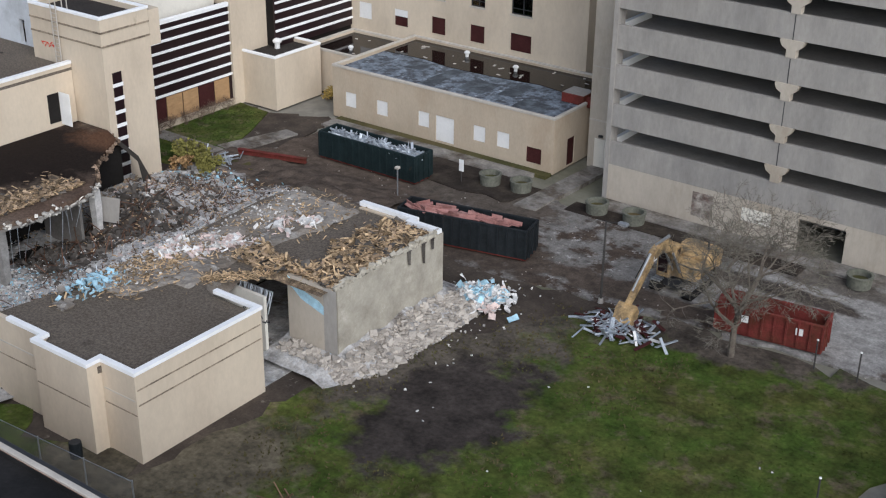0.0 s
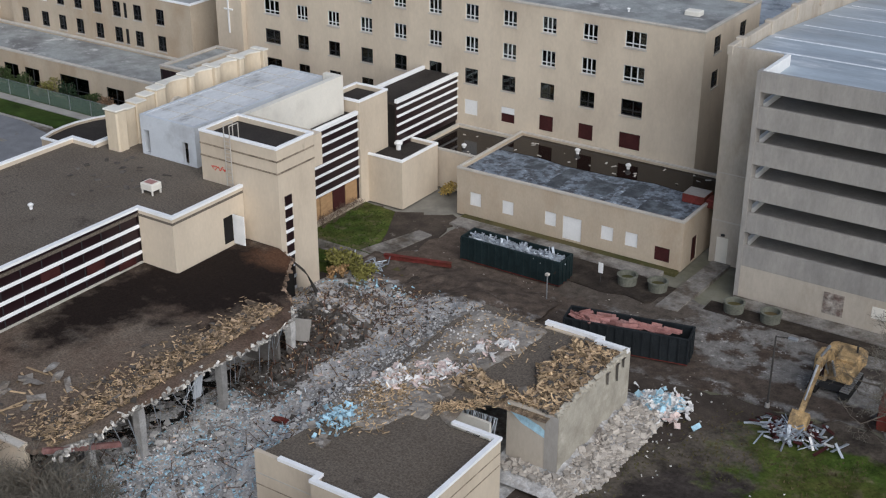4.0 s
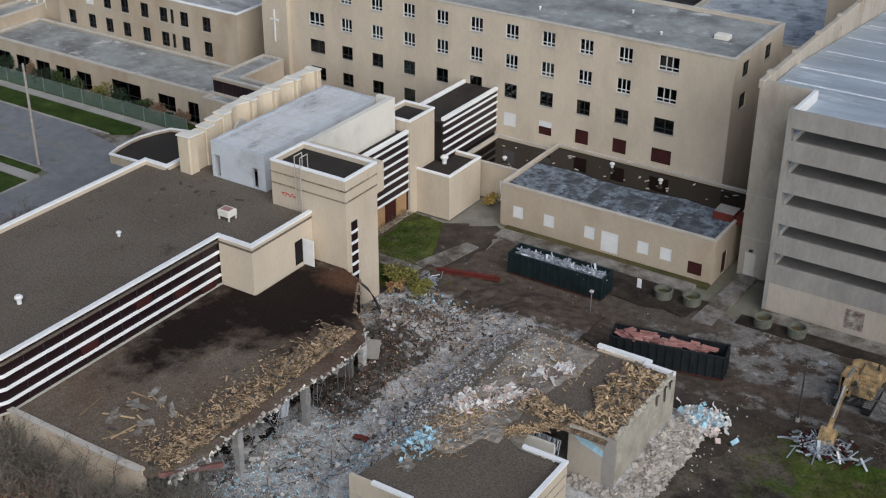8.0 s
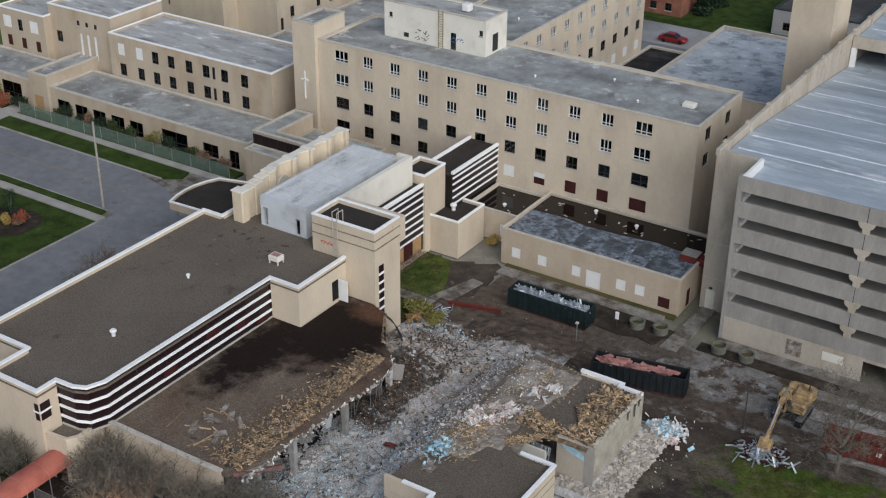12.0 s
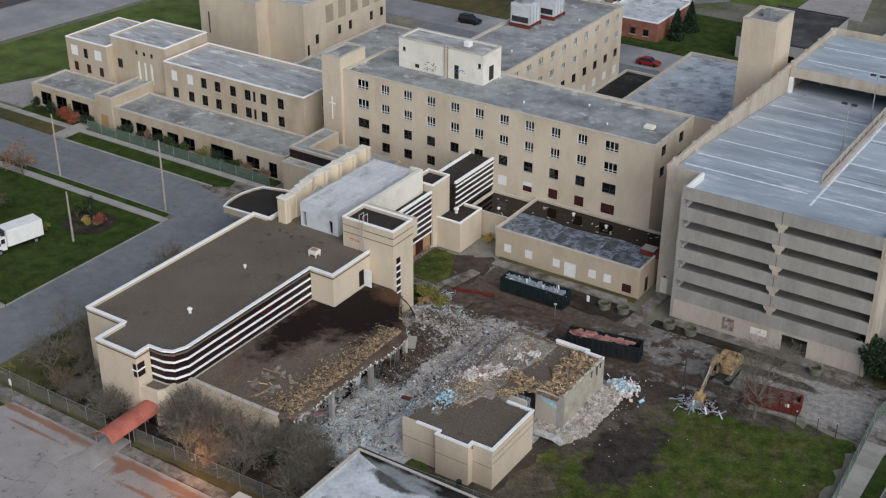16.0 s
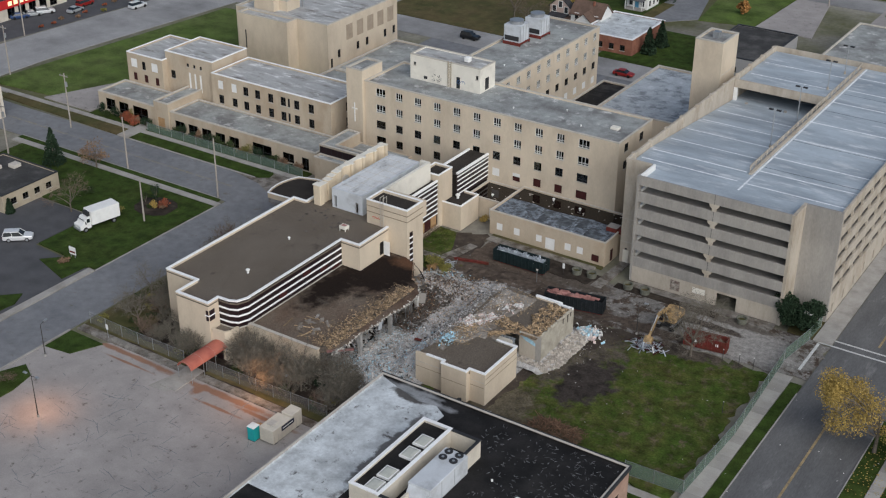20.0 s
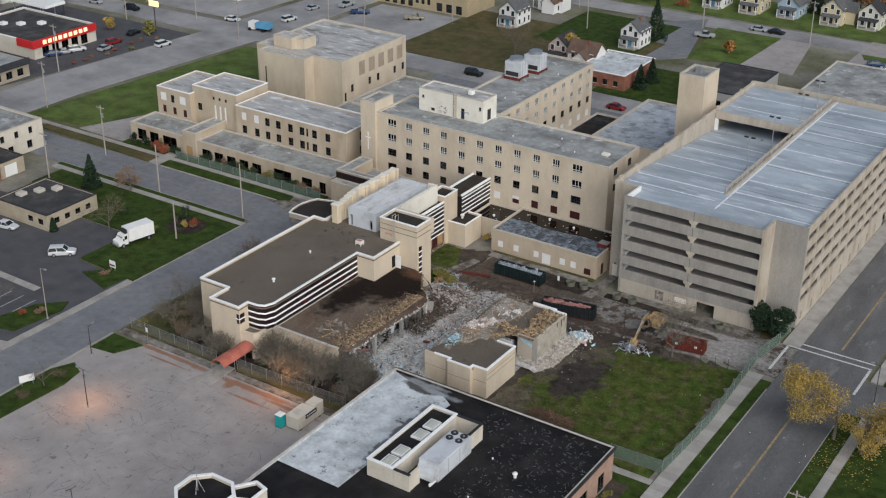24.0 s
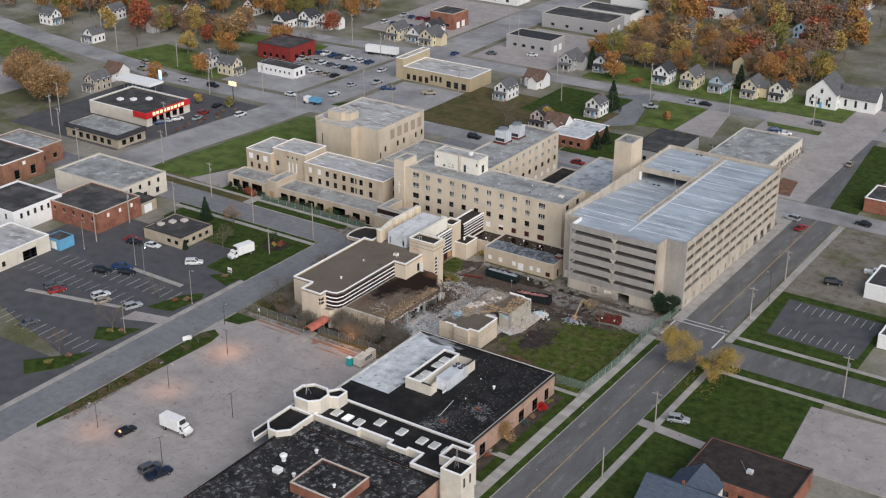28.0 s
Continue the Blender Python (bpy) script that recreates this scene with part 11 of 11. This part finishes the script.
for x0, y0, x1, y1, h, wl, rf in ((-171, 258, -150, 270, 5.5, SIDING["grey"], SHINGLE_DARK), (-176, 296, -144, 312, 6.0, SIDING["grey"], LOWROOF), (-170, 318, -144, 332, 5.0, SIDING["white"], LOWROOF), (-165, 340, -142, 356, 6.5, SIDING["white"], LOWROOF), (-236, 322, -204, 334, 5.0, SIDING["white"], ROOF_PALE), (-232, 340, -210, 352, 5.0, BRICK_RED, ROOF_PALE), (-216, 268, -204, 280, 7.0, BRICK_RED, LOWROOF), (-128, 352, -108, 366, 5.0, SIDING["white"], LOWROOF), (-170, 372, -140, 392, 5.0, SIDING["grey"], LOWROOF)):
    block("warehouse", "plain pale warehouse with a dark flat roof", x0, y0, x1, y1, 0, h, wl, rf, STONE, par=0.25, wins={"S": win_row(2, x1 - x0 - 2, 4, 1.2, 1.2, 1.6), "E": win_row(2, y1 - y0 - 2, 2, 0.2, 2.8, 2.6, "board")}, group="warehouses")
church = house(-36.0, 257.5, 11.0, 12.5, 5.6, 0, "white", SHINGLE_GREY, "white gabled church with a grey roof", 0.62, porch=False, chimney=False, name="church", category="church", wing=0, group="")
cm = PLACED[church]
part("nave", Geo().loft([[(5.4, v, z) for v, z in ((-2.8, 0), (5.2, 0), (5.2, 4.6), (1.2, 8.0), (-2.8, 4.6))], [(18.4, v, z) for v, z in ((-2.8, 0), (5.2, 0), (5.2, 4.6), (1.2, 8.0), (-2.8, 4.6))]]), SIDING["white"], church, at=cm)
for s in (-1, 1):
    a = [(1.2 + s * 4.4, 4.3), (1.2, 8.0), (1.2, 8.25), (1.2 + s * 4.4, 4.55)]
    part("nave_roof", Geo().loft([[(5.3, v, z) for v, z in a], [(18.8, v, z) for v, z in a]]), SHINGLE_GREY, church, at=cm)
for u in (7.4, 11.0, 14.6):
    part("tall_window", Geo().box(u, -2.86, 1.3, u + 0.8, -2.78, 3.7), HOUSE_PANE, church, at=cm)
for u in (-4.5, -1.5, 1.5):
    part("tall_window", Geo().box(u + 0.4, -6.33, 1.3, u + 1.1, -6.25, 3.6), HOUSE_PANE, church, at=cm)
part("rose_window", Geo().tube((0, -6.33, 6.6), (0, -6.25, 6.6), 0.65, 0.65, 16), HOUSE_PANE, church, at=cm)
ROOFS = (SHINGLE_GREY, SHINGLE_BROWN, SHINGLE_DARK, SHINGLE_GREY)
NAMES = {id(SHINGLE_GREY): "grey", id(SHINGLE_BROWN): "brown", id(SHINGLE_DARK): "charcoal"}
spots = ((-318, 168, "white"), (-357, 178, "white"), (-313, 222, "white"), (-295, 213, "white"), (-270, 136, "white"), (-265, 122, "tan"), (-252, 167, "white"), (-239, 165, "cream"), (-268, 232, "white"), (-261, 240, "white"), (-251, 242, "white"), (-216, 244, "cream"), (-207, 246, "white"), (-199.5, 245, "cream"), (-206, 256, "white"), (-295, 242, "white"), (-133, 218, "white"), (-135, 199, "white"), (-98.5, 200, "white"), (-134, 246, "grey"), (-122, 252, "white"), (-96, 250, "white"), (-100, 175, "white"), (-85, 251, "cream"), (-74.3, 252, "blue"), (-61.8, 252.6, "cream"), (-51.8, 254.5, "pale"), (-108, 178, "pink"), (-310, 196, "grey"), (-340, 200, "white"))
for n, (x, y, c) in enumerate(spots):
    rf = ROOFS[(n * 7 + n // 3) % 4]
    big = 1.0 if y > 225 else 0.9
    house(x, y, 6.2 * big, (8.6 if n % 3 else 7.4) * big, 4.5 if n % 4 else 3.8, (0, 90, 0, 0, -90, 0)[n % 6] if y < 225 else 0, c, rf, f"{c} sided two-storey house with a {NAMES[id(rf)]} gabled roof", 0.58, wing=2.6 if n % 3 == 1 else 0.0, chimney=n % 2 == 0)
far_rnd = random.Random(77)
# far streets of houses among the trees
for row in range(5):
    y = 282 + 32 * row
    for k in range(12):
        x = -128 + 17.5 * k + far_rnd.uniform(-5, 5) - 8 * row
        if x < -122 and y < 400 or far_rnd.random() < 0.3 or -46 < x + (y - 262) * 0.08 < -4:
            continue
        c = far_rnd.choice(("white", "white", "white", "grey", "cream", "pink", "blue"))
        rf = far_rnd.choice(ROOFS)
        house(x, y + far_rnd.uniform(-4, 4), 6.4, 8.6, 4.5, far_rnd.choice((0, 90, 180)), c, rf, f"{c} sided house with a {NAMES[id(rf)]} roof among trees", 0.58, porch=False, chimney=False, group="far houses", plain=True)
for k in range(16):
    x, y = far_rnd.uniform(-400, -255), far_rnd.uniform(240, 330)
    c, rf = far_rnd.choice(("white", "white", "grey", "cream")), far_rnd.choice(ROOFS)
    house(x, y, 6.4, 8.6, 4.4, far_rnd.choice((0, 90)), c, rf, f"{c} sided house with a {NAMES[id(rf)]} roof among trees", 0.58, porch=False, chimney=False, group="far houses", plain=True)

# single trees that stand out
for x, y, h, w, c, n in ((-281, 104, 14, 17, "tan", 5200), (-266, 100, 14, 17, "tan", 5200), (-292, 110, 13, 14, "brown", 4000), (-255, 141, 7, 7, "orange", 700), (-131, 263, 11, 10, "orange", 1300), (-114, 243, 10, 10, "orange", 1300), (-106, 178, 7, 6, "yellow", 700), (-248, 206, 9, 13, "orange", 1500), (-272, 176, 9, 9, "yellow", 900), (-258, 184, 9, 10, "orange", 900), (-246, 157, 8, 9, "orange", 900), (-51, 258, 8, 8, "orange", 800), (-75, 207, 3.5, 3.5, "orange", 300), (-210, 133, 4, 4, "olive", 300), (-222, 130, 3.5, 3.5, "yellow", 300), (-283, 222, 9, 9, "tan", 500)):
    tree(x, y, h, w, c, f"{c}-leaved autumn tree with a ragged crown", n=int(n * 1.7), size=0.6, group="autumn trees")
for x, y, h in ((-96, 207, 11), (-81.5, 174, 6), (-81.8, 168, 6), (-127, 250, 9), (-69, 258, 9)):
    tree(x, y, h, h * 0.62, "evergreen", "dark conifer between the houses", "conifer", 1100, 0.6, name="conifer", group="far conifers")
for k, (x, y, h) in enumerate(((-119, 172, 11), (-113, 169, 9), (-110, 262, 13), (-92, 262, 13), (-297, 172, 11), (-236, 210, 9))):
    bare_tree(x, y, h, "large bare brown tree between houses", v=10 + k % 2, depth=6, twig=TWIG_RED, group="far bare trees")
for k in range(7):
    bare_tree(-24 + 0.6 * math.sin(k), 166 + 5 * k, 4.5, "thin reddish street tree", v=12, depth=5, twig=TWIG_RED, group="thin red trees")
for k in range(9):
    bush(-208 + far_rnd.uniform(-1, 4), 104 + 3.4 * k, 0.8, 0.9, far_rnd.choice(("red", "brown", "olive")), "low shrub at the store's kerb", 150, 0.3, group="store shrubs")
bush(-104, 243, 2.6, 1.6, "red", "wide dull red hedge by the white house", 300, 0.4)
# the wooded belt: the front row singly, the far woods as one mass for each colour


def in_woods(x, y):
    if x > -150:
        road = x + (y - 262) * 0.08
        return y > 262 and not (x < -126 and y < 330) and not -42 < road < -9 and not (-58 < x < -20 and y < 270)
    return x < -246 and (y > 234 or (-340 < x < -262 and 184 < y < 212) or (x < -300 and 176 < y < 212))


kinds = ("brown", "brown", "brown", "orange", "orange", "tan", "tan", "yellow", "red", "olive")
count = 0
while count < 120:
    x, y = (far_rnd.uniform(-128, 40), far_rnd.uniform(262, 300)) if count % 3 else (far_rnd.uniform(-345, -250), far_rnd.uniform(176, 275))
    if not in_woods(x, y):
        continue
    count += 1
    c = far_rnd.choice(kinds)
    h = far_rnd.choice((8.0, 10.0, 12.0))
    tree(x, y, h, h * 0.95, c, f"{c}-leaved autumn tree in the wooded streets", n=2200, size=0.5, v=count % 2, group="wooded streets")
woods = {c: ([], []) for c in set(kinds)}
for c in sorted(set(kinds)):
    temps = []
    for v in range(2):
        me = tree_meshes("leafy", c, 10.0, 10.5, 700, 0.9, 5 + v)[2]
        co = np.empty(len(me.vertices) * 3)
        me.vertices.foreach_get("co", co)
        temps.append((co.reshape(-1, 3), np.array([tuple(q.vertices) for q in me.polygons])))
    vs, fs, off = [], [], 0
    want = int(600 * kinds.count(c) / len(kinds))
    while want:
        x, y = (far_rnd.uniform(-150, 130), 262 + 300 * far_rnd.random() ** 1.3) if far_rnd.random() < 0.6 else (far_rnd.uniform(-520, -246), far_rnd.uniform(180, 430))
        if not in_woods(x, y) or (y < 285 and x > -150):
            continue
        want -= 1
        co, fa = temps[want % 2]
        a, s = far_rnd.uniform(0, 6.28), far_rnd.uniform(0.7, 1.35)
        rot = np.array([[math.cos(a), math.sin(a), 0], [-math.sin(a), math.cos(a), 0], [0, 0, 1]])
        vs.append(co @ rot * s + np.array([x, y, 0]))
        fs.append(fa + off)
        off += len(co)
    vs, fs = np.concatenate(vs), np.concatenate(fs)
    me = bpy.data.meshes.new("far_woods")
    me.from_pydata(vs.tolist(), [], fs.tolist())
    me.materials.append(LEAF[c])
    tagged(new("far_woods", me), f"far wooded streets in {c} autumn leaf", "woods", kind="stuff")
trunks = Geo()
for k in range(420):
    x, y = (far_rnd.uniform(-150, 130), 275 + 200 * far_rnd.random() ** 1.3) if k % 3 else (far_rnd.uniform(-450, -250), far_rnd.uniform(180, 400))
    if in_woods(x, y):
        trunks.tube((x, y, -0.2), (x, y, 5.0), 0.25, 0.16, 5)
        for j in range(5):
            a = 1.256 * j
            trunks.tube((x, y, 3.0), (x + 2.6 * math.cos(a), y + 2.6 * math.sin(a), 8.5), 0.12, 0.05, 4)
tagged(new("far_trunks", trunks.mesh("far_trunks", BARK)), "trunks and limbs of the far woods", "woods", kind="stuff")
for k in range(24):
    x, y = far_rnd.uniform(-126, 40), far_rnd.uniform(262, 300)
    if in_woods(x, y):
        bare_tree(x, y, 12, "bare brown tree in the wooded streets", v=13 + k % 2, depth=5, twig=TWIG_RED, group="far bare trees")
# cars on the far streets and lots
far_cars = [(-212, 122, 90), (-210, 117, 95), (-214, 131, 100), (-200, 128, 85), (-201, 156, 10), (-182, 68 - 4, 5), (-120, 154, 3), (-80, 152, 3), (-86, 217, 12), (-264, 150, 170), (-270, 149, 172), (-258, 148, 175), (-246, 147, 5), (-276, 156, 165), (-232, 148, 3), (-188, 165, 80), (-190, 178, 82), (-76, 231, 3), (-71, 231, 3), (-192, 200, 85), (-184, 186, 265), (-215, 112, 60), (-216, 109, 60), (-217, 106, 60), (-222, 64, 20), (-182, 236, 88), (-40, 218, 20), (-36, 216, 20), (-30, 232, 2), (-176, 182, 30), (-160, 186, 30), (-170, 245, 20), (-155, 252, 20)]
for k in range(24):
    far_cars.append((-228 + 3.6 * (k % 8), 184 + 11 * (k // 8), 88 + far_rnd.uniform(-6, 6)))
for k in range(14):
    far_cars.append((-236 + 4.4 * (k % 7), 262 + 14 * (k // 7), 90 + far_rnd.uniform(-8, 8)))
for x, y, rz in far_cars:
    car(x, y, rz, far_rnd.choice(("white", "white", "silver", "grey", "black", "red", "blue", "beige")), far_rnd.choice(("sedan", "suv", "sedan", "pickup")), group="far cars", plain=True)
semi = thing("semi_trailer", "white semi trailer parked at the lot's edge", "trailer", (-206, 219, 0.02))
part("box", Geo().mbox(pose(-206, 219, 2.4, 0, 0, 10), 14, 2.5, 2.7), WHITE, semi)
for u in (-5.5, -4.3, 5.0):
    m = pose(-206, 219, 0, 0, 0, 10) @ pose(u, 0, 0.5)
    part("axle_wheel", Geo().tube(m @ Vector((0, -1.2, 0)), m @ Vector((0, 1.2, 0)), 0.5, 0.5, 12), TYRE, semi)
part("landing_leg", Geo().mbox(pose(-206, 219, 0.6, 0, 0, 10) @ pose(2, 0, 0), 0.3, 1.8, 1.1), STEEL, semi)
dump = thing("dump_truck", "blue and white truck stopped at the crossing", "truck", (-188, 153, 0.02))
part("bed", Geo().mbox(pose(-187, 153.2, 1.7, 0, 0, 8), 4.2, 2.4, 1.4), BLUE_PAINT, dump)
part("cab", Geo().mbox(pose(-190.4, 152.8, 1.5, 0, 0, 8), 2.0, 2.3, 2.0), WHITE, dump)
for u in (-3.0, 1.2):
    m = pose(-188, 153, 0, 0, 0, 8) @ pose(u, 0, 0.5)
    part("axle_wheel", Geo().tube(m @ Vector((0, -1.15, 0)), m @ Vector((0, 1.15, 0)), 0.48, 0.48, 12), TYRE, dump)
part("chassis", Geo().mbox(pose(-188, 153, 0.85, 0, 0, 8), 6.5, 1.0, 0.35), FRAME_DK, dump)
for x, y, h in ((-320, 174, 12), (-298, 162, 12), (-262, 160, 11), (-240, 156, 12), (-226, 140, 11), (-209, 150, 12), (-206, 98, 12), (-230, 74, 12), (-178, 170, 12), (-200, 210, 12), (-225, 224, 13), (-150, 190, 11), (-172, 262, 15), (-164, 256, 15), (-128, 224, 12), (-90, 225, 14), (-60, 226, 12), (-116, 206, 12), (-30, 226, 12), (-255, 95, 11), (-246, 84, 11), (-188, 144, 12), (-158, 160, 12)):
    utility_pole(x, y, h, rz=far_rnd.choice((0, 90)), arms=1)

# kerbed shrub bed on the corner plot
slab("plot_bed", [(-117.0 + 3.6 * math.cos(0.5236 * k) * (1 + 0.08 * (k % 3)), 50.0 + 3.4 * math.sin(0.5236 * k)) for k in range(12)], -0.15, 0.13, SOIL_DARK, "dark round planting bed on the corner plot", "planting bed")
for x, y, r, h, c in ((-118.6, 51.6, 0.8, 3.4, "evergreen"), (-119.6, 50.2, 0.8, 2.0, "green"), (-117.0, 49.6, 0.8, 1.2, "yellow"), (-115.8, 50.6, 1.2, 1.7, "red"), (-115.4, 50.0, 0.8, 0.8, "brown"), (-117.6, 49.2, 0.7, 0.7, "green")):
    bush(x, y, r, h, c, "shrub in the round planting bed", 420, 0.2, 0.12, group="plot bed shrubs")
